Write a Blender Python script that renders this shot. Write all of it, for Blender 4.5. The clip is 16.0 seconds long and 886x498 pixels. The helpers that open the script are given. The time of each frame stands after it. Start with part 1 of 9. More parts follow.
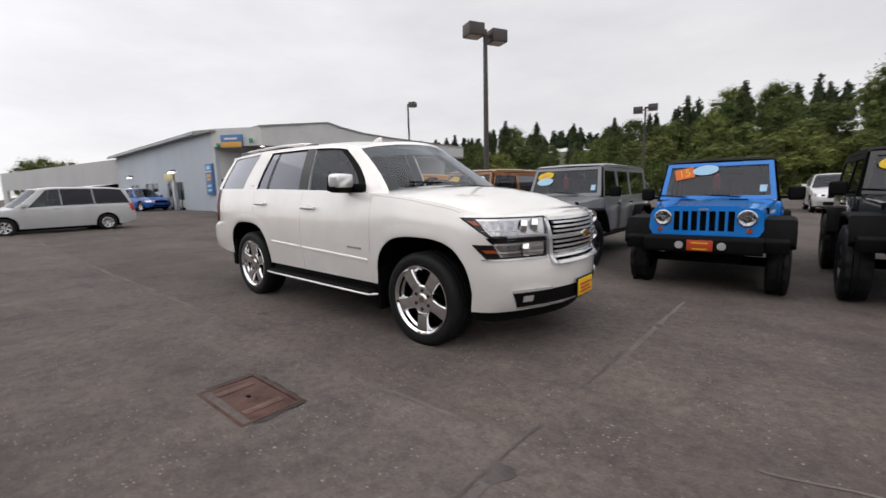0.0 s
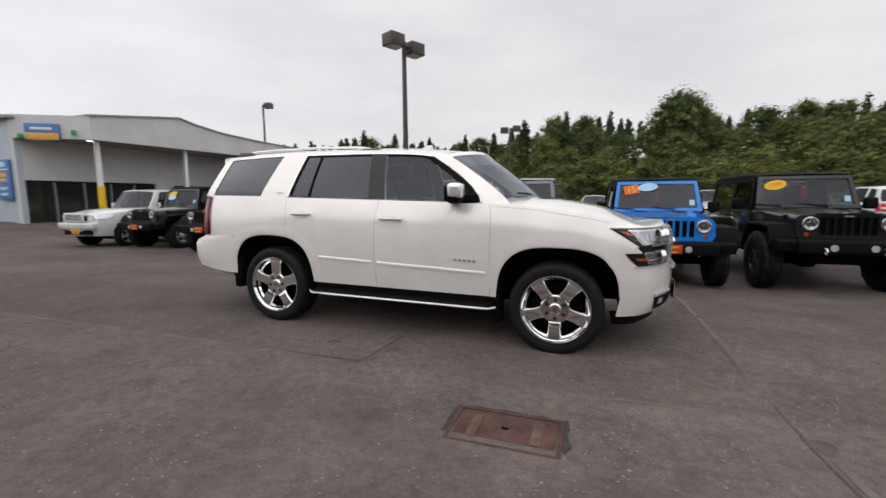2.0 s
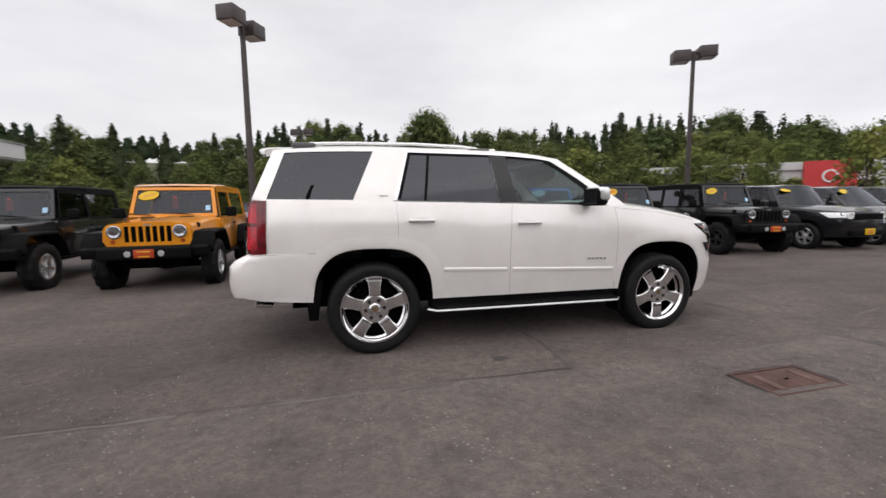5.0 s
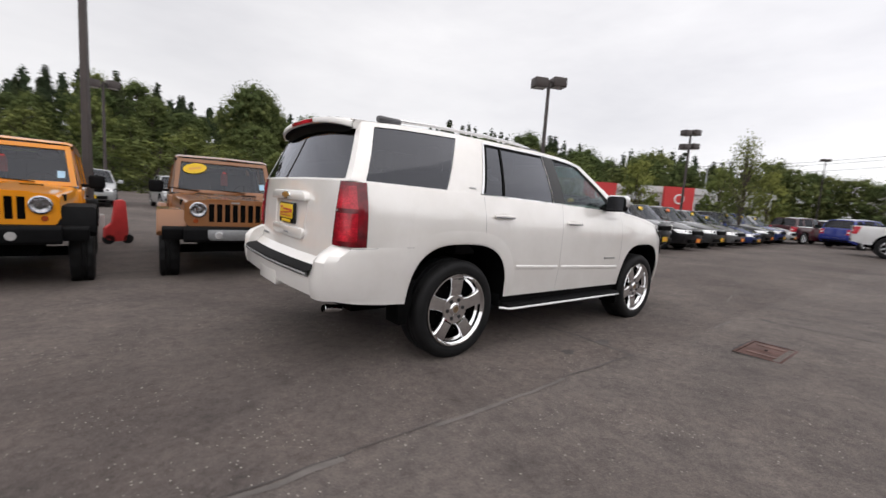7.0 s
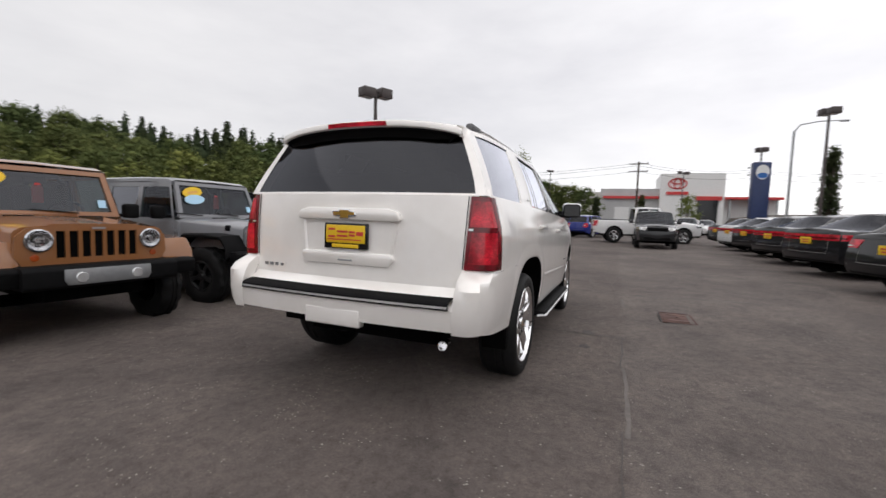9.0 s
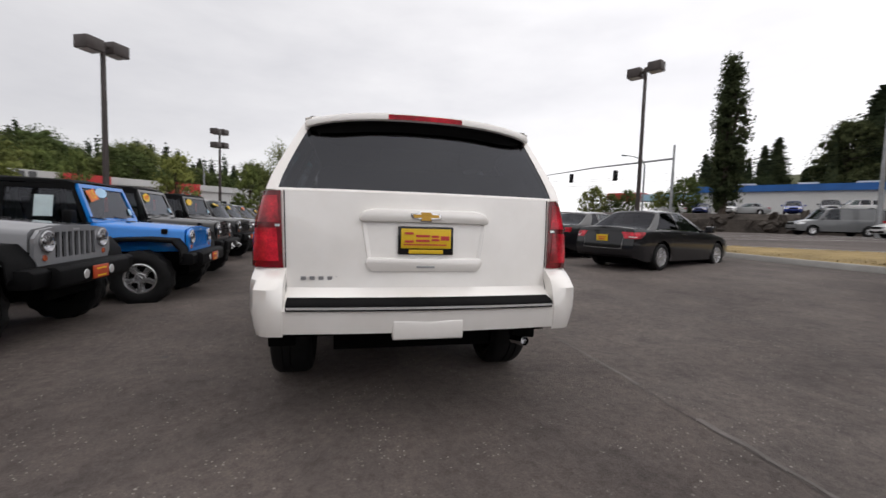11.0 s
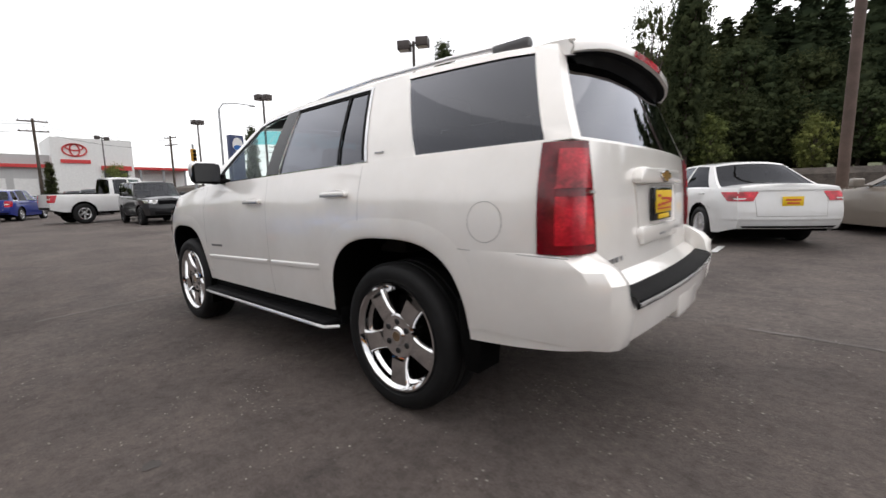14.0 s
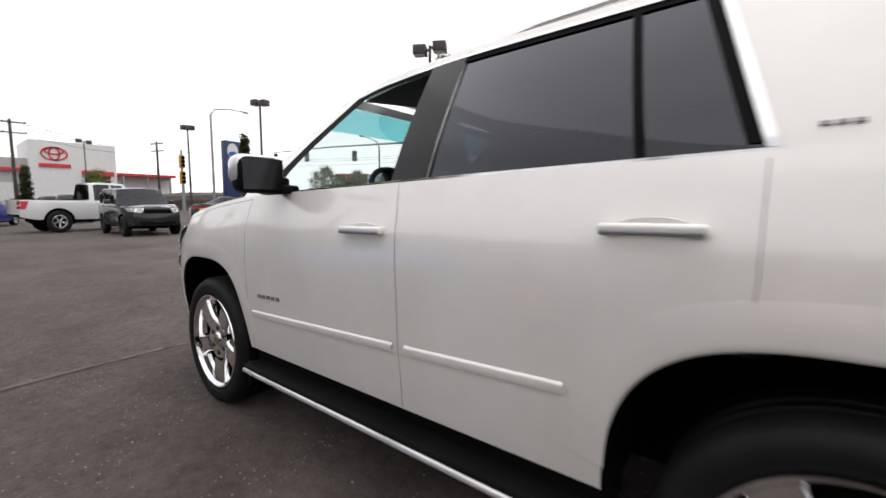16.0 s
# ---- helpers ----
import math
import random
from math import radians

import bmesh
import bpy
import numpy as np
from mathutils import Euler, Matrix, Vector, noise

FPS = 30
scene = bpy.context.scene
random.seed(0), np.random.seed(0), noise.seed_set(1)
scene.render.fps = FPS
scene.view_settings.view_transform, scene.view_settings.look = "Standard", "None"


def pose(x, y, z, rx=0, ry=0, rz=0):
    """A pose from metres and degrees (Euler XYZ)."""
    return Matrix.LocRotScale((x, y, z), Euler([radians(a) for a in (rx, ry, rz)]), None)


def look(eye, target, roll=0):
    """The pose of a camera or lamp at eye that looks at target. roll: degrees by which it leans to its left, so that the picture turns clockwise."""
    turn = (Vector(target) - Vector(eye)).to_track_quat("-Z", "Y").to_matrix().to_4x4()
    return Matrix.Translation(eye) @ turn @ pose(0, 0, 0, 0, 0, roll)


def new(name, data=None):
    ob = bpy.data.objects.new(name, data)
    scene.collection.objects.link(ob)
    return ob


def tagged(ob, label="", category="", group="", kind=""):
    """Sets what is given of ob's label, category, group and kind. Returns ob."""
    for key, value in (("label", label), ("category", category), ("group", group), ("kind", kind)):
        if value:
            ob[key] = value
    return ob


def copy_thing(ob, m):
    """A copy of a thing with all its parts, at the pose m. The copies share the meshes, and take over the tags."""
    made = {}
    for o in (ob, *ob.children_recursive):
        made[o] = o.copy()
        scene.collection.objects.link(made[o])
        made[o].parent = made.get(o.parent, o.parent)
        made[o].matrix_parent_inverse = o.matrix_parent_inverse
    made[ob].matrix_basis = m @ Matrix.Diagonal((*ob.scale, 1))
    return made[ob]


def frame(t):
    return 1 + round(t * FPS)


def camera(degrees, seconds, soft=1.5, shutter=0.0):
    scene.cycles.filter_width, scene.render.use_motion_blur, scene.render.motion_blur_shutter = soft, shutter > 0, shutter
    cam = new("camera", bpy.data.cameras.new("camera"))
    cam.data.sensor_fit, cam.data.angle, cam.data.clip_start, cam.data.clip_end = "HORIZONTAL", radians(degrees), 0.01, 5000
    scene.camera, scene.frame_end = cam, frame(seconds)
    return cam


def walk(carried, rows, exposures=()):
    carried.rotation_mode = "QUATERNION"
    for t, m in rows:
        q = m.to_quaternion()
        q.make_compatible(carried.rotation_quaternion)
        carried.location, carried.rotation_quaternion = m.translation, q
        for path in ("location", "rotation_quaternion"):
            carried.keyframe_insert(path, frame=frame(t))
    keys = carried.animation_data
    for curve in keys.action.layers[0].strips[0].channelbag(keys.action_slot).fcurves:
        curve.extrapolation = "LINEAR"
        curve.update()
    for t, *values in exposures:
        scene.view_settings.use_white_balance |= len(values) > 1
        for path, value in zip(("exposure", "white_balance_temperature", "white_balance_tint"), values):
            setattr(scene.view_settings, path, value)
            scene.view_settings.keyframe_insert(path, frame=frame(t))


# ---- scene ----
cam = camera(93.0, 16.0, soft=1.5, shutter=0.4)
METRES, EYE, TURN = 16.9, 1.255, 40.1
LEVEL = pose(0, 0, 0, 0, 0.0, 0)
ROWS = [
    (0.0, 0.0, 0.0, 0.0, -0.2, -7.9, 1.42),
    (0.5, -0.0341, 0.003, 0.0015, -5.84, -7.61, 1.79),
    (1.0, -0.0683, 0.0084, 0.0024, -9.68, -8.35, 1.68),
    (1.5, -0.1023, 0.0179, 0.0033, -14.62, -7.28, 0.98),
    (2.0, -0.1366, 0.03, 0.0031, -20.87, -6.98, 0.5),
    (2.5, -0.1684, 0.045, 0.0025, -28.9, -6.95, -0.09),
    (3.0, -0.1985, 0.0629, 0.0037, -33.41, -7.25, -0.99),
    (5.5, -0.31, 0.1915, 0.0039, -59.91, -6.56, 0.39),
    (6.0, -0.3223, 0.2214, 0.0024, -64.98, -7.63, -1.34),
    (6.5, -0.3293, 0.2524, 0.0018, -71.4, -6.82, -2.87),
    (7.0, -0.3352, 0.2844, 0.0008, -78.7, -6.77, -3.85),
    (7.5, -0.3352, 0.3173, 0.0002, -86.71, -5.18, -4.48),
    (8.0, -0.3345, 0.3484, -0.0009, -94.92, -5.68, -3.58),
    (8.5, -0.3273, 0.379, -0.0016, -100.57, -4.98, -2.48),
    (11.0, -0.245, 0.5066, -0.0029, -143.04, -3.96, -1.68),
    (11.5, -0.2191, 0.5198, -0.0028, -149.34, -3.71, -1.41),
    (12.0, -0.1933, 0.5316, -0.0032, -156.35, -5.24, -0.66),
    (12.5, -0.166, 0.5355, -0.004, -162.0, -5.86, -0.14),
    (13.0, -0.1388, 0.5376, -0.0053, -168.63, -6.26, 2.04),
    (13.5, -0.1122, 0.5323, -0.005, -173.61, -8.0, 0.12),
    (14.0, -0.0888, 0.5256, -0.0055, -179.18, -7.76, 1.03),
    (14.5, -0.0694, 0.512, -0.0054, -180.01, -7.43, 0.3),
    (15.0, -0.0516, 0.4916, -0.0051, -181.56, -7.9, 0.37),
    (15.5, -0.0351, 0.4687, -0.0039, -183.09, -6.49, 2.84),
    (16.0, -0.0218, 0.4408, -0.0028, -180.86, -5.9, -0.3),
]
walk(cam, [(t, LEVEL @ pose(5.26, -3.43, EYE, 0, 0, TURN) @ pose(METRES * x, METRES * y, METRES * z, 90 + pitch, roll, yaw)) for t, x, y, z, yaw, pitch, roll in ROWS],
     exposures=[(0.0, 0.0, 6500, 12), (3.0, 0.0, 6500, 12), (5.5, 0.14, 6500, 13), (7.5, 0.12, 6500, 12), (8.5, 0.03, 6500, 12), (11.0, -0.15, 6500, 12), (12.5, -0.11, 6500, 12), (13.2, 0.10, 6500, 12), (14.0, 0.28, 6500, 11), (14.5, 0.32, 6500, 12), (15.0, 0.26, 6500, 12), (15.5, 0.22, 6500, 12), (16.0, 0.24, 6500, 12)])

# ---- light: an overcast sky, brighter towards the south, and a wide soft sun ----
SUN_AZ, SUN_EL = 200.0, 80.0
world = bpy.data.worlds.new("sky")
scene.world = world
world.use_nodes = True
wn, wl = world.node_tree.nodes, world.node_tree.links
wn.clear()
w_out, w_bg = wn.new("ShaderNodeOutputWorld"), wn.new("ShaderNodeBackground")
w_sky = wn.new("ShaderNodeTexSky")
w_sky.sky_type, w_sky.sun_disc = "NISHITA", False
w_sky.sun_elevation, w_sky.sun_rotation = radians(SUN_EL), radians(90 - SUN_AZ)
w_tc, w_map = wn.new("ShaderNodeTexCoord"), wn.new("ShaderNodeMapping")
w_map.inputs["Scale"].default_value = (1.0, 1.0, 3.2)
w_noise = wn.new("ShaderNodeTexNoise")
w_noise.inputs["Scale"].default_value, w_noise.inputs["Detail"].default_value, w_noise.inputs["Roughness"].default_value = 1.5, 7.0, 0.55
w_ramp = wn.new("ShaderNodeValToRGB")
w_ramp.color_ramp.elements[0].position, w_ramp.color_ramp.elements[0].color = 0.28, (5.7, 5.7, 5.85, 1)
w_ramp.color_ramp.elements[1].position, w_ramp.color_ramp.elements[1].color = 0.72, (8.0, 7.95, 7.9, 1)
w_sep = wn.new("ShaderNodeSeparateXYZ")
w_up = wn.new("ShaderNodeMapRange")
w_up.inputs["From Min"].default_value, w_up.inputs["From Max"].default_value = -1.0, 1.0
w_up.inputs["To Min"].default_value, w_up.inputs["To Max"].default_value = 1.52, 0.84
w_mul, w_mix = wn.new("ShaderNodeMix"), wn.new("ShaderNodeMix")
w_mul.data_type = w_mix.data_type = "RGBA"
w_mul.blend_type = "MULTIPLY"
w_mul.inputs[0].default_value, w_mix.inputs[0].default_value = 1.0, 0.93
wl.new(w_tc.outputs["Generated"], w_map.inputs[0]); wl.new(w_map.outputs[0], w_noise.inputs["Vector"])
wl.new(w_noise.outputs["Fac"], w_ramp.inputs[0]); wl.new(w_tc.outputs["Generated"], w_sep.inputs[0])
wl.new(w_sep.outputs["Y"], w_up.inputs["Value"])
wl.new(w_ramp.outputs[0], w_mul.inputs[6]); wl.new(w_up.outputs[0], w_mul.inputs[7])
wl.new(w_sky.outputs[0], w_mix.inputs[6]); wl.new(w_mul.outputs[2], w_mix.inputs[7])
wl.new(w_mix.outputs[2], w_bg.inputs[0]); wl.new(w_bg.outputs[0], w_out.inputs[0])
w_bg.inputs[1].default_value = 0.128

sun_data = bpy.data.lights.new("sun", "SUN")
sun_data.energy, sun_data.angle, sun_data.color = 0.88, radians(110), (1.0, 0.965, 0.92)
sun = new("sun", sun_data)
az, el = radians(SUN_AZ), radians(SUN_EL)
sun.matrix_world = look((0, 0, 30), (-math.cos(az) * math.cos(el), -math.sin(az) * math.cos(el), 30 - math.sin(el)))


# ---- materials ----
def nodes_of(name):
    m = bpy.data.materials.new(name)
    m.use_nodes = True
    n, l = m.node_tree.nodes, m.node_tree.links
    return m, n, l, n["Principled BSDF"]


def noise_node(n, l, scale, detail=4.0, rough=0.55, coord="Object", stretch=None):
    tc, tex = n.new("ShaderNodeTexCoord"), n.new("ShaderNodeTexNoise")
    tex.inputs["Scale"].default_value, tex.inputs["Detail"].default_value, tex.inputs["Roughness"].default_value = scale, detail, rough
    if stretch:
        mp = n.new("ShaderNodeMapping")
        mp.inputs["Scale"].default_value = stretch
        l.new(tc.outputs[coord], mp.inputs[0]); l.new(mp.outputs[0], tex.inputs["Vector"])
    else:
        l.new(tc.outputs[coord], tex.inputs["Vector"])
    return tex.outputs["Fac"]


def ramp_node(n, l, fac, stops):
    r = n.new("ShaderNodeValToRGB")
    e = r.color_ramp.elements
    while len(e) < len(stops):
        e.new(0.5)
    for k, (p, c) in enumerate(stops):
        e[k].position, e[k].color = p, (*c, 1) if len(c) == 3 else c
    l.new(fac, r.inputs[0])
    return r.outputs[0]


def mix_node(n, l, a, b, fac=0.5, kind="MIX"):
    m = n.new("ShaderNodeMix")
    m.data_type, m.blend_type = "RGBA", kind
    for k, v in ((0, fac), (6, a), (7, b)):
        if isinstance(v, (int, float)):
            m.inputs[k].default_value = v
        elif isinstance(v, tuple):
            m.inputs[k].default_value = (*v, 1)
        else:
            l.new(v, m.inputs[k])
    return m.outputs[2]


def bump_node(n, l, p, height, strength, distance):
    b = n.new("ShaderNodeBump")
    b.inputs["Strength"].default_value, b.inputs["Distance"].default_value = strength, distance
    l.new(height, b.inputs["Height"]); l.new(b.outputs[0], p.inputs["Normal"])


def plain(name, colour, rough=0.5, metal=0.0, vary=0.12, scale=6.0, bump=0.0, bump_scale=60.0, coat=0.0):
    """A plain surface with slight variation of colour at two scales."""
    m, n, l, p = nodes_of(name)
    f1, f2 = noise_node(n, l, scale), noise_node(n, l, scale * 11, 3.0)
    dark, light = tuple(c * (1 - vary) for c in colour), tuple(min(1.0, c * (1 + vary)) for c in colour)
    c1 = ramp_node(n, l, f1, [(0.3, dark), (0.7, light)])
    c2 = ramp_node(n, l, f2, [(0.3, (1 - vary * 0.6,) * 3), (0.7, (1.0,) * 3)])
    l.new(mix_node(n, l, c1, c2, 1.0, "MULTIPLY"), p.inputs["Base Color"])
    p.inputs["Roughness"].default_value, p.inputs["Metallic"].default_value = rough, metal
    p.inputs["Coat Weight"].default_value, p.inputs["Coat Roughness"].default_value = coat, 0.05
    if bump:
        bump_node(n, l, p, noise_node(n, l, bump_scale, 3.0), 1.0, bump)
    return m


def car_paint(name, colour=None, metal=0.0, rough=0.32, coat_ior=1.5):
    """Clear-coated paint; without a colour it takes the object's own."""
    m, n, l, p = nodes_of(name)
    dirt = noise_node(n, l, 2.3, 6.0, 0.6)
    if colour is None:
        oi = n.new("ShaderNodeObjectInfo")
        base = oi.outputs["Color"]
    else:
        base = colour
    shade = ramp_node(n, l, dirt, [(0.35, (0.93, 0.925, 0.915)), (0.62, (1, 1, 1))])
    l.new(mix_node(n, l, base, shade, 1.0, "MULTIPLY"), p.inputs["Base Color"])
    r = n.new("ShaderNodeMapRange")
    r.inputs["To Min"].default_value, r.inputs["To Max"].default_value = rough - 0.04, rough + 0.06
    l.new(dirt, r.inputs["Value"]); l.new(r.outputs[0], p.inputs["Roughness"])
    p.inputs["Metallic"].default_value = metal
    p.inputs["Specular IOR Level"].default_value = 0.12
    p.inputs["Coat Weight"].default_value, p.inputs["Coat Roughness"].default_value = 1.0, 0.035
    p.inputs["Coat IOR"].default_value = coat_ior
    return m


def glass(name, tint, gloss_rough=0.02, base=0.07, rise=4.5, top=0.85):
    """A tinted pane: it lets tinted light through and mirrors more towards grazing views."""
    m, n, l, p = nodes_of(name)
    n.remove(p)
    out = n["Material Output"]
    tr, gl, lw, mx = n.new("ShaderNodeBsdfTransparent"), n.new("ShaderNodeBsdfGlossy"), n.new("ShaderNodeLayerWeight"), n.new("ShaderNodeMixShader")
    tr.inputs[0].default_value = (*tint, 1)
    gl.inputs["Roughness"].default_value, gl.inputs["Color"].default_value = gloss_rough, (0.90, 0.92, 1.0, 1)
    lw.inputs[0].default_value = 0.5
    pw, mr = n.new("ShaderNodeMath"), n.new("ShaderNodeMapRange")
    pw.operation, pw.inputs[1].default_value = "POWER", rise
    mr.inputs["To Min"].default_value, mr.inputs["To Max"].default_value = base, top
    l.new(lw.outputs["Facing"], pw.inputs[0]); l.new(pw.outputs[0], mr.inputs["Value"]); l.new(mr.outputs[0], mx.inputs[0])
    l.new(tr.outputs[0], mx.inputs[1]); l.new(gl.outputs[0], mx.inputs[2]); l.new(mx.outputs[0], out.inputs[0])
    return m


def asphalt_material():
    m, n, l, p = nodes_of("asphalt")
    big = noise_node(n, l, 0.33, 6.0, 0.65)
    mid = noise_node(n, l, 1.9, 7.0, 0.7)
    fine = noise_node(n, l, 60.0, 4.0, 0.75)
    coarse = noise_node(n, l, 14.0, 5.0, 0.7)
    streak = noise_node(n, l, 0.9, 4.0, 0.6, stretch=(0.25, 1.6, 1.0))
    base = ramp_node(n, l, big, [(0.32, (0.096, 0.082, 0.077)), (0.5, (0.132, 0.114, 0.106)), (0.66, (0.163, 0.141, 0.130))])
    st = ramp_node(n, l, mid, [(0.30, (0.62, 0.62, 0.63)), (0.46, (0.93, 0.93, 0.93)), (0.58, (1.05, 1.04, 1.03)), (0.75, (1.28, 1.25, 1.22))])
    sk = ramp_node(n, l, streak, [(0.35, (0.82, 0.82, 0.83)), (0.6, (1.06, 1.05, 1.04))])
    c = mix_node(n, l, mix_node(n, l, base, st, 0.85, "MULTIPLY"), sk, 0.45, "MULTIPLY")
    # two lays of different age meet along the seam
    tc, sep, edge = n.new("ShaderNodeTexCoord"), n.new("ShaderNodeSeparateXYZ"), n.new("ShaderNodeMapRange")
    l.new(tc.outputs["Object"], sep.inputs[0])
    wob = n.new("ShaderNodeMath")
    wob.operation, wob.inputs[1].default_value = "MULTIPLY_ADD", 0.35
    l.new(noise_node(n, l, 1.1, 4.0), wob.inputs[0]); l.new(sep.outputs["Y"], wob.inputs[2])
    edge.inputs["From Min"].default_value, edge.inputs["From Max"].default_value = -1.56, -1.47
    l.new(wob.outputs[0], edge.inputs["Value"])
    lay = ramp_node(n, l, edge.outputs[0], [(0.0, (1.05, 1.05, 1.05)), (1.0, (0.93, 0.915, 0.91))])
    c = mix_node(n, l, c, lay, 1.0, "MULTIPLY")
    grit = ramp_node(n, l, fine, [(0.32, (0.62, 0.62, 0.63)), (0.50, (1.0, 1.0, 1.0)), (0.70, (1.45, 1.43, 1.40))])
    c = mix_node(n, l, c, grit, 0.5, "MULTIPLY")
    clod = ramp_node(n, l, coarse, [(0.36, (0.68, 0.67, 0.67)), (0.5, (1.0, 1.0, 1.0)), (0.66, (1.28, 1.26, 1.23))])
    c = mix_node(n, l, c, clod, 0.6, "MULTIPLY")
    # pale chippings, thick in some patches and sparse in others
    for scale, size, seed, lo in ((34.0, 0.22, 1.7, 0.47), (16.0, 0.14, 2.9, 0.47), (6.0, 0.06, 1.3, 0.47)):
        tc, vo = n.new("ShaderNodeTexCoord"), n.new("ShaderNodeTexVoronoi")
        vo.inputs["Scale"].default_value = scale
        l.new(tc.outputs["Object"], vo.inputs["Vector"])
        spot_ = ramp_node(n, l, vo.outputs["Distance"], [(size * 0.6, (1, 1, 1)), (size, (0, 0, 0))])
        sel = ramp_node(n, l, noise_node(n, l, seed, 4.0, 0.7), [(lo, (0, 0, 0)), (lo + 0.10, (1, 1, 1))])
        one = ramp_node(n, l, vo.outputs["Color"], [(0.45, (0, 0, 0)), (0.62, (1, 1, 1))])
        c = mix_node(n, l, c, (0.34, 0.315, 0.285), mix_node(n, l, mix_node(n, l, spot_, sel, 1.0, "MULTIPLY"), one, 1.0, "MULTIPLY"))
    l.new(c, p.inputs["Base Color"])
    rr = n.new("ShaderNodeMapRange")
    rr.inputs["To Min"].default_value, rr.inputs["To Max"].default_value = 0.62, 0.9
    l.new(mid, rr.inputs["Value"]); l.new(rr.outputs[0], p.inputs["Roughness"])
    p.inputs["Specular IOR Level"].default_value, p.inputs["Diffuse Roughness"].default_value = 0.12, 1.0
    bump_node(n, l, p, fine, 0.9, 0.011)
    return m


def foliage(name, dark, light):
    """Leaves that pass some light; each leaf and each tree a little different."""
    m, n, l, p = nodes_of(name)
    geo, oi = n.new("ShaderNodeNewGeometry"), n.new("ShaderNodeObjectInfo")
    mid = tuple((a + b) / 2 for a, b in zip(dark, light))
    c = ramp_node(n, l, geo.outputs["Random Per Island"], [(0.0, tuple(a * 0.25 + b * 0.75 for a, b in zip(dark, mid))), (0.6, mid), (1.0, tuple(a * 0.5 + b * 0.5 for a, b in zip(light, mid)))])
    t = ramp_node(n, l, oi.outputs["Random"], [(0.0, (0.70, 0.76, 0.72)), (0.5, (0.95, 0.95, 0.9)), (1.0, (1.22, 1.12, 0.95))])
    patch = ramp_node(n, l, noise_node(n, l, 0.55, 3.0), [(0.35, (0.72, 0.76, 0.75)), (0.65, (1.15, 1.12, 1.0))])
    c = mix_node(n, l, mix_node(n, l, c, t, 1.0, "MULTIPLY"), patch, 1.0, "MULTIPLY")
    n.remove(p)
    df, tr, mx = n.new("ShaderNodeBsdfDiffuse"), n.new("ShaderNodeBsdfTranslucent"), n.new("ShaderNodeMixShader")
    mx.inputs[0].default_value = 0.42
    l.new(c, df.inputs[0]); l.new(c, tr.inputs[0])
    l.new(df.outputs[0], mx.inputs[1]); l.new(tr.outputs[0], mx.inputs[2]); l.new(mx.outputs[0], n["Material Output"].inputs[0])
    return m


def metal_cladding(name, colour, pitch=0.3, axis=(1.0, 0.0, 0.0)):
    """Ribbed metal wall sheet, faintly stained."""
    m, n, l, p = nodes_of(name)
    f = noise_node(n, l, 0.35, 5.0, 0.6, stretch=(1, 1, 0.3))
    g = noise_node(n, l, 7.0, 3.0, 0.6, stretch=(1, 1, 0.12))
    c1 = ramp_node(n, l, f, [(0.3, tuple(c * 0.86 for c in colour)), (0.7, colour)])
    c2 = ramp_node(n, l, g, [(0.3, (0.93, 0.93, 0.93)), (0.7, (1, 1, 1))])
    l.new(mix_node(n, l, c1, c2, 1.0, "MULTIPLY"), p.inputs["Base Color"])
    p.inputs["Roughness"].default_value = 0.55
    tc, wv, mp = n.new("ShaderNodeTexCoord"), n.new("ShaderNodeTexWave"), n.new("ShaderNodeMapping")
    mp.inputs["Scale"].default_value = axis
    wv.inputs["Scale"].default_value = 0.314 / pitch
    l.new(tc.outputs["Object"], mp.inputs[0]); l.new(mp.outputs[0], wv.inputs["Vector"])
    bump_node(n, l, p, wv.outputs["Fac"], 0.5, 0.02)
    return m


M = {}
M["asphalt"] = asphalt_material()
M["patch"] = plain("asphalt_seam", (0.086, 0.076, 0.071), 0.85, vary=0.3, scale=5.0, bump=0.004, bump_scale=70)
M["collar"] = plain("dark_tar_collar", (0.034, 0.031, 0.030), 0.8, vary=0.4, scale=9, bump=0.004, bump_scale=60)
M["seam"] = plain("worn_seam", (0.138, 0.122, 0.113), 0.85, vary=0.3, scale=2.0, bump=0.003, bump_scale=90)
M["pearl"] = car_paint("pearl_white_paint", (0.94, 0.912, 0.878), metal=0.19, rough=0.30, coat_ior=1.68)
M["paint"] = car_paint("car_paint")
M["black_plastic"] = plain("black_plastic", (0.0075, 0.0075, 0.008), 0.6, vary=0.2, scale=9, bump=0.0006, bump_scale=300)
M["gloss_black"] = plain("gloss_black", (0.008, 0.008, 0.009), 0.12, vary=0.1)
M["pillar_black"] = plain("pillar_black", (0.006, 0.006, 0.007), 0.15, vary=0.1)
M["pillar_black"].node_tree.nodes["Principled BSDF"].inputs["Specular IOR Level"].default_value = 0.45
# near-black and nearly glossless: shade of wells and underbodies put into the colour
M["liner"] = plain("liner_with_shade", (0.003, 0.003, 0.003), 0.9, vary=0.3)
M["black_plastic"].node_tree.nodes["Principled BSDF"].inputs["Specular IOR Level"].default_value = 0.06
M["trim"] = plain("bright_trim", (0.80, 0.80, 0.805), 0.2, 0.6, vary=0.05)
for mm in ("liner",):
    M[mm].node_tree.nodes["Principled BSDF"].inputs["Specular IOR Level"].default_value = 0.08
M["rubber"] = plain("tyre_rubber", (0.0115, 0.0115, 0.012), 0.6, vary=0.3, scale=8, bump=0.001, bump_scale=160)
M["chrome"] = plain("chrome", (0.82, 0.82, 0.83), 0.07, 1.0, vary=0.05)
M["alloy"] = plain("bright_alloy", (0.72, 0.72, 0.73), 0.26, 0.85, vary=0.06)
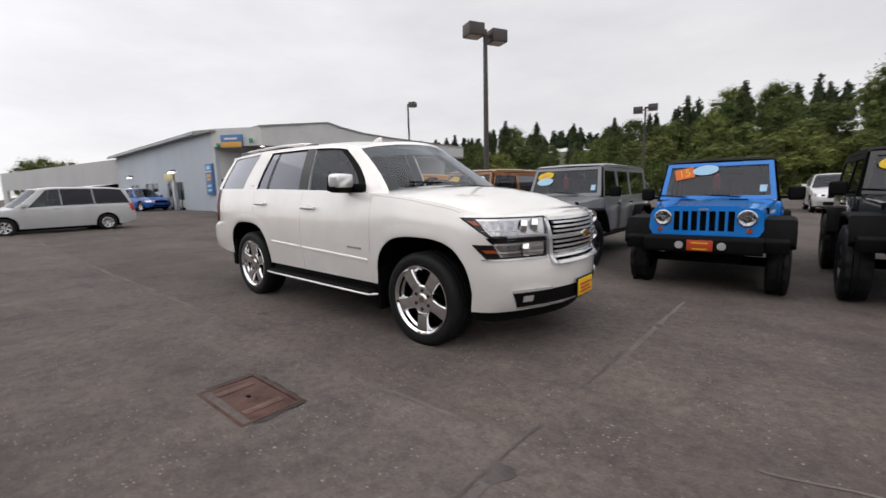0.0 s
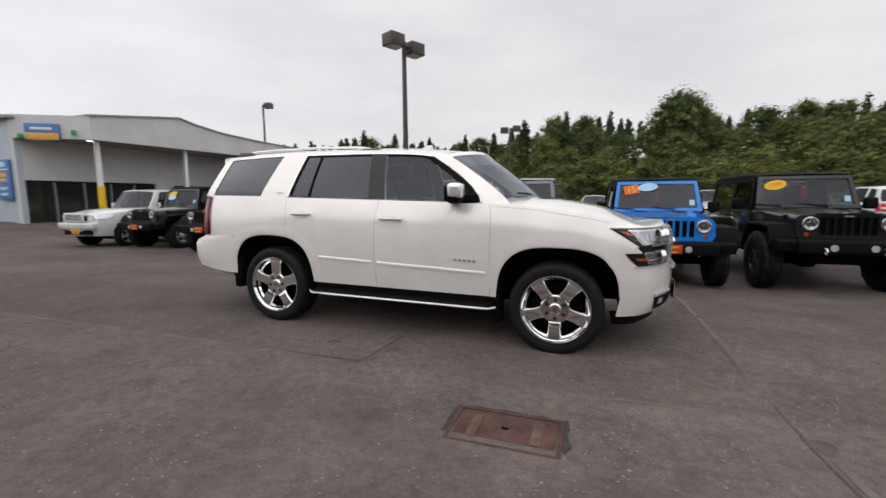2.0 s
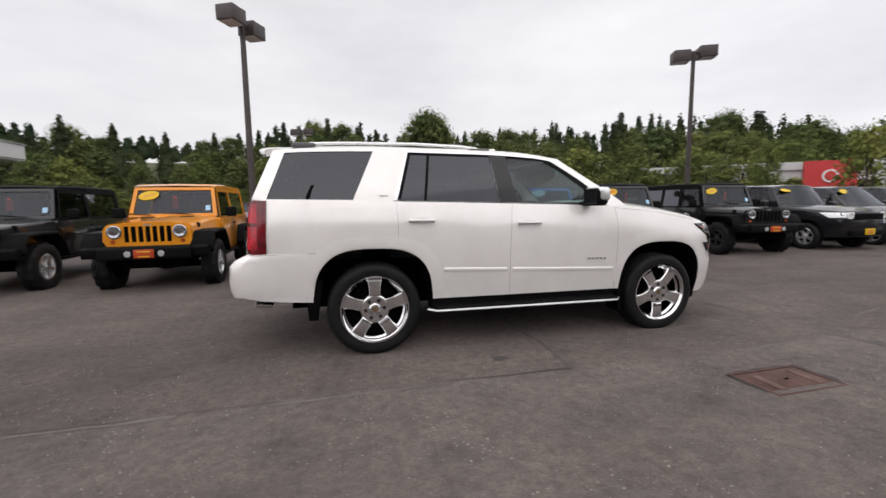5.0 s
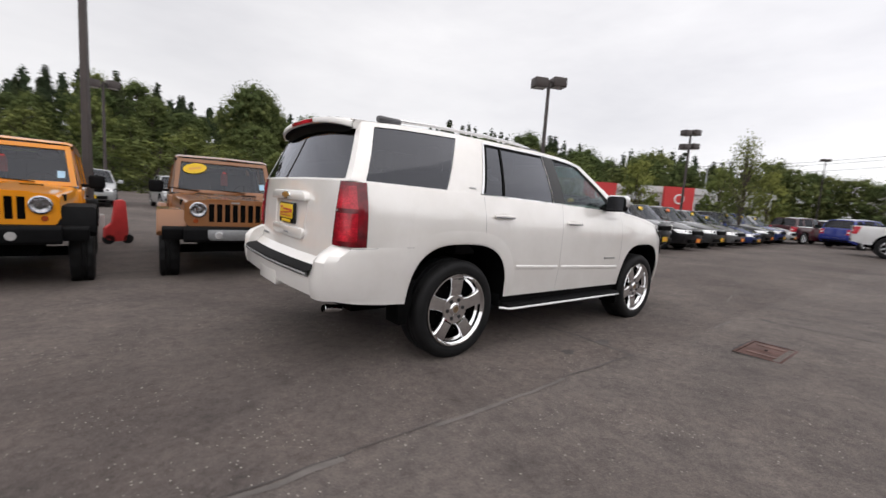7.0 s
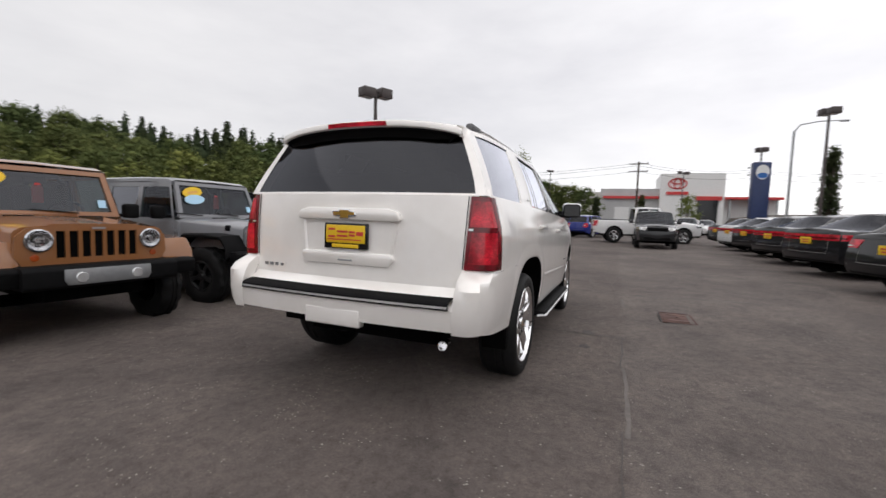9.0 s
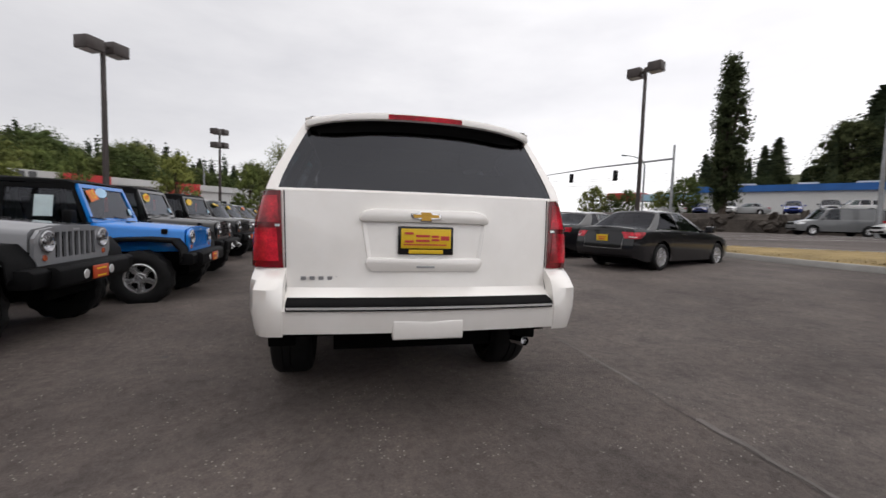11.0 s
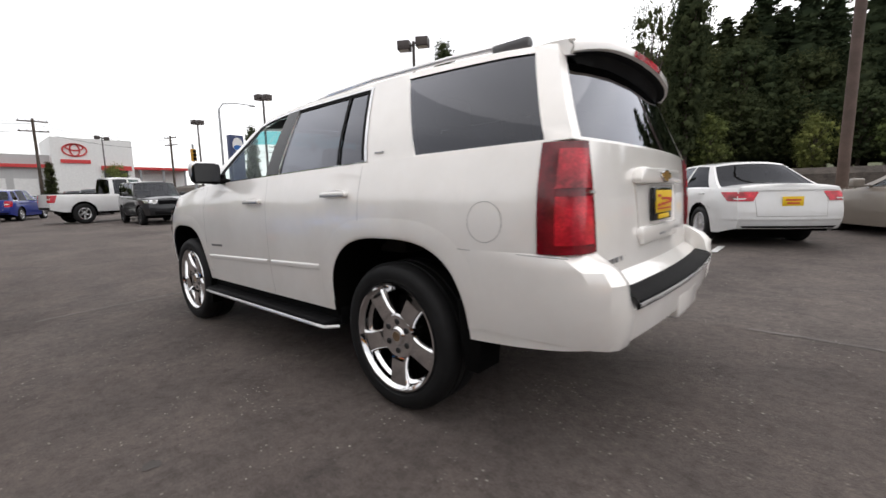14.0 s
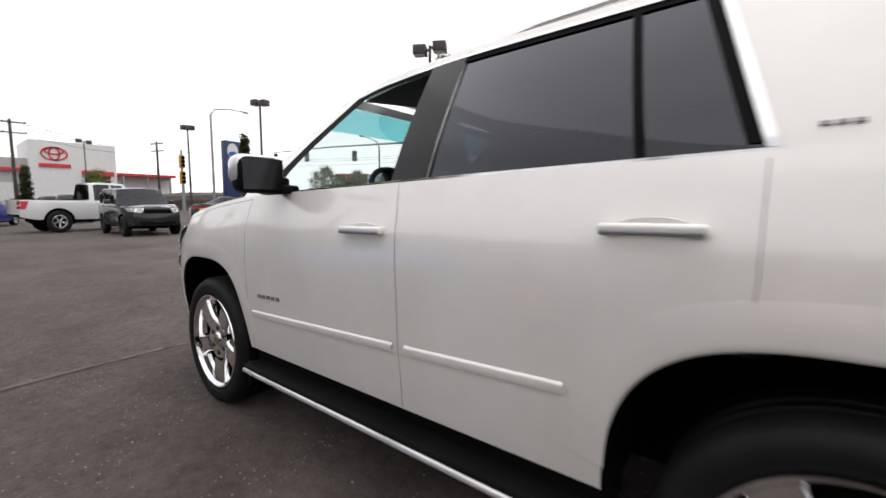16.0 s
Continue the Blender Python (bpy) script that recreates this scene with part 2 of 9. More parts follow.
M["dark_gold"] = plain("dull_gold", (0.30, 0.21, 0.13), 0.3, 0.7, vary=0.2)
M["rubber"].node_tree.nodes["Principled BSDF"].inputs["Specular IOR Level"].default_value = 0.22
M["lamp_silver"] = plain("headlamp_bowl", (0.50, 0.50, 0.51), 0.12, 0.95, vary=0.35, scale=26)
M["polished"] = plain("polished_rim", (0.80, 0.80, 0.80), 0.26, 0.85, vary=0.05)
M["chrome_rim"] = plain("chrome_wheel", (0.86, 0.86, 0.865), 0.07, 1.0, vary=0.05)
M["dark_alloy"] = plain("dark_alloy", (0.05, 0.05, 0.052), 0.35, 0.8, vary=0.1)
M["steel"] = plain("galvanised_steel", (0.36, 0.37, 0.38), 0.45, 0.7, vary=0.15, scale=4)
M["tint"] = glass("privacy_glass", (0.045, 0.047, 0.058), base=0.068, rise=3.4, top=1.6)
M["tint_flat"] = glass("tinted_rear_glass", (0.05, 0.052, 0.058), base=0.05, rise=3.2)
M["tint_back"] = glass("dark_back_glass", (0.045, 0.047, 0.052), base=0.035, rise=7.0)
M["glass"] = glass("clear_glass", (0.30, 0.38, 0.35), base=0.05, rise=5.0)
M["clear"] = glass("clear_car_glass", (0.62, 0.70, 0.68), base=0.06)
M["teal_glass"] = glass("shade_band_glass", (0.22, 0.62, 0.66))
M["lens"] = glass("clear_lens", (0.92, 0.92, 0.93), 0.04, 0.05)
M["red_lens"] = plain("red_lens", (0.62, 0.012, 0.030), 0.2, vary=0.7, scale=9, coat=0.4)
M["dark_red_lens"] = plain("smoked_red_lens", (0.17, 0.004, 0.010), 0.2, vary=0.5, scale=14, coat=0.4)
M["amber"] = plain("amber_lens", (0.36, 0.055, 0.006), 0.12, vary=0.2, scale=20, coat=1.0)
M["cabin"] = plain("cabin_trim", (0.02, 0.02, 0.021), 0.7, vary=0.25)
M["yellow"] = plain("yellow_card", (0.80, 0.52, 0.01), 0.5, vary=0.08)
M["plate_red"] = plain("dealer_plate", (0.50, 0.060, 0.015), 0.45, vary=0.08)
M["orange_card"] = plain("orange_card", (0.75, 0.16, 0.02), 0.5, vary=0.08)
M["yellow_pale"] = plain("pale_yellow_board", (0.70, 0.62, 0.30), 0.5, vary=0.1)
M["sign_orange"] = plain("sign_orange", (0.72, 0.38, 0.07), 0.5, vary=0.1)
M["green_lens"] = plain("green_lens", (0.03, 0.30, 0.14), 0.4, vary=0.1)
M["lit"] = plain("lit_lamp", (0.8, 0.8, 0.8), 0.5, vary=0.02)
M["lit"].node_tree.nodes["Principled BSDF"].inputs["Emission Color"].default_value = (1.0, 0.98, 0.94, 1)
M["lit"].node_tree.nodes["Principled BSDF"].inputs["Emission Strength"].default_value = 3.0
M["red"] = plain("red_paint", (0.58, 0.045, 0.045), 0.45, vary=0.12)
M["white"] = plain("white_paint", (0.74, 0.74, 0.73), 0.5, vary=0.07)
M["sheet"] = plain("pale_price_sheet", (0.55, 0.66, 0.68), 0.5, vary=0.1)
M["cream"] = plain("cream_wall_paint", (0.62, 0.60, 0.56), 0.6, vary=0.08, scale=0.5)
M["sky_card"] = plain("pale_blue_card", (0.42, 0.66, 0.84), 0.4, vary=0.05)
M["bronze"] = plain("bronze_pole_paint", (0.060, 0.047, 0.044), 0.5, vary=0.18, scale=2.5)
M["bronze_wood"] = plain("brown_pole_wood", (0.10, 0.068, 0.058), 0.8, vary=0.25, scale=2, bump=0.004, bump_scale=30)
M["bark"] = plain("bark", (0.09, 0.07, 0.055), 0.9, vary=0.35, scale=3, bump=0.02, bump_scale=14)
M["conifer"] = foliage("conifer_needles", (0.050, 0.068, 0.046), (0.105, 0.130, 0.078))
M["leaf"] = foliage("deciduous_leaves", (0.150, 0.185, 0.078), (0.235, 0.270, 0.115))
M["leaf_dark"] = foliage("dark_leaves", (0.062, 0.079, 0.048), (0.112, 0.134, 0.075))
M["leaf_hill"] = foliage("hill_leaves", (0.115, 0.150, 0.070), (0.205, 0.245, 0.112))
M["leaf_bright"] = foliage("bright_leaves", (0.200, 0.245, 0.090), (0.310, 0.345, 0.135))
M["scrub"] = plain("scrub_ground", (0.075, 0.085, 0.032), 0.95, vary=0.4, scale=0.5, bump=0.15, bump_scale=2.5)
M["dry_grass"] = plain("dry_grass", (0.34, 0.245, 0.105), 0.95, vary=0.3, scale=0.8, bump=0.03, bump_scale=30)
M["concrete"] = plain("concrete", (0.36, 0.35, 0.33), 0.85, vary=0.18, scale=1.5, bump=0.003, bump_scale=40)
M["rust"] = plain("rusty_iron", (0.108, 0.056, 0.046), 0.8, 0.35, vary=0.45, scale=6, bump=0.002, bump_scale=80)
M["rust_light"] = plain("worn_iron", (0.140, 0.080, 0.066), 0.7, 0.35, vary=0.4, scale=9, bump=0.002, bump_scale=80)
M["wall_blue"] = metal_cladding("blue_grey_cladding", (0.47, 0.52, 0.58), 0.30, (1.0, 1.0, 0.0))
M["wall_grey"] = metal_cladding("light_grey_cladding", (0.50, 0.50, 0.50), 0.6, (1.0, 1.0, 0.0))
M["fascia"] = plain("grey_fascia", (0.60, 0.60, 0.59), 0.6, vary=0.08, scale=0.6)
M["soffit"] = plain("soffit", (0.34, 0.34, 0.33), 0.8, vary=0.1, scale=0.8)
M["roof_grey"] = plain("grey_roofing", (0.30, 0.30, 0.30), 0.7, vary=0.12, scale=0.8)
M["blue_sign"] = plain("blue_sign_face", (0.075, 0.19, 0.42), 0.5, vary=0.1)
M["navy"] = plain("navy_sign_face", (0.012, 0.028, 0.10), 0.4, vary=0.1)
M["fascia_blue"] = plain("blue_fascia_band", (0.02, 0.13, 0.42), 0.5, vary=0.12, scale=0.5)
M["mulch"] = plain("rock_wall", (0.075, 0.062, 0.052), 0.9, vary=0.45, scale=1.3, bump=0.08, bump_scale=3)
M["badge_grey"] = plain("dark_sign_letter", (0.10, 0.10, 0.105), 0.5, vary=0.1)
M["window_dark"] = plain("dark_window", (0.018, 0.02, 0.022), 0.08, vary=0.1)
M["signal_yellow"] = plain("signal_yellow", (0.55, 0.27, 0.01), 0.5, vary=0.1)


# ---- helpers for building ----
def mesh_of(bm, name, smooth=True, angle=40):
    me = bpy.data.meshes.new(name)
    bmesh.ops.recalc_face_normals(bm, faces=bm.faces)
    bm.to_mesh(me)
    bm.free()
    if smooth:
        for f in me.polygons:
            f.use_smooth = True
        me.set_sharp_from_angle(angle=radians(angle))
    return me


def part(name, bm, material, parent=None, label="", m=None, smooth=True, angle=40, colour=None):
    """One mesh object out of a bmesh, under a thing or a part."""
    ob = new(name, mesh_of(bm, name, smooth, angle) if isinstance(bm, bmesh.types.BMesh) else bm)
    if not ob.data.materials:
        for mm in (material if isinstance(material, (list, tuple)) else [material]):
            ob.data.materials.append(mm)
    ob.parent = parent
    if m is not None:
        ob.matrix_basis = m
    if colour:
        ob.color = (*colour, 1)
    if label:
        ob["label"] = label
    return ob


def empty(name, m=None):
    ob = new(name)
    ob.empty_display_size = 0.3
    if m is not None:
        ob.matrix_basis = m
    return ob


def box(bm, x0, x1, y0, y1, z0, z1, bevel=0.0, seg=2, mat=0, m=None):
    r = bmesh.ops.create_cube(bm, size=1.0)
    vs = r["verts"]
    for v in vs:
        v.co = Vector(((x0 + x1) / 2 + v.co.x * (x1 - x0), (y0 + y1) / 2 + v.co.y * (y1 - y0), (z0 + z1) / 2 + v.co.z * (z1 - z0)))
        if m is not None:
            v.co = m @ v.co
    faces = set(f for v in vs for f in v.link_faces)
    for f in faces:
        f.material_index = mat
    if bevel > 0:
        edges = list(set(e for f in faces for e in f.edges))
        bmesh.ops.bevel(bm, geom=edges, offset=bevel, segments=seg, profile=0.5, affect="EDGES", clamp_overlap=True)
    return bm


def new_box(*a, **k):
    return box(bmesh.new(), *a, **k)


def grid(bm, rows, mat=0, close=False):
    """Quads through rows of points."""
    vs = [[bm.verts.new(p) for p in r] for r in rows]
    for a, b in zip(vs, vs[1:]):
        n = len(a)
        for k in range(n if close else n - 1):
            k2 = (k + 1) % n
            q = [a[k], a[k2], b[k2], b[k]]
            if len({tuple(round(c, 5) for c in v.co) for v in q}) >= 3:
                try:
                    bm.faces.new(q).material_index = mat
                except ValueError:
                    pass
    return vs


def lathe(bm, profile, axis="Y", seg=32, mat=0, centre=(0, 0, 0)):
    """Turns a profile of (radius, along) about an axis."""
    rows = []
    for k in range(seg):
        a = 2 * math.pi * k / seg
        c, s = math.cos(a), math.sin(a)
        row = []
        for r, h in profile:
            p = {"Y": (r * c, h, r * s), "Z": (r * c, r * s, h), "X": (h, r * c, r * s)}[axis]
            row.append(Vector(p) + Vector(centre))
        rows.append(row)
    rows.append(rows[0])
    vs = grid(bm, rows, mat)
    bmesh.ops.remove_doubles(bm, verts=[v for r in vs for v in r if v.is_valid], dist=1e-5)
    return bm


def tube(bm, pts, radius, seg=8, mat=0, cap=True):
    """A round bar along points; radius a number or one per point."""
    pts = [Vector(p) for p in pts]
    rows = []
    for k, p in enumerate(pts):
        d = (pts[min(k + 1, len(pts) - 1)] - pts[max(k - 1, 0)]).normalized()
        u = d.cross(Vector((0, 0, 1)) if abs(d.z) < 0.9 else Vector((1, 0, 0))).normalized()
        w = d.cross(u)
        r = radius[k] if isinstance(radius, (list, tuple)) else radius
        rows.append([p + r * (math.cos(2 * math.pi * j / seg) * u + math.sin(2 * math.pi * j / seg) * w) for j in range(seg)])
    vs = grid(bm, rows, mat, close=True)
    if cap:
        for r in (vs[0], vs[-1]):
            try:
                bm.faces.new(r).material_index = mat
            except ValueError:
                pass
    return bm


def prism(bm, outline, y0, y1, bevel=0.0, mat=0, axis="Y"):
    """An outline of (a, b) drawn out along an axis: Y takes (x, z), X takes (y, z), Z takes (x, y)."""
    def at(a, b, h):
        return {"Y": (a, h, b), "X": (h, a, b), "Z": (a, b, h)}[axis]
    lo = [bm.verts.new(at(a, b, y0)) for a, b in outline]
    hi = [bm.verts.new(at(a, b, y1)) for a, b in outline]
    fs = [bm.faces.new(lo), bm.faces.new(hi)]
    n = len(outline)
    for k in range(n):
        fs.append(bm.faces.new([lo[k], lo[(k + 1) % n], hi[(k + 1) % n], hi[k]]))
    for f in fs:
        f.material_index = mat
    if bevel:
        bmesh.ops.bevel(bm, geom=list(set(e for f in fs for e in f.edges)), offset=bevel, segments=2, profile=0.5, affect="EDGES", clamp_overlap=True)
    return bm


def curve(points):
    """A smooth function through (x, y) points."""
    xs, ys = [p[0] for p in points], [p[1] for p in points]
    n = len(xs)
    d = [(ys[k + 1] - ys[k]) / (xs[k + 1] - xs[k]) for k in range(n - 1)]
    m = [d[0]] + [0.0 if d[k - 1] * d[k] <= 0 else 2 * d[k - 1] * d[k] / (d[k - 1] + d[k]) for k in range(1, n - 1)] + [d[-1]]

    def f(x):
        if x <= xs[0]:
            return ys[0]
        if x >= xs[-1]:
            return ys[-1]
        k = max(j for j in range(n - 1) if xs[j] <= x)
        h = xs[k + 1] - xs[k]
        t = (x - xs[k]) / h
        return (1 + 2 * t) * (1 - t) ** 2 * ys[k] + t * (1 - t) ** 2 * h * m[k] + t * t * (3 - 2 * t) * ys[k + 1] + t * t * (t - 1) * h * m[k + 1]
    return f


def text_mesh(words, size, depth=0.003, shear=0.0, spacing=1.0):
    """Lettering as a mesh in its own xy plane, centred."""
    cu = bpy.data.curves.new("lettering", "FONT")
    cu.body, cu.size, cu.extrude, cu.align_x, cu.align_y, cu.shear, cu.space_character = words, size, depth, "CENTER", "CENTER", shear, spacing
    tmp = new("lettering", cu)
    bpy.context.view_layer.update()
    me = bpy.data.meshes.new_from_object(tmp.evaluated_get(bpy.context.evaluated_depsgraph_get()))
    bpy.data.objects.remove(tmp)
    bpy.data.curves.remove(cu)
    return me


south = curve([(-140, 1.2), (-60, 1.0), (-36, 0.85), (-30, 0.80), (-24, 0.70), (-18, 0.52), (-13, 0.36), (-7, 0.15), (-3, 0.045), (-1.5, 0.01), (0, 0.0), (3, -0.06), (6, -0.10), (14, -0.12), (30, -0.1), (45, 0.4), (62, 4.0), (90, 9.0), (140, 12.0)])


def lot(x, y):
    """The height of the ground."""
    rise = min(1.0, max(0.0, (-17.5 - x) / 5.0))
    return south(y) + 0.42 * rise * rise * (3 - 2 * rise) - 0.045 * math.exp(-((x - 3.2) / 1.9) ** 2 - (y / 1.5) ** 2) - 0.15 * math.exp(-((x - 5.6) / 2.6) ** 2 - ((y - 4.2) / 2.4) ** 2)


# ---- the ground ----
def build_ground():
    bm = bmesh.new()
    xs = [-900, -400, -200, -120, -80, -55, -40, -30, -24, -19, -15, -12, -9.5, -7.5, -6] + [-5 + 0.5 * k for k in range(25)] + [8, 9.5, 12, 15, 19, 24, 30, 40, 55, 80, 120, 200, 400, 900]
    ys = [-900, -400, -200, -140, -100, -75, -60, -48, -40, -34, -30, -27, -24, -21, -18, -15, -13, -11, -9, -7.5, -6] + [-5 + 0.5 * k for k in range(17)] + [3.5, 4, 4.5, 5, 5.5, 6, 7, 8, 9.5, 11, 14, 18, 23, 30, 36, 42, 45, 48, 52, 57, 62, 70, 80, 90, 140, 200, 400, 900]
    rows = [[(x, y, lot(x, y)) for y in ys] for x in xs]
    grid(bm, rows)
    for f in bm.faces:
        f.material_index = 1 if f.calc_center_median().y > 43 else 0
    g = part("ground", bm, [M["asphalt"], M["scrub"]])
    tagged(g, "worn brown-grey asphalt car lot running up to a scrubby bank", "ground", kind="structure")
    return g


build_ground()


# ---- vehicles ----
MESHES = {}


def shared(key, make, smooth=True, angle=40, mats=()):
    if key not in MESHES:
        MESHES[key] = mesh_of(make(), key if isinstance(key, str) else str(key[0]), smooth, angle)
        for mm in mats:
            MESHES[key].materials.append(mm)
    return MESHES[key]


def tyre_mesh(R, rim, width, chunky):
    def make():
        bm = bmesh.new()
        h, s = width / 2, R - rim
        prof = [(rim - 0.012, -h * 0.75), (rim, h * 0.80), (rim + s * 0.10, h * 0.93), (rim + s * 0.16, h * 0.935), (rim + s * 0.19, h * 0.965), (rim + s * 0.45, h * 1.0), (rim + s * 0.70, h * 0.965), (rim + s * 0.73, h * 0.945), (rim + s * 0.80, h * 0.93), (R - 0.012, h * 0.84), (R, h * 0.68),
                (R, h * 0.42), (R - 0.009, h * 0.40), (R - 0.009, h * 0.34), (R, h * 0.32), (R, 0.05 * h), (R - 0.009, 0.03 * h), (R - 0.009, -0.03 * h), (R, -0.05 * h), (R, -h * 0.68), (R - 0.02, -h * 0.9), (rim + s * 0.4, -h), (rim - 0.012, -h * 0.75)]
        if not chunky:
            lathe(bm, prof, "Y", 52 if R == 0.40 else 26)
            return bm
        # open tread: blocks and grooves turn about in one skin
        rows = []
        for k in range(61):
            a = 2 * math.pi * (k % 60) / 60
            c, s2 = math.cos(a), math.sin(a)
            lug = 0.014 if (k % 60) // 1 % 4 < 2 else -0.004
            rows.append([((r + (lug if r > R - 0.03 and abs(y) > h * 0.36 else 0.0)) * c, y, (r + (lug if r > R - 0.03 and abs(y) > h * 0.36 else 0.0)) * s2) for r, y in prof])
        grid(bm, rows)
        bmesh.ops.remove_doubles(bm, verts=bm.verts, dist=1e-5)
        return bm
    return shared(("tyre", R, rim, width, chunky), make, mats=[M["rubber"]])


def rim_mesh(rim, width, style, mat):
    """A wheel rim facing +y, with its hub."""
    def make():
        bm = bmesh.new()
        h = width / 2
        if style != "five":
            lathe(bm, [(rim + 0.004, h * 0.84), (rim - 0.006, h * 0.88), (rim - 0.022, h * 0.84), (rim - 0.034, h * 0.55), (rim - 0.05, -h * 0.7)], "Y", 26)
        n, wide = {"five": (5, 0.135), "ten": (10, 0.05), "five_thin": (5, 0.085), "seven": (7, 0.07), "steel": (8, 0.09)}[style]
        fat = style == "five"
        hub = 0.116 if fat else 0.075
        if fat:
            lathe(bm, [(rim + 0.006, h * 0.84), (rim - 0.001, h * 0.95), (rim - 0.011, h * 0.955), (rim - 0.019, h * 0.86), (rim - 0.027, h * 0.80), (rim - 0.031, h * 0.62), (rim - 0.046, h * 0.50), (rim - 0.05, -h * 0.7)], "Y", 60)
        for k in range(n):
            a = 2 * math.pi * (k - 0.25 * (n == 5)) / n
            m = Matrix.Rotation(-a, 4, "Y")
            rows = []
            if fat:
                # broad flat face between deep slanting flanks
                for r, w, y in ((0.100, 0.060, 0.70), (0.118, 0.058, 0.755), (0.135, 0.056, 0.785), (0.165, 0.054, 0.81), (0.215, 0.058, 0.83), (0.250, 0.063, 0.83), (rim - 0.024, 0.069, 0.80), (rim - 0.012, 0.078, 0.82)):
                    rows.append([m @ Vector((r, h * y + d, w * q)) for q, d in ((-1.10, -0.085), (-1.04, -0.030), (-0.99, -0.016), (-0.86, -0.0025), (-0.81, 0.0), (-0.4, 0.0006), (0.0, 0.0008), (0.4, 0.0006), (0.81, 0.0), (0.86, -0.0025), (0.99, -0.016), (1.04, -0.030), (1.10, -0.085))])
            else:
                for t in (0.0, 0.5, 1.0):
                    r = hub * 0.6 + (rim - 0.016 - hub * 0.6) * t
                    w = wide * (0.40 + 0.06 * t)
                    y = h * (0.62 + 0.20 * math.sin(t * 1.7))
                    rows.append([m @ Vector((r, y + d, w * q)) for q, d in ((-1.0, -0.085), (-1.0, -0.020), (-0.84, 0.0), (-0.55, 0.002), (0.0, 0.0026), (0.55, 0.002), (0.84, 0.0), (1.0, -0.020), (1.0, -0.085))])
            grid(bm, rows)
        lathe(bm, [(0, h * 0.80), (hub * 0.36, h * 0.80), (hub * 0.42, h * 0.76), (hub * 0.46, h * 0.72), (hub * 0.98, h * 0.745), (hub * 1.07, h * 0.70), (hub * 1.07, 0.0), (0, 0.0)], "Y", 36 if fat else 24)
        return bm
    return shared(("rim", rim, width, style, mat), make, angle=30, mats=[M[mat]])


def nut_mesh():
    def make():
        bm = bmesh.new()
        lathe(bm, [(0, 0.004), (0.007, 0.004), (0.009, 0.0), (0.0145, 0.001), (0.0155, -0.004)], "Y", 10)
        return bm
    return shared("wheel_nut", make, mats=[M["dark_alloy"]])


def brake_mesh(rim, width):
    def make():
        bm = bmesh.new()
        # near-black plug stands in for the shade behind the spokes
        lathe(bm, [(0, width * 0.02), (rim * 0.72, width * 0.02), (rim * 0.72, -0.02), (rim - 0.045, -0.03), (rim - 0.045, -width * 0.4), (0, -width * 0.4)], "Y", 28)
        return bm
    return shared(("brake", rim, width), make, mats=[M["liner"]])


def add_wheel(root, x, y, R, rim, width, style="ten", mat="alloy", chunky=False, z=None, spin=0.0):
    """A wheel outward-facing on the side of y."""
    m = pose(x, y - math.copysign(width / 2, y), R if z is None else z, 0, 0, 0 if y > 0 else 180) @ Matrix.Rotation(radians(spin), 4, "Y")
    w = part("wheel", tyre_mesh(R, rim, width, chunky), M["rubber"], root, "black rubber tyre", m)
    part("rim", rim_mesh(rim, width, style, mat), M[mat], w, {"alloy": "bright alloy rim", "dark_alloy": "black alloy rim", "chrome": "chrome rim", "chrome_rim": "polished chrome five-spoke rim"}[mat])
    if style in ("five", "five_thin"):
        hub = 0.116 if style == "five" else 0.075
        big = 1.15 if style == "five" else 1.0
        for k in range(6 if style == "five" else 5):
            a = 2 * math.pi * (k + 0.5) / (6 if style == "five" else 5)
            part("wheel_nut", nut_mesh(), M["dark_alloy"], w, m=Matrix.Translation((hub * 0.69 * math.cos(a), width * (0.372 if style == "five" else 0.331), hub * 0.69 * math.sin(a))) @ Matrix.Diagonal((big, big, big, 1)))
    if style == "five":
        cb = bmesh.new()
        lathe(cb, [(0, 0.002), (0.026, 0.002), (0.028, -0.004)], "Y", 20)
        part("hub_cap", cb, M["dark_gold"], w, "dull gold hub cap", Matrix.Translation((0, width * 0.401, 0)))
    part("brake_disc", brake_mesh(rim, width), M["liner"], w, "brake disc and drum blackened for the shade behind the spokes")
    return w


def smooth01(a, b, x):
    t = min(1.0, max(0.0, (x - a) / (b - a)))
    return t * t * (3 - 2 * t)


SIDE = curve([(-0.6, 0.90), (-0.1, 0.945), (0.0, 0.955), (0.3, 0.99), (0.55, 1.0), (0.8, 0.988), (0.93, 0.972), (1.0, 0.945)])


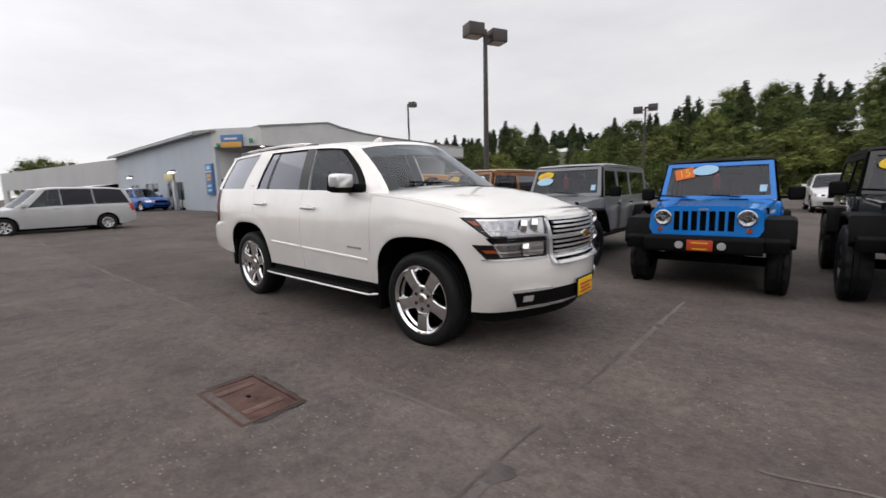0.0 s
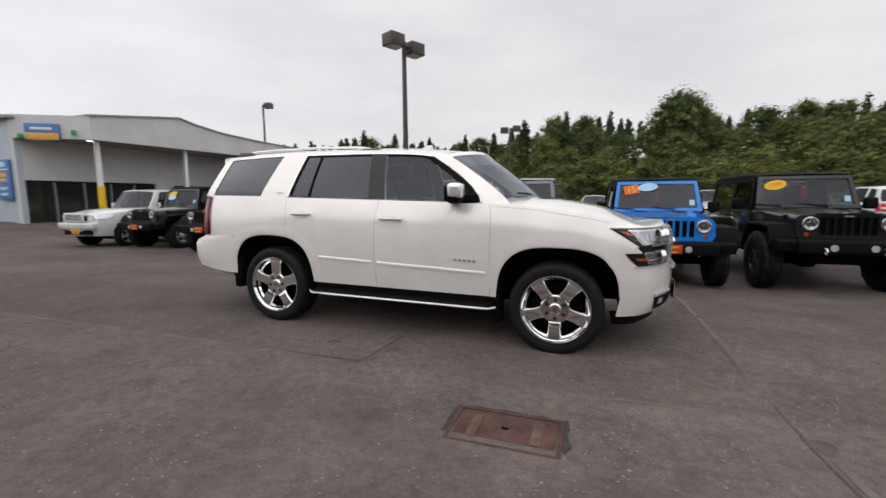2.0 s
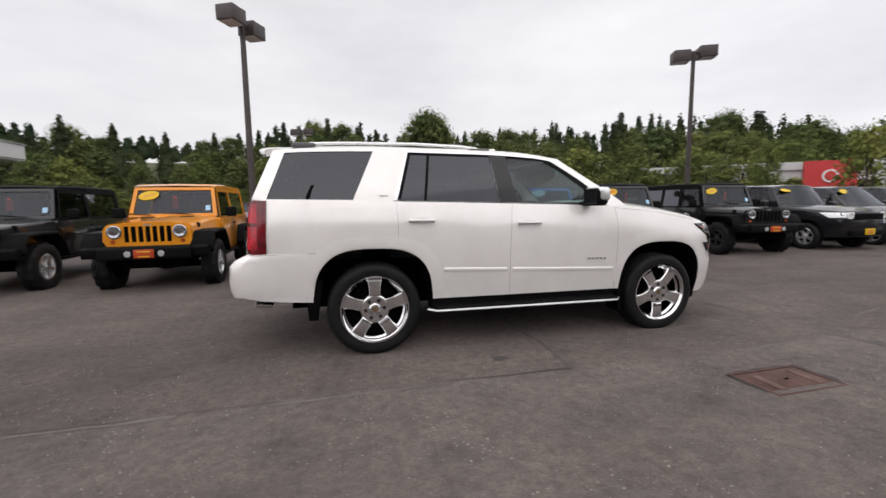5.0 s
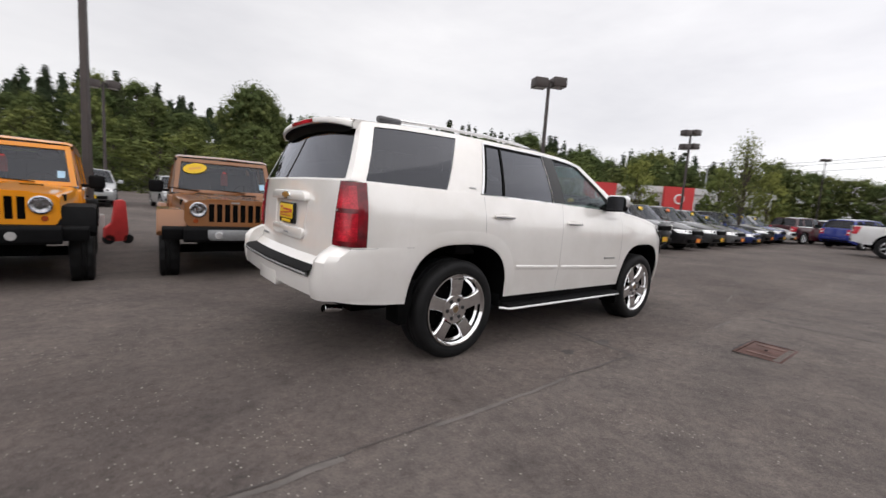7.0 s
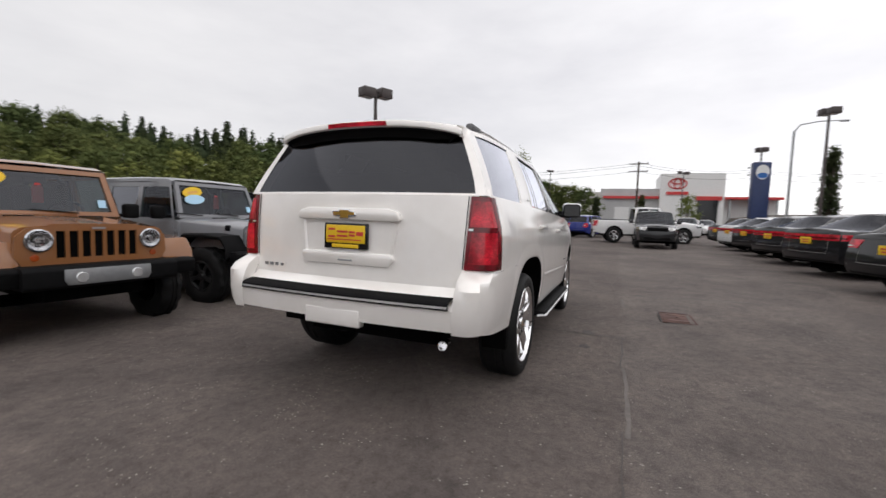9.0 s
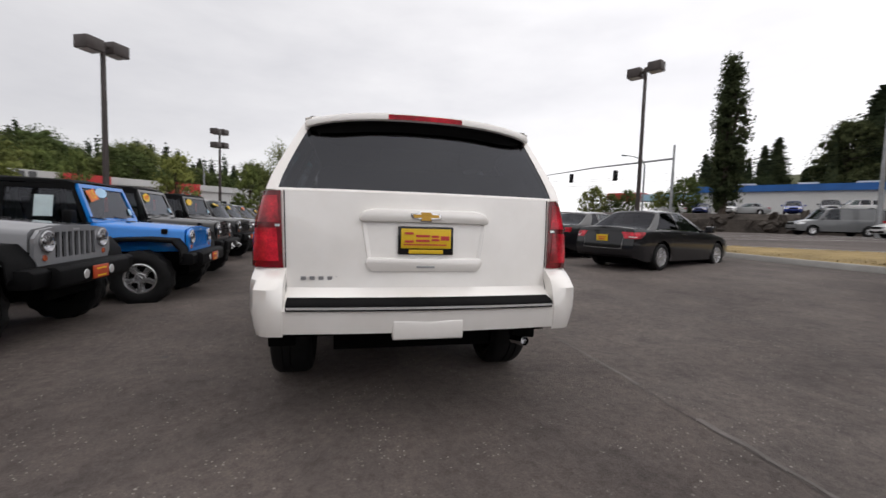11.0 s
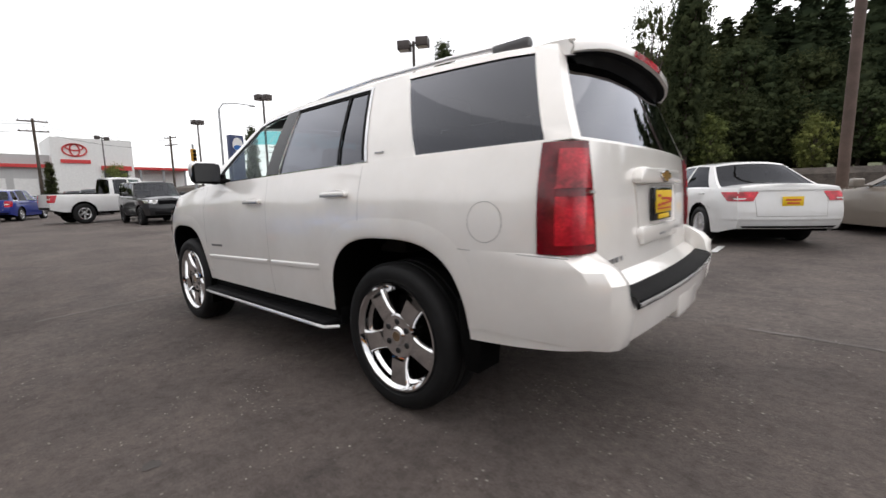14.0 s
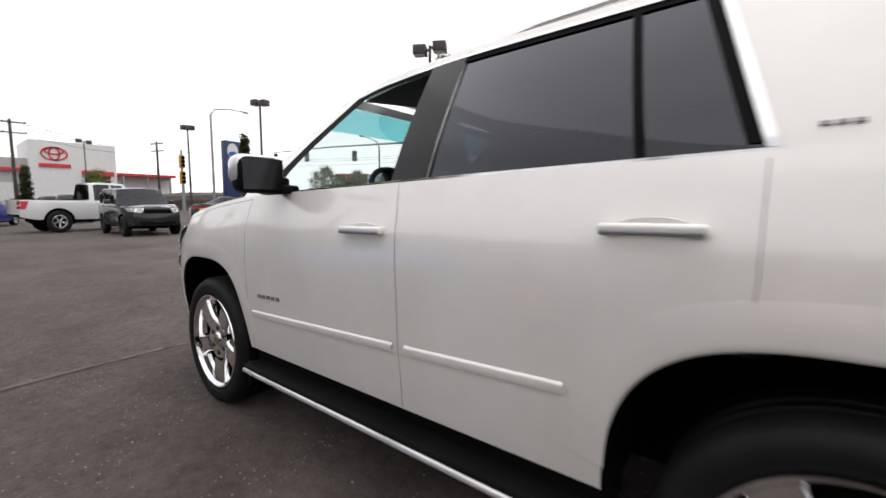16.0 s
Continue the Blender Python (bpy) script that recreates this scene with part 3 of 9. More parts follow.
class Shape:
    """The surface of a car body: lower body by station and height, greenhouse by station and share of height."""

    def __init__(self, **k):
        self.k = k
        self.width, self.belt, self.hood, self.low = curve(k["width"]), curve(k["belt"]), curve(k["hood"]), curve(k["low"])
        self.roof, self.roof_half, self.front, self.rear = curve(k["roof"]), curve(k["roof_half"]), curve(k["front"]), curve(k["rear"])
        self.xr, self.xf, self.sill, self.bow = k["xr"], k["xf"], k["sill"], k.get("bow", (0.10, 0.05))
        self.axles, self.arch, self.arch_z = k["axles"], k["arch"], k.get("arch_z", 0.36)
        self.shoulder = k.get("shoulder", SIDE)
        self.lid = k.get("lid")
        self.blend, self.square = k.get("blend", 0.7), k.get("square", 2.0)

    def along(self, x, z):
        """Stations near the ends lean with the nose and tail."""
        bf, br = smooth01(self.xf - self.blend, self.xf, x), 1 - smooth01(self.xr, self.xr + self.blend, x)
        return x + bf * (self.front(z) - self.xf) + br * (self.rear(z) - self.xr)

    def side(self, x, z):
        u = (z - self.sill) / (self.belt(x) - self.sill)
        return self.width(x) * self.shoulder(u)

    def arch_point(self, a, t, r):
        """A point of a wheel arch's outline at an angle."""
        c, s, e = math.cos(t), math.sin(t), 2 / self.square
        return a - math.copysign(abs(c) ** e, c) * r, self.arch_z + math.copysign(abs(s) ** e, s) * r

    def lower(self, x):
        z = self.low(x)
        for a in self.axles:
            d = abs(x - a)
            if d < self.arch:
                z = max(z, self.arch_z + self.arch * (1 - (d / self.arch) ** self.square) ** (1 / self.square) * (1.0 if d < self.arch * 0.98 or self.square > 2 else 0.6))
        return z

    def glass_y(self, x, v):
        yb, yr = self.width(x) * self.shoulder(1.0) - 0.012, self.roof_half(x)
        return yb + (yr - yb) * max(0.0, v) ** 1.25

    def at(self, x, v, sgn=1, out=0.0):
        zb, zt = self.belt(x), self.roof(x)
        return Vector((x, sgn * (self.glass_y(x, v) + out), zb + v * (zt - zb)))


def lerp_line(line, v):
    """A slanted line: x at the belt, x at the roof, and its bow."""
    a, b = line[0], line[1]
    c = line[2] if len(line) > 2 else 0.0
    return a + (b - a) * v + c * 4 * v * (1 - v)


def body_mesh(S, steps=70, mats=1):
    bm = bmesh.new()
    xs = sorted({round(S.xr + (S.xf - S.xr) * k / steps, 4) for k in range(steps + 1)} | {round(a + s * S.arch * f, 4) for a in S.axles for s in (-1, 1) for f in (1.001, 0.996, 0.985, 0.95, 0.88, 0.78)})
    rows = []
    for x in xs:
        zl, zs, w, zc = S.lower(x), S.belt(x), S.width(x), S.hood(x)
        half = []
        for t in (0, 0.06, 0.16, 0.3, 0.45, 0.6, 0.72, 0.82, 0.9, 0.96, 1.0):
            z = zl + t * (zs - zl)
            half.append((S.along(x, z), S.side(x, z), z))
        ws = w * S.shoulder(1.0)
        for k in (0.975, 0.94, 0.86, 0.72, 0.5, 0.25, 0.0):
            z = zs + (zc - zs) * (1 - k ** 2.6)
            half.append((S.along(x, zs), ws * k, z))
        rows.append(half + [(a, -b, c) for a, b, c in reversed(half[:-1])])
    grid(bm, rows)
    if S.lid:
        gone = []
        for f in bm.faces:
            c = f.calc_center_median()
            if S.lid[0] < c.x < S.lid[1] and c.z > S.belt(c.x) - 0.004 and abs(c.y) < S.width(c.x) * S.shoulder(1.0) * 0.965:
                gone.append(f)
        bmesh.ops.delete(bm, geom=gone, context="FACES")
    for ring, bow in ((rows[0], -S.bow[1]), (rows[-1], S.bow[0])):
        n = len(ring)
        grid(bm, [[(p[0] + bow * (1 - k * k), p[1] * k, p[2]) for p in ring] for k in (1, 0.85, 0.6, 0.3, 0.0)])
    bmesh.ops.remove_doubles(bm, verts=bm.verts, dist=1e-4)
    return bm


def greenhouse(bm, S, lines, v0=0.05, v1=0.93, cut=(), gate=(0.06, 0.92)):
    """Pillars, rails and roof. lines: rear edge, (left, right) of each window..., front edge."""
    V = [0, 0.15, 0.35, 0.55, 0.75, 0.9, 1.0]
    edges = [lines[0]] + [b for w in lines[1:-1] for b in w] + [lines[-1]]
    for sgn in (1, -1):
        for k in range(0, len(edges) - 1):
            a, b = edges[k], edges[k + 1]
            span = max(1, int(abs(b[0] - a[0]) / 0.12))
            if k % 2 == 0:
                sets = [V]
            else:
                sets = [[0, v0], [v1, 1.0]]
            for vs in sets:
                grid(bm, [[S.at(lerp_line(a, v) + (lerp_line(b, v) - lerp_line(a, v)) * j / span, v, sgn) for j in range(span + 1)] for v in vs])
            if k % 2 == 1:
                for vs, e in (([v0, v0 + 0.3, v1 - 0.3, v1], a), ([v0, v0 + 0.3, v1 - 0.3, v1], b)):
                    grid(bm, [[S.at(lerp_line(e, v), v, sgn), S.at(lerp_line(e, v), v, sgn, -0.03)] for v in vs])
    a, b = lines[0], lines[-1]
    n = 16
    K = [-1, -0.94, -0.8, -0.55, -0.28, 0, 0.28, 0.55, 0.8, 0.94, 1]
    rows = []
    for j in range(n + 1):
        x = lerp_line(a, 1) + (lerp_line(b, 1) - lerp_line(a, 1)) * j / n
        rows.append([(x + (S.k.get("roof_bow", 0.07) if j == n else 0) * (1 - k * k) - (0.03 * (1 - k * k) if j == 0 else 0), k * S.glass_y(x, 1), S.roof(x) + S.k.get("camber", 0.05) * (1 - abs(k) ** 2.4)) for k in K])
    grid(bm, rows)


def window_mesh(S, a, b, sgn, v0, v1, inset=0.008):
    bm = bmesh.new()
    span = max(2, int(abs(b[0] - a[0]) / 0.1))
    V = [v0 + (v1 - v0) * t for t in (0, 0.2, 0.4, 0.6, 0.8, 1.0)]
    grid(bm, [[S.at(lerp_line(a, v) + (lerp_line(b, v) - lerp_line(a, v)) * j / span, v, sgn, -inset) for j in range(span + 1)] for v in V])
    return bm


def screen_mesh(S, line, v0, v1, bow, k0=0.95, inset=0.0):
    """The windscreen or the rear window between its pillars."""
    bm = bmesh.new()
    K = [-k0, -0.75, -0.45, -0.15, 0.15, 0.45, 0.75, k0]
    rows = []
    for j in range(7):
        v = v0 + (v1 - v0) * j / 6
        x = lerp_line(line, v)
        zb, zt = S.belt(x), S.roof(x)
        rows.append([(x + bow * (1 - k * k) - math.copysign(inset, bow), k * S.glass_y(x, v), zb + v * (zt - zb) + S.k.get("camber", 0.05) * v * (1 - abs(k) ** 2.4)) for k in K])
    grid(bm, rows)
    return bm


def screen_frame(bm, S, line, v0, v1, bow, k0=0.95):
    """The strip of body round a windscreen."""
    def P(v, k):
        x = lerp_line(line, v)
        zb, zt = S.belt(x), S.roof(x)
        return (x + bow * (1 - k * k), k * S.glass_y(x, v), zb + v * (zt - zb) + S.k.get("camber", 0.05) * v * (1 - abs(k) ** 2.4))
    V = [0, 0.2, 0.4, 0.6, 0.8, 1.0]
    for s in (1, -1):
        grid(bm, [[P(v, s * k) for k in (1.0, k0)] for v in V])
    K = [-1, -0.75, -0.45, -0.15, 0.15, 0.45, 0.75, 1]
    if v0 > 0:
        grid(bm, [[P(v, k) for k in K] for v in (0, v0)])
    if v1 < 1:
        grid(bm, [[P(v, k) for k in K] for v in (v1, 1.0)])


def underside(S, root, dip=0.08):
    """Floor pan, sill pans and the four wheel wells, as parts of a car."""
    # these recesses carry their shade as a near-black colour
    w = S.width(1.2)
    part("floor_pan", new_box(S.xr + 0.45, S.xf - 0.5, -w * 0.52, w * 0.52, S.sill - 0.10, S.sill + 0.08), M["liner"], root, "floor pan, near-black in place of its shade")
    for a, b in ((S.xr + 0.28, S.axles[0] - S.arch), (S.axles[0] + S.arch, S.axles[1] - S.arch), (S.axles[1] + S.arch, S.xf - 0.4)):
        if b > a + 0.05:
            part("under_tray", new_box(a, b, -w * 0.84, w * 0.84, S.sill + 0.035, S.sill + 0.12), M["liner"], root, "under tray, near-black in place of its shade")
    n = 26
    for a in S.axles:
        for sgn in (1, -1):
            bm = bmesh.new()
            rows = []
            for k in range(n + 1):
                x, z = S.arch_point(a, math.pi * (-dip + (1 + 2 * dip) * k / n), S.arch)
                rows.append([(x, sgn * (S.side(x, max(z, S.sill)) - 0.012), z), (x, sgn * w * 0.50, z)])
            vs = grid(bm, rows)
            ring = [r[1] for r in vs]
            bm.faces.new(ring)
            part("wheel_well", bm, M["liner"], root, "black wheel well with its shade put into the colour")


def seat_mesh(w=0.52):
    def make():
        bm = bmesh.new()
        box(bm, -0.25, 0.27, -w / 2, w / 2, 0.0, 0.16, 0.04)
        box(bm, -0.09, 0.05, -w / 2, w / 2, 0.0, 0.62, 0.05, m=Matrix.Translation((-0.24, 0, 0.1)) @ Matrix.Rotation(radians(-14), 4, "Y"))
        if w < 0.7:
            box(bm, -0.05, 0.05, -0.13, 0.13, 0.0, 0.2, 0.04, m=Matrix.Translation((-0.41, 0, 0.74)))
        else:
            for y in (-0.38, 0.38):
                box(bm, -0.05, 0.05, y - 0.13, y + 0.13, 0.0, 0.18, 0.04, m=Matrix.Translation((-0.40, 0, 0.73)))
        return bm
    return shared(("seat", w), make, mats=[M["cabin"]])


def wheel_ring(R=0.185):
    """A steering wheel in its own plane."""
    def make():
        bm = bmesh.new()
        n = 24
        rows = []
        for k in range(n + 1):
            a = 2 * math.pi * k / n
            rows.append([((R + 0.016 * math.cos(b)) * math.cos(a), (R + 0.016 * math.cos(b)) * math.sin(a), 0.016 * math.sin(b)) for b in [2 * math.pi * j / 6 for j in range(7)]])
        grid(bm, rows)
        box(bm, -R, R, -0.03, 0.03, -0.025, 0.0, 0.008)
        box(bm, -0.03, 0.03, -R, 0.0, -0.025, 0.0, 0.008)
        return bm
    return shared("steering_wheel", make, mats=[M["cabin"]])


def mirror(root, S, x, sgn, mats, z_up=0.06, size=1.0, colour=None):
    bm = bmesh.new()
    p = S.at(x, 0.0, sgn)
    box(bm, -0.07 * size, 0.07 * size, 0.10, 0.10 + 0.2 * size, -0.02, 0.15 * size, 0.035, 3)
    box(bm, -0.04, 0.03, -0.03, 0.14, -0.01, 0.03, 0.01)
    ob = part("mirror", bm, mats, root, m=Matrix.Translation((p.x, p.y, p.z + z_up - 0.03)) @ Matrix.Diagonal((1, sgn, 1, 1)), colour=colour)
    return ob


# kinds of ordinary car: width, height and line, each about the rear axle
KINDS = {
    "sedan": dict(wb=2.80, xr=-1.05, xf=3.75, half=0.91, sill=0.22, belt=[(-1.1, 0.98), (0.2, 0.98), (1.5, 0.94), (2.6, 0.88), (3.75, 0.70)], hood=[(-1.05, 1.04), (-0.5, 1.06), (0.0, 1.0), (2.1, 0.96), (2.6, 0.98), (3.2, 0.90), (3.75, 0.74)],
                  roof=[(-0.6, 1.22), (0.0, 1.38), (0.7, 1.43), (1.4, 1.41), (2.2, 1.26)], rh=0.58, R=0.325, rim=0.22, arch=0.385, front=[(0.2, 3.62), (0.45, 3.75), (0.7, 3.68), (0.9, 3.5)], rear=[(0.2, -0.92), (0.5, -1.05), (0.9, -0.98), (1.1, -0.93)],
                  lines=[(-0.52, 0.18), ((-0.22, 0.30), (0.72, 0.72)), ((0.80, 0.78), (1.95, 1.12)), (2.22, 1.22)], style="ten"),
    "suv": dict(wb=2.70, xr=-0.92, xf=3.60, half=0.93, sill=0.30, belt=[(-1.0, 1.12), (0.5, 1.10), (1.8, 1.07), (2.5, 1.02), (3.6, 0.86)], hood=[(-1.0, 1.13), (1.9, 1.10), (2.3, 1.13), (3.0, 1.06), (3.6, 0.92)],
                roof=[(-0.8, 1.56), (0.0, 1.66), (0.8, 1.68), (1.4, 1.65), (2.2, 1.5)], rh=0.66, R=0.365, rim=0.24, arch=0.43, front=[(0.3, 3.46), (0.6, 3.60), (0.9, 3.52), (1.1, 3.40)], rear=[(0.3, -0.82), (0.6, -0.92), (1.0, -0.86), (1.2, -0.82)],
                lines=[(-0.82, -0.55), ((-0.62, -0.40), (-0.12, -0.06)), ((0.0, 0.04), (0.82, 0.82)), ((0.90, 0.88), (1.82, 1.22)), (2.05, 1.34)], style="five_thin"),
    "boxy": dict(wb=2.62, xr=-0.90, xf=3.38, half=0.91, sill=0.36, belt=[(-1.0, 1.18), (1.8, 1.14), (2.4, 1.10), (3.38, 1.02)], hood=[(-1.0, 1.19), (2.0, 1.16), (2.3, 1.18), (2.9, 1.15), (3.38, 1.06)],
                 roof=[(-0.8, 1.72), (0.0, 1.74), (1.2, 1.72), (1.8, 1.66)], rh=0.72, R=0.36, rim=0.22, arch=0.43, front=[(0.3, 3.28), (0.6, 3.38), (0.95, 3.34), (1.15, 3.28)], rear=[(0.3, -0.84), (0.6, -0.90), (1.1, -0.86), (1.2, -0.85)],
                 lines=[(-0.84, -0.74), ((-0.70, -0.62), (-0.15, -0.12)), ((0.0, 0.02), (0.80, 0.80)), ((0.88, 0.86), (1.66, 1.38)), (1.88, 1.52)], style="five_thin"),
    "minivan": dict(wb=3.03, xr=-1.05, xf=3.95, half=0.98, sill=0.26, belt=[(-1.1, 1.10), (1.5, 1.06), (2.8, 0.98), (3.95, 0.72)], hood=[(-1.1, 1.12), (2.4, 1.04), (2.9, 1.06), (3.5, 0.92), (3.95, 0.76)],
                    roof=[(-0.95, 1.66), (0.0, 1.74), (1.4, 1.74), (2.0, 1.66), (2.7, 1.45)], rh=0.70, R=0.33, rim=0.20, arch=0.39, front=[(0.2, 3.8), (0.5, 3.95), (0.75, 3.86), (0.95, 3.7)], rear=[(0.2, -0.95), (0.6, -1.05), (1.0, -0.98), (1.2, -0.95)],
                    lines=[(-0.96, -0.78), ((-0.86, -0.62), (0.34, 0.36)), ((0.37, 0.39), (1.355, 1.355)), ((1.385, 1.375), (2.36, 1.72)), (2.75, 1.92)], style="seven"),
    "cargo_van": dict(wb=3.4, xr=-1.05, xf=4.3, half=0.99, sill=0.34, belt=[(-1.1, 1.22), (2.4, 1.20), (3.3, 1.12), (4.3, 0.98)], hood=[(-1.1, 1.23), (2.8, 1.2), (3.2, 1.22), (3.8, 1.12), (4.3, 1.02)],
                      roof=[(-1.0, 2.0), (2.0, 2.02), (2.6, 1.92)], rh=0.78, R=0.36, rim=0.21, arch=0.43, front=[(0.3, 4.2), (0.6, 4.3), (1.0, 4.25), (1.2, 4.2)], rear=[(0.3, -1.0), (0.6, -1.05), (1.1, -1.03), (1.3, -1.02)],
                      lines=[(-1.02, -0.96), ((1.75, 1.78), (2.85, 2.35)), (3.12, 2.5)], style="steel"),
    "coupe": dict(wb=2.95, xr=-1.15, xf=3.9, half=0.96, sill=0.24, belt=[(-1.2, 1.02), (0.0, 1.04), (1.4, 0.96), (2.6, 0.92), (3.9, 0.80)], hood=[(-1.2, 1.08), (-0.5, 1.08), (0.2, 1.0), (2.0, 0.98), (2.5, 1.0), (3.3, 0.96), (3.9, 0.84)],
                  roof=[(-0.6, 1.2), (0.1, 1.38), (0.7, 1.43), (1.2, 1.41), (2.0, 1.25)], rh=0.56, R=0.345, rim=0.25, arch=0.40, front=[(0.2, 3.8), (0.5, 3.9), (0.8, 3.88), (1.0, 3.8)], rear=[(0.2, -1.05), (0.5, -1.15), (0.95, -1.13), (1.1, -1.08)],
                  lines=[(-0.6, 0.15), ((-0.05, 0.35), (0.35, 0.5)), ((0.45, 0.58), (1.75, 1.05)), (2.05, 1.15)], style="five_thin"),
    "wagon_suv": dict(wb=2.62, xr=-0.95, xf=3.55, half=0.91, sill=0.27, belt=[(-1.0, 1.06), (0.5, 1.03), (1.8, 0.98), (2.5, 0.94), (3.55, 0.78)], hood=[(-1.0, 1.08), (1.9, 1.02), (2.3, 1.04), (3.0, 0.98), (3.55, 0.82)],
                      roof=[(-0.8, 1.48), (0.0, 1.58), (0.8, 1.60), (1.4, 1.56), (2.2, 1.4)], rh=0.62, R=0.34, rim=0.23, arch=0.40, front=[(0.2, 3.4), (0.5, 3.55), (0.8, 3.46), (1.0, 3.3)], rear=[(0.2, -0.85), (0.6, -0.95), (1.0, -0.86), (1.2, -0.8)],
                      lines=[(-0.80, -0.42), ((-0.50, -0.22), (-0.05, 0.02)), ((0.05, 0.10), (0.82, 0.82)), ((0.90, 0.88), (1.86, 1.2)), (2.12, 1.32)], style="ten"),
}


def shape_of(k):
    return Shape(xr=k["xr"], xf=k["xf"], sill=k["sill"], axles=(0.0, k["wb"]), arch=k["arch"], arch_z=k["R"] + 0.02,
                 width=[(k["xr"], k["half"] * 0.86), (k["xr"] + 0.35, k["half"] * 0.96), (0.6, k["half"]), (2.2, k["half"]), (k["xf"] - 0.5, k["half"] * 0.95), (k["xf"], k["half"] * 0.80)],
                 belt=k["belt"], hood=k["hood"], low=[(k["xr"], k["sill"] + 0.10), (k["xr"] + 0.5, k["sill"]), (k["xf"] - 0.5, k["sill"]), (k["xf"], k["sill"] + 0.02)],
                 roof=k["roof"], roof_half=[(-1, k["rh"] - 0.02), (0.5, k["rh"] + 0.02), (3, k["rh"] - 0.03)], front=k["front"], rear=k["rear"], bow=(0.14, 0.07), camber=0.05, lid=(k["lines"][0][0] + 0.06, k["lines"][-1][0] - 0.04))


def make_car(kind, name, label, colour, group="", red_back=True, plates=("",), tint_back=True, rim="alloy", stickers=False, category="car"):
    """An ordinary car at the origin, with its rear axle at x = 0 and its nose to +x."""
    k = KINDS[kind]
    S = shape_of(k)
    root = empty(name)
    tagged(root, label, category, group)
    bm = body_mesh(S, 34)
    lines = k["lines"]
    greenhouse(bm, S, lines)
    screen_frame(bm, S, lines[-1], 0.05, 0.95, 0.16)
    screen_frame(bm, S, lines[0], 0.08, 0.93, -0.08)
    part("body", bm, M["paint"], root, colour=colour)
    underside(S, root)
    wins = lines[1:-1]
    for j, (a, b) in enumerate(wins):
        for sgn in (1, -1):
            dark = tint_back and j < len(wins) - 1
            part("side_window", window_mesh(S, a, b, sgn, 0.05, 0.93), M["tint_back" if dark else "glass"], root, "dark tinted glass" if dark else "clear glass")
    part("windshield", screen_mesh(S, lines[-1], 0.05, 0.95, 0.16, 0.94, 0.004), M["glass"], root, "clear curved windshield")
    part("rear_window", screen_mesh(S, lines[0], 0.08, 0.93, -0.08, 0.94, 0.004), M["tint_back"], root, "dark tinted rear window")
    cabin = bmesh.new()
    xa, xb = lines[0][0] + 0.15, lines[-1][0] - 0.25
    zb = S.belt(1.0)
    box(cabin, xa, xb, -S.glass_y(1.0, 0) * 0.93, S.glass_y(1.0, 0) * 0.93, max(zb - 0.35, S.arch_z + S.arch + 0.01), zb - 0.05)
    for s in (1, -1):
        yy = S.glass_y(1.0, 0) * 0.93
        box(cabin, xa, xb, s * yy - 0.012, s * yy + 0.012, zb - 0.30, zb - 0.015)
    box(cabin, xb - 0.05, xb + 0.2, -S.glass_y(1.0, 0) * 0.9, S.glass_y(1.0, 0) * 0.9, zb - 0.25, zb - 0.005, 0.03)
    part("cabin", cabin, M["cabin"], root, "dark cabin floor and dashboard")
    for x, y, w in ((1.1, 0.38, 0.52), (1.1, -0.38, 0.52), (0.2, 0, 1.25)):
        if kind not in ("cargo_van", "pickup") or w < 1:
            flat = kind in ("sedan", "coupe")
            part("seat", seat_mesh(w), M["cabin"], root, "dark cloth seat", Matrix.Translation((x + lines[-1][0] - 2.05 + (0.12 if flat else 0.0), y, zb - 0.42)) @ Matrix.Diagonal((1, 1, 0.78 if flat else 0.92, 1)))
    wx, zf = k["half"], k["front"]
    zl = S.belt(k["xf"]) - 0.06
    for sgn in (1, -1):
        low = kind in ("sedan", "coupe")
        zh, zt = S.belt(k["xf"]), S.belt(k["xr"])
        hb = bmesh.new()
        wrap(hb, S, "front", sgn, zh - 0.15, zh - 0.02, (("y", wx * 0.50), ("y", wx * 0.46)), (("x", k["xf"] - 0.26), ("x", k["xf"] - 0.46)), 0.008, 4, 10, 0.02)
        hl = part("headlight", hb, M["polished"], root, "clear headlight")
        if kind == "boxy":
            hr = bmesh.new()
            lathe(hr, [(0.085, -0.03), (0.085, 0.014), (0.07, 0.018), (0.055, 0.004), (0, 0.002)], "X", 20)
            part("round_lamp", hr, M["white"], hl, "round bright lamp", pose(k["xf"] + 0.045, sgn * wx * 0.60, zh - 0.10, 0, 0, sgn * 8))
        hr = bmesh.new()
        wrap(hr, S, "front", sgn, zh - 0.13, zh - 0.05, (("y", wx * 0.54), ("y", wx * 0.52)), (("y", wx * 0.66), ("y", wx * 0.66)), 0.012, 2, 4, 0.005)
        part("lamp_bulb", hr, M["gloss_black"], hl, "dark projector lamp")
        hr = bmesh.new()
        wrap(hr, S, "front", sgn, zh - 0.155, zh - 0.15, (("y", wx * 0.48), ("y", wx * 0.48)), (("x", k["xf"] - 0.26), ("x", k["xf"] - 0.28)), 0.010, 1, 10, 0.004)
        part("lamp_edge", hr, M["gloss_black"], hl, "dark lamp edge")
        tb = bmesh.new()
        if kind == "coupe":
            wrap(tb, S, "rear", sgn, zt - 0.20, zt - 0.07, (("y", 0.0), ("y", 0.0)), (("x", k["xr"] + 0.22), ("x", k["xr"] + 0.26)), 0.008, 3, 16, 0.02)
        elif low:
            wrap(tb, S, "rear", sgn, zt - 0.215, zt - 0.065, (("y", wx * 0.62), ("y", wx * 0.52)), (("x", k["xr"] + 0.20), ("x", k["xr"] + 0.38)), 0.008, 3, 12, 0.02)
        else:
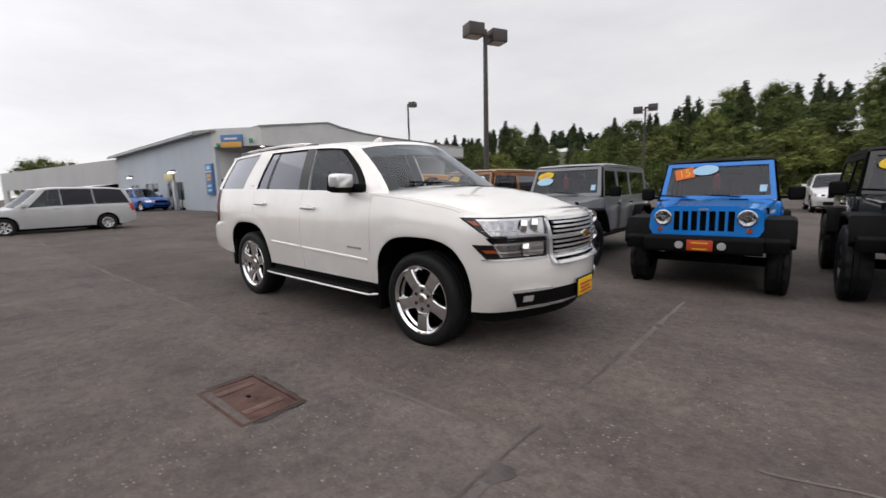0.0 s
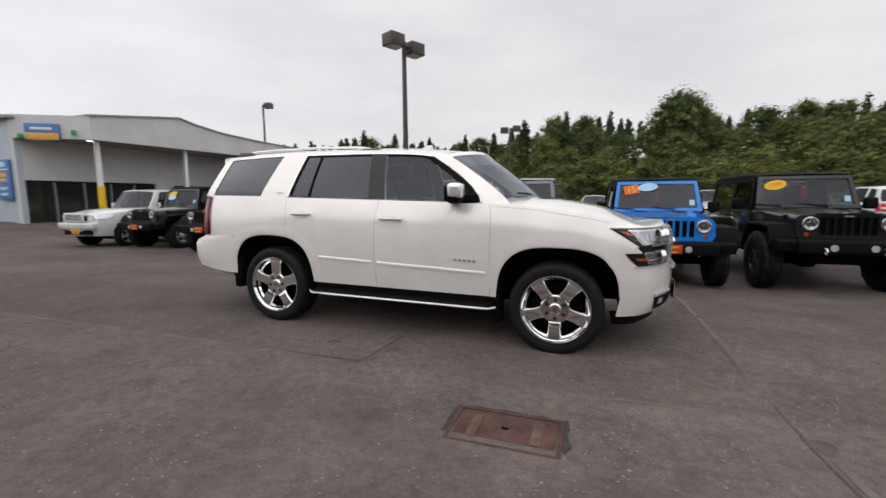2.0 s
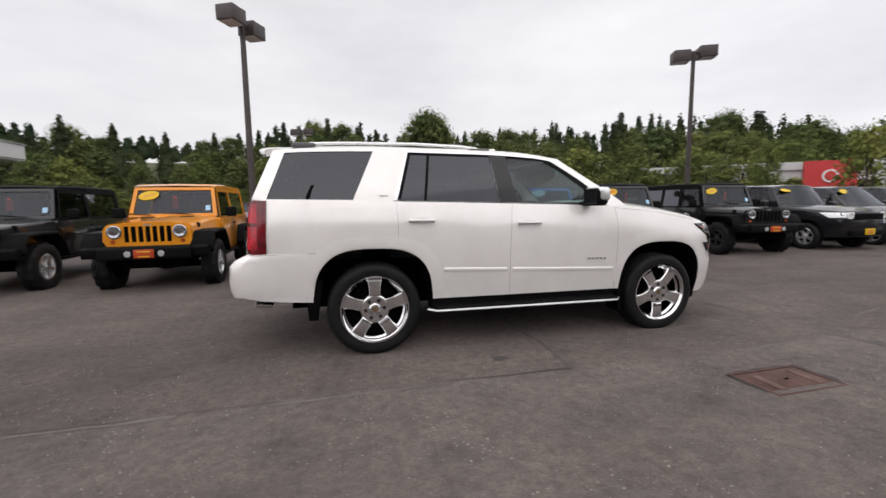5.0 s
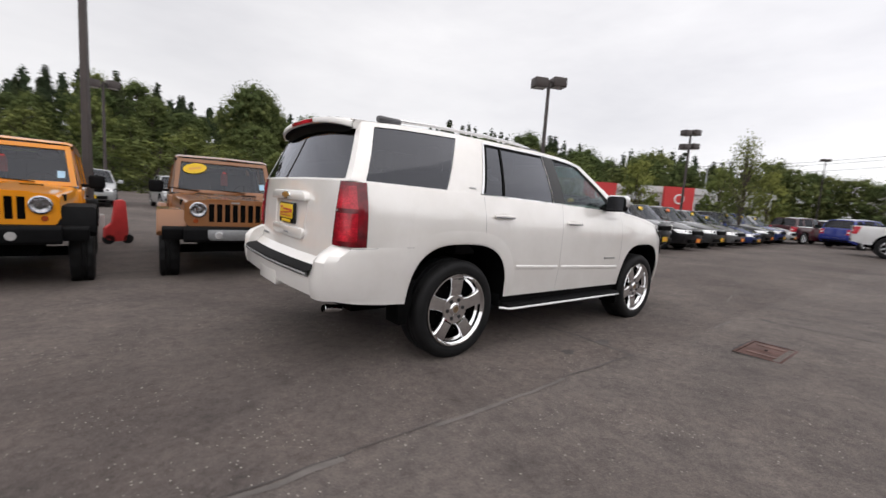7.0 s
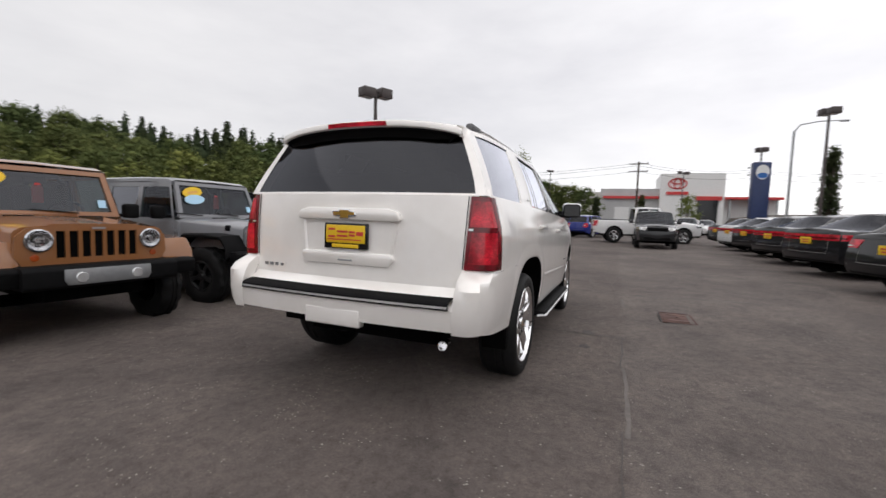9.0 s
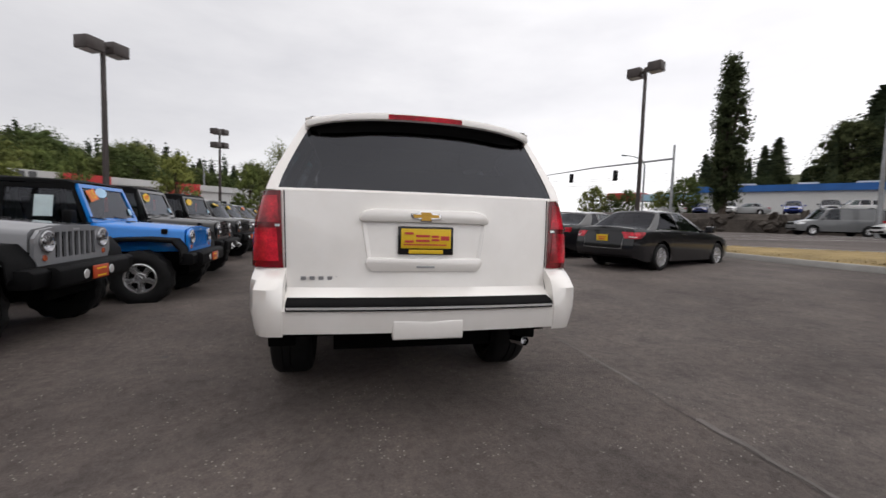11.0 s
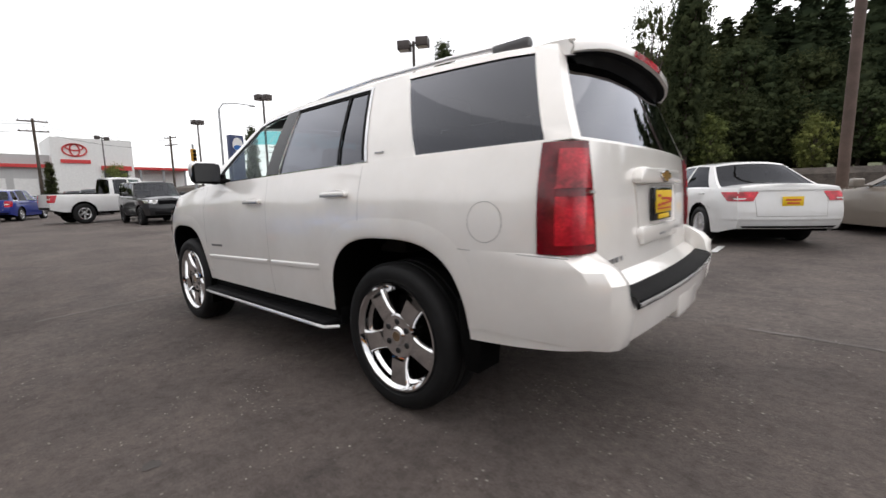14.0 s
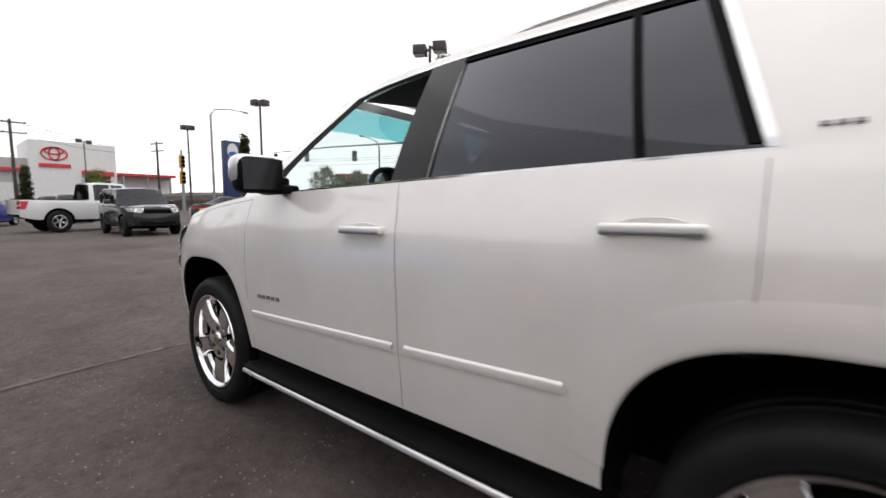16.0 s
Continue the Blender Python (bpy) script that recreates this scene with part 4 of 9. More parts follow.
            wrap(tb, S, "rear", sgn, zt - 0.33, zt - 0.03, (("y", wx * 0.62), ("y", wx * 0.64)), (("x", k["xr"] + 0.14), ("x", k["xr"] + 0.24)), 0.008, 4, 10, 0.02)
        tl = part("taillight", tb, M["red_lens"], root, "red tail lamp")
        tb = bmesh.new()
        if kind == "coupe":
            wrap(tb, S, "rear", sgn, zt - 0.165, zt - 0.125, (("y", wx * (0.0 if kind == "coupe" else 0.62)), ("y", wx * (0.0 if kind == "coupe" else 0.60))), (("x", k["xr"] + 0.12), ("x", k["xr"] + 0.12)), 0.012, 2, 12, 0.004)
            part("lamp_band", tb, M["dark_red_lens"], tl, "dark red lamp band")
        elif low:
            wrap(tb, S, "rear", sgn, zt - 0.185, zt - 0.168, (("y", wx * 0.74), ("y", wx * 0.72)), (("x", k["xr"] + 0.10), ("x", k["xr"] + 0.12)), 0.012, 1, 8, 0.004)
            part("reverse_lamp", tb, M["white"], tl, "pale strip of the reversing lamp")
        else:
            wrap(tb, S, "rear", sgn, zt - 0.22, zt - 0.17, (("y", wx * 0.64), ("y", wx * 0.64)), (("y", wx * 0.80), ("y", wx * 0.80)), 0.012, 2, 4, 0.004)
            part("reverse_lamp", tb, M["white"], tl, "white reversing lamp")
        tb = bmesh.new()
        wrap(tb, S, "rear", sgn, S.sill + 0.11, S.sill + (0.145 if low else 0.20), (("y", 0.0), ("y", 0.0)), (("y", wx * 0.74), ("y", wx * 0.78)), 0.004, 2, 10, 0.01)
        part("bumper_valance", tb, M["black_plastic"], root, "black lower bumper")
        tb = bmesh.new()
        wrap(tb, S, "rear", sgn, S.sill + 0.30, zt - 0.02, (("y", wx * 0.56), ("y", wx * 0.60)), (("y", wx * 0.567), ("y", wx * 0.607)), 0.002, 6, 1)
        wrap(tb, S, "rear", sgn, S.sill + 0.298, S.sill + 0.306, (("y", 0.0), ("y", 0.0)), (("y", wx * 0.57), ("y", wx * 0.57)), 0.002, 1, 10)
        part("boot_gap", tb, M["gap_light"], root, "dark gap round the boot lid")
        if low:
            tb = bmesh.new()
            wrap(tb, S, "rear", sgn, zt - 0.045, zt - 0.005, (("y", 0.0), ("y", 0.0)), (("y", wx * 0.80), ("y", wx * 0.80)), 0.014, 3, 12, 0.06)
            part("boot_lip", tb, M["paint"], root, colour=colour)
            tb = bmesh.new()
            wrap(tb, S, "rear", sgn, S.sill + 0.245, S.sill + 0.275, (("y", 0.0), ("y", 0.0)), (("x", k["xr"] + 0.3), ("x", k["xr"] + 0.3)), 0.010, 3, 16, 0.02)
            part("bumper_ridge", tb, M["paint"], root, colour=colour)
        for xa in sorted({w[0][0] - 0.05 for w in wins[-2:]} | {wins[-1][1][0] + 0.04}):
            tb = bmesh.new()
            side_strip(tb, S, [(xa - (0.12 if xa < 0.3 else 0.0), max(S.lower(xa) + 0.02, S.sill + 0.05)), (xa, S.sill + 0.45), (xa, S.belt(xa) - 0.01)], 0.005, 0.0015, sgn)
            part("panel_gap", tb, M["gap"], root, "dark gap between panels")
        tb = bmesh.new()
        glass_strip(tb, S, wins[0][0], wins[-1][1], 0.0, 0.004, sgn, 0.045, 20)
        part("belt_trim", tb, M["chrome" if kind in ("sedan", "suv") else "black_plastic"], root, "thin belt moulding")
        mirror(root, S, lines[-1][0] - 0.28, sgn, M["paint"], colour=colour)
        for a, b in wins[-2:]:
            hb = bmesh.new()
            x = a[0] + 0.16
            z = S.belt(x) - 0.09
            box(hb, -0.09, 0.09, -0.014, 0.028, -0.016, 0.016, 0.012)
            part("door_handle", hb, M["paint"], root, m=pose(x, sgn * S.side(x, z), z, 0, 0, 0 if sgn > 0 else 180), colour=colour)
    gb = bmesh.new()
    gx = S.along(k["xf"], 0.55) + 0.10
    box(gb, gx - 0.12, gx + 0.035, -0.42, 0.42, S.belt(k["xf"]) - 0.20, S.belt(k["xf"]) - 0.04, 0.02)
    for j in range(4):
        z = S.belt(k["xf"]) - 0.185 + 0.04 * j
        box(gb, gx + 0.03, gx + 0.045, -0.40, 0.40, z, z + 0.014)
    box(gb, gx - 0.12, gx + 0.02, -0.55, 0.55, S.sill + 0.06, S.sill + 0.20, 0.03)
    part("grille", gb, M["black_plastic"], root, "black slatted grille")
    for end in plates:
        if end:
            pb = bmesh.new()
            front = end[0] == "f"
            z = (S.sill + 0.16) if front else S.belt(k["xr"]) - (0.22 if kind in ("sedan", "coupe") else 0.34)
            x = (gx + 0.045) if front else S.along(k["xr"], z) - S.bow[1] - 0.012
            box(pb, -0.006, 0.006, -0.155, 0.155, -0.075, 0.075, 0.004)
            pl = part("plate", pb, M["yellow" if end[1] == "y" else "orange_card"], root, "yellow dealer plate" if end[1] == "y" else "orange dealer plate", Matrix.Translation((x, 0, z)))
            for zz, w in ((0.02, 0.11), (-0.03, 0.09)):
                part("plate_bar", new_box(-0.009, 0.009, -w, w, zz - 0.012, zz + 0.012), M["red" if end[1] == "y" else "yellow"], pl, "bar of unreadable lettering")
    if stickers:
        windshield_cards(root, S, lines[-1], stickers)
    for x in (0.0, k["wb"]):
        for sgn in (1, -1):
            add_wheel(root, x, sgn * (k["half"] - 0.015), k["R"], k["rim"], 0.22, k["style"], rim)
    return root


def windshield_cards(root, S, line, what):
    v = 0.80
    x = lerp_line(line, v)
    y = -S.glass_y(x, v) * 0.62
    zb, zt = S.belt(x), S.roof(x)
    slope = math.degrees(math.atan2(zt - zb, lerp_line(line, 0) - lerp_line(line, 1)))
    bm = bmesh.new()
    lathe(bm, [(0, 0.003), (0.17, 0.003), (0.17, -0.003), (0, -0.003)], "Z", 24)
    part("price_oval", bm, M[what], root, "yellow oval windshield card" if what == "yellow" else "orange windshield card",
         pose(x + 0.16 * 0.6 + 0.03, y, zb + v * (zt - zb) + 0.02, 0, 90 - (slope - 0), 0) @ Matrix.Diagonal((0.5, 1.0, 1.0, 1)))


# ---- the white SUV ----
HERO = Shape(xr=-1.16, xf=3.66, sill=0.45, axles=(0.0, 2.905), arch=0.505, arch_z=0.43, square=2.9, lid=(-0.78, 2.30), blend=0.5,
             width=[(-1.16, 0.875), (-1.125, 0.922), (-1.03, 0.948), (-0.5, 0.978), (0.3, 1.0), (2.0, 1.0), (2.9, 0.99), (3.25, 0.965), (3.46, 0.925), (3.58, 0.88), (3.66, 0.80)],
             belt=[(-1.2, 1.335), (0.2, 1.325), (1.5, 1.305), (2.4, 1.285), (3.0, 1.225), (3.4, 1.155), (3.66, 1.115)],
             hood=[(-1.2, 1.34), (2.2, 1.31), (2.45, 1.35), (2.8, 1.335), (3.2, 1.275), (3.5, 1.195), (3.66, 1.14)],
             low=[(-1.16, 0.565), (-0.9, 0.518), (-0.50, 0.492), (0.45, 0.472), (2.3, 0.472), (2.6, 0.45), (3.0, 0.42), (3.4, 0.375), (3.66, 0.385)],
             roof=[(-0.95, 1.735), (-0.5, 1.775), (0.2, 1.795), (1.0, 1.795), (1.5, 1.78), (1.75, 1.752), (2.0, 1.71), (2.5, 1.6)],
             roof_half=[(-1.0, 0.68), (-0.4, 0.715), (1.0, 0.735), (1.8, 0.70), (2.5, 0.66)],
             front=[(0.35, 3.59), (0.44, 3.65), (0.52, 3.665), (0.72, 3.665), (0.80, 3.62), (0.95, 3.625), (1.08, 3.60), (1.14, 3.55)],
             rear=[(0.45, -1.08), (0.60, -1.135), (0.70, -1.14), (0.728, -1.12), (0.748, -1.03), (0.775, -1.005), (0.85, -0.99), (1.0, -0.985), (1.335, -0.965)], bow=(0.24, 0.05), camber=0.07, roof_bow=0.12,
             shoulder=curve([(-0.6, 0.92), (-0.1, 0.95), (0.0, 0.958), (0.12, 0.972), (0.3, 0.992), (0.42, 0.998), (0.6, 1.0), (0.78, 0.992), (0.86, 0.975), (0.92, 0.962), (1.0, 0.94)]))
HERO_LINES = [(-0.955, -0.80), ((-0.845, -0.70), (-0.17, 0.035)), ((0.20, 0.335), (1.135, 1.085)), ((1.31, 1.245), (2.24, 1.65, 0.13)), (2.48, 1.82, 0.09)]


def contour(S, end, z, sgn):
    """The plan outline at a height, from the middle of the nose or tail round the corner and along the side."""
    pts = []
    if end == "front":
        ym, x0 = S.side(S.xf, z), S.along(S.xf, z)
        pts = [Vector((x0 + S.bow[0] * (1 - k * k), k * ym, z)) for k in (0, 0.15, 0.3, 0.45, 0.6, 0.75, 0.88, 1.0)]
        xs = [S.xf - 0.02 * j for j in range(1, 45)]
    else:
        ym, x0 = S.side(S.xr, z), S.along(S.xr, z)
        pts = [Vector((x0 - S.bow[1] * (1 - k * k), k * ym, z)) for k in (0, 0.15, 0.3, 0.45, 0.6, 0.75, 0.88, 1.0)]
        xs = [S.xr + 0.02 * j for j in range(1, 45)]
    pts += [Vector((S.along(x, z), S.side(x, z), z)) for x in xs]
    return [Vector((p.x, p.y * sgn, p.z)) for p in pts]


def spot(pts, spec):
    """The length along an outline at which y or x reaches a value."""
    s = 0.0
    key, val = spec
    for a, b in zip(pts, pts[1:]):
        u, v = (abs(a.y), abs(b.y)) if key == "y" else (a.x, b.x)
        if key == "y" and u <= val <= v and v > u or key == "x" and min(u, v) <= val <= max(u, v) and u != v:
            return s + (b - a).length * (val - u) / (v - u)
        s += (b - a).length
    return s


def walk_to(pts, s):
    for a, b in zip(pts, pts[1:]):
        d = (b - a).length
        if s <= d:
            return a + (b - a) * (s / d), (b - a).normalized()
        s -= d
    return pts[-1], (pts[-1] - pts[-2]).normalized()


def wrap(bm, S, end, sgn, z0, z1, lo, hi, out=0.004, nz=4, ns=8, thick=0.0, mat=0):
    """A patch lying on nose or tail. lo, hi: ((spec at z0), (spec at z1)) of its two ends."""
    rows = []
    for j in range(nz + 1):
        t = j / nz
        z = z0 + (z1 - z0) * t
        pts = contour(S, end, z, sgn)
        a = spot(pts, lo[0]) * (1 - t) + spot(pts, lo[1]) * t
        b = spot(pts, hi[0]) * (1 - t) + spot(pts, hi[1]) * t
        row = []
        for k in range(ns + 1):
            p, d = walk_to(pts, a + (b - a) * k / ns)
            n = Vector((d.y, -d.x, 0)) * sgn
            n = n if (end == "front") else -n
            row.append(p + n * out)
        rows.append(row)
    grid(bm, rows, mat)
    if thick:
        def back(q):
            return q + Vector((-thick if end == "front" else thick, 0, 0))
        edge = rows[0] + [r[-1] for r in rows[1:]] + list(reversed(rows[-1][:-1])) + [r[0] for r in reversed(rows[1:-1])]
        grid(bm, [edge + [edge[0]], [back(q) for q in edge] + [back(edge[0])]], mat)
    return bm


def side_strip(bm, S, pts, width, out, sgn, upright=False):
    """A thin strip on the body side through (x, z) points."""
    rows = []
    for k, (x, z) in enumerate(pts):
        a, b = pts[max(0, k - 1)], pts[min(len(pts) - 1, k + 1)]
        d = Vector((b[0] - a[0], b[1] - a[1])).normalized()
        n = Vector((-d.y, d.x)) * (width / 2)
        rows.append([(x + n.x * s, sgn * (S.side(x + n.x * s, z + n.y * s) + out), z + n.y * s) for s in (-1, 1)])
    grid(bm, rows)
    return bm


def fine(points, step=0.05):
    out = []
    for (a, b), (c, d) in zip(points, points[1:]):
        n = max(1, int(math.hypot(c - a, d - b) / step))
        out += [(a + (c - a) * j / n, b + (d - b) * j / n) for j in range(n)]
    return out + [points[-1]]


def glass_strip(bm, S, a, b, v_at, out, sgn, width_v=0.0, n=14):
    """A trim strip along the glasshouse from line a to line b at height share v."""
    rows = []
    for j in range(n + 1):
        row = []
        for v in (v_at, v_at + width_v):
            x = lerp_line(a, v) + (lerp_line(b, v) - lerp_line(a, v)) * j / n
            row.append(S.at(x, v, sgn, out))
        rows.append(row)
    grid(bm, rows)


def pillar_patch(S, a, b, sgn, v0, v1, out):
    bm = bmesh.new()
    V = [v0 + (v1 - v0) * t / 6 for t in range(7)]
    grid(bm, [[S.at(lerp_line(a, v) + (lerp_line(b, v) - lerp_line(a, v)) * j / 3, v, sgn, out) for j in range(4)] for v in V])
    return bm


def letter_bars(root, name, n, w, h, gap, m):
    """A row of plain marks of the letters' size, for a badge that is not lettered."""
    total = n * w + (n - 1) * gap
    for k in range(n):
        x = -total / 2 + k * (w + gap)
        bm = prism(bmesh.new(), [(x, -h * 0.36), (x + w * 0.9, -h * 0.36), (x + w * 0.9, h * 0.36), (x, h * 0.36)], -0.003, 0.003)
        part(name, bm, M["badge"], root, "plain bar in place of a chrome letter", m)


def build_hero():
    S, L = HERO, HERO_LINES
    root = empty("white_suv", pose(0, 0, 0, 0, 0.87, 0))
    tagged(root, "pearl white full-size SUV with chrome wheels and trim on asphalt", "car")
    bm = body_mesh(S, 130)
    part("body", bm, M["pearl"], root)
    bm = bmesh.new()
    greenhouse(bm, S, L, 0.018, 0.925)
    screen_frame(bm, S, L[-1], 0.03, 0.95, 0.22)
    screen_frame(bm, S, L[0], 0.03, 0.93, -0.05, 0.93)
    bmesh.ops.remove_doubles(bm, verts=bm.verts, dist=0.0015)
    part("roof_shell", bm, M["pearl"], root)
    underside(S, root, 0.0)
    for j, (a, b) in enumerate(L[1:-1]):
        for sgn in (1, -1):
            if (j, sgn) != (2, 1):  # the driver's window is rolled down
                part("side_window", window_mesh(S, a, b, sgn, 0.018, 0.925), M["tint" if j < 2 else "glass"], root, "dark privacy glass" if j < 2 else "clear door glass")
    part("windshield", screen_mesh(S, L[-1], 0.03, 0.95, 0.22, 0.95, 0.004), M["clear"], root, "clear curved windshield")
    tb = bmesh.new()
    grid(tb, [[(lerp_line(L[-1], v) + 0.22 * (1 - k * k) - 0.010, k * S.glass_y(lerp_line(L[-1], v), v), S.belt(lerp_line(L[-1], v)) + v * (S.roof(lerp_line(L[-1], v)) - S.belt(lerp_line(L[-1], v))) + S.k["camber"] * v * (1 - abs(k) ** 2.4)) for k in (-0.94, -0.6, -0.2, 0.2, 0.6, 0.94)] for v in (0.78, 0.86, 0.945)])
    part("shade_band", tb, M["teal_glass"], root, "blue-green shade band on the windshield")
    part("rear_window", screen_mesh(S, L[0], 0.03, 0.93, -0.05, 0.93, -0.004), M["tint_flat"], root, "dark tinted tailgate glass")
    # cabin
    cb = bmesh.new()
    box(cb, 0.58, 2.2, -0.86, 0.86, 0.62, 0.86)
    box(cb, -0.85, 0.58, -0.47, 0.47, 0.62, 0.86)
    box(cb, -0.85, 0.58, -0.86, 0.86, 0.97, 1.0)
    for s in (1, -1):
        box(cb, -0.80, 0.58, s * 0.885 - 0.012, s * 0.885 + 0.012, 0.97, 1.275, 0.006)
        box(cb, 0.58, 2.25, s * 0.885 - 0.012, s * 0.885 + 0.012, 0.70, 1.275, 0.006)
    part("cabin_floor", cb, M["cabin"], root, "dark cabin floor")
    cb = bmesh.new()
    box(cb, 2.02, 2.46, -0.80, 0.80, 1.0, 1.29, 0.05, 3)
    box(cb, 1.95, 2.1, 0.18, 0.60, 1.22, 1.34, 0.04, 3)
    part("dashboard", cb, M["cabin"], root, "dark dashboard")
    part("steering_wheel", wheel_ring(), M["cabin"], root, "black steering wheel", pose(1.80, 0.40, 1.27, 0, -62, 0))
    for x, y, w in ((1.35, 0.40, 0.54), (1.35, -0.40, 0.54), (0.42, 0, 1.35), (-0.35, 0, 1.25)):
        part("seat", seat_mesh(w), M["cabin"], root, "dark leather seat", Matrix.Translation((x, y, 0.80)))
    bm = bmesh.new()
    grid(bm, [[(x, k * (S.glass_y(x, 1) - 0.02), S.roof(x) + 0.05 * (1 - k * k) - 0.035) for k in (-1, -0.5, 0, 0.5, 1)] for x in (-0.75, 0.0, 0.8, 1.5, 1.74)])
    part("headliner", bm, M["cabin"], root, "dark cloth headliner")
    for sgn in (1, -1):
        # black B pillar, divider bar and window rubbers
        part("door_pillar", pillar_patch(S, L[2][1], L[3][0], sgn, 0.02, 0.95, 0.003), M["pillar_black"], root, "gloss black door pillar")
        part("window_divider", pillar_patch(S, (0.435, 0.505), (0.457, 0.527), sgn, 0.018, 0.925, 0.0), M["black_plastic"], root, "black glass divider")
        rb = bmesh.new()
        for a, b in ((L[2][0], (L[2][0][0] + 0.03, L[2][0][1] + 0.03)), ((2.14, 1.53, 0.13), L[3][1])):
            grid(rb, [[S.at(lerp_line(e, v), v, sgn, -0.003) for e in (a, b)] for v in [0.045 + 0.11 * j for j in range(9)]])
        for a, b in ((L[2][0], L[2][1]), (L[3][0], L[3][1])):
            glass_strip(rb, S, a, b, 0.885, -0.002, sgn, 0.04)
        part("window_seal", rb, M["black_plastic"], root, "black rubber window seal")
        # chrome trim round the door glass
        tr = bmesh.new()
        glass_strip(tr, S, (0.17, 0.30), (2.27, 1.66, 0.10), -0.022, 0.006, sgn, 0.038, 30)
        part("belt_trim", tr, M["chrome"], root, "chrome belt moulding")
        tr = bmesh.new()
        glass_strip(tr, S, (0.17, 0.30), L[3][1], 0.925, 0.004, sgn, 0.022, 30)
        grid(tr, [[S.at(lerp_line(e, v), v, sgn, 0.004) for e in ((0.175, 0.312), (0.197, 0.332))] for v in [0.02 + 0.1 * j for j in range(10)]])
        part("window_trim", tr, M["chrome"], root, "thin chrome window trim")
        # body seams
        for line in ([(2.345, 0.47), (2.34, 0.8), (2.345, 1.15), (2.33, 1.27)], [(1.235, 0.47), (1.225, 0.62), (1.22, 0.9), (1.235, 1.2), (1.255, 1.305)],
                     [(0.215, 0.935), (0.200, 1.05), (0.195, 1.31)], [(2.33, 1.27), (2.75, 1.235), (3.2, 1.165), (3.30, 1.14)], [(-0.47, 0.905), (-0.7, 0.90), (-0.97, 0.893)]):
            sb = bmesh.new()
            side_strip(sb, S, fine(line), 0.0019, 0.0012, sgn)
            part("panel_gap", sb, M["gap"], root, "dark gap between panels")
        # mouldings
        for x0, x1, z0, z1 in ((0.60, 1.19, 0.735, 0.715), (1.25, 2.30, 0.713, 0.680)):
            mb = bmesh.new()
            rows = []
            for j in range(21):
                x, z = x0 + (x1 - x0) * j / 20, z0 + (z1 - z0) * j / 20
                rows.append([(x, sgn * (S.side(x, z + dz) + o), z + dz) for dz, o in ((-0.020, 0.0), (-0.017, 0.006), (-0.008, 0.007), (0.006, 0.008), (0.011, 0.006), (0.016, 0.0))])
            grid(mb, rows)
            part("door_moulding", mb, M["pearl"], root)
        for x, z in ((0.40, 1.165), (1.40, 1.138)):
            y = S.side(x, z)
            hb = bmesh.new()
            box(hb, -0.115, 0.115, 0.016, 0.036, -0.013, 0.012, 0.009, 3)
            box(hb, -0.11, -0.08, -0.01, 0.03, -0.014, 0.012, 0.006)
            box(hb, 0.08, 0.11, -0.01, 0.03, -0.014, 0.012, 0.006)
            h = part("door_handle", hb, M["pearl"], root, m=pose(x, sgn * y, z, 0, 0, 0 if sgn > 0 else 180))
            hb = new_box(-0.110, 0.110, 0.020, 0.0375, -0.017, -0.003, 0.004)
            part("chrome_strip", hb, M["badge"], h, "dark chrome handle strip")
            hb = bmesh.new()
            lathe(hb, [(0, 0.002), (0.07, 0.002), (0.085, -0.02)], "Y", 20)
            part("handle_cup", hb, M["pearl"], root, m=pose(x, sgn * (y - 0.004), z) @ Matrix.Diagonal((1.2, sgn, 0.36, 1)))
        # badge bars on the front doors, and a small one on the quarter pillar
        y = S.side(2.10, 0.79)
        letter_bars(root, "door_badge", 5, 0.026, 0.024, 0.018, pose(2.12, sgn * (y + 0.003), 0.785, 0, 1.0, 0))
        p = S.at(0.10, 0.1, sgn)
        letter_bars(root, "pillar_badge", 3, 0.019, 0.010, 0.005, pose(0.09, sgn * (abs(p.y) + 0.003), p.z, sgn * 12))
        # running board
        rb = bmesh.new()
        box(rb, 0.52, 2.36, 0.86, 1.030, 0.362, 0.408, 0.018, 3)
        box(rb, 0.50, 2.40, 0.78, 0.925, 0.37, 0.482, 0.01)
        rn = part("running_board", rb, M["black_plastic"], root, "black running board", Matrix.Diagonal((1, sgn, 1, 1)))
        cs = bmesh.new()
        tube(cs, [(0.46, 0.97, 0.380), (0.53, 1.031, 0.376), (0.7, 1.035, 0.376), (2.2, 1.035, 0.376), (2.34, 1.031, 0.376), (2.40, 0.97, 0.380)], 0.011, 8)
        part("chrome_edge", cs, M["trim"], rn, "chrome running board edge")
        for x in (0.8, 1.5, 2.1):
            part("board_bracket", new_box(x - 0.03, x + 0.03, 0.60, 0.90, 0.33, 0.36, 0.005), M["liner"], rn)
        for x0, z0 in ((-0.555, 0.285), (2.40, 0.24)):
            fb = bmesh.new()
            prism(fb, [(0.01, 0.05), (0.085, 0.05), (0.13, 0.38), (-0.02, 0.40)] if x0 < 0 else [(0.0, 0.0), (0.045, 0.0), (0.03, 0.38), (0.0, 0.40)], 0.77, 0.94 if x0 < 0 else 0.968, 0.006)
            part("mud_flap", fb, M["liner"], root, "black mud flap", Matrix.Translation((x0, 0, z0)) @ Matrix.Diagonal((1, sgn, 1, 1)))
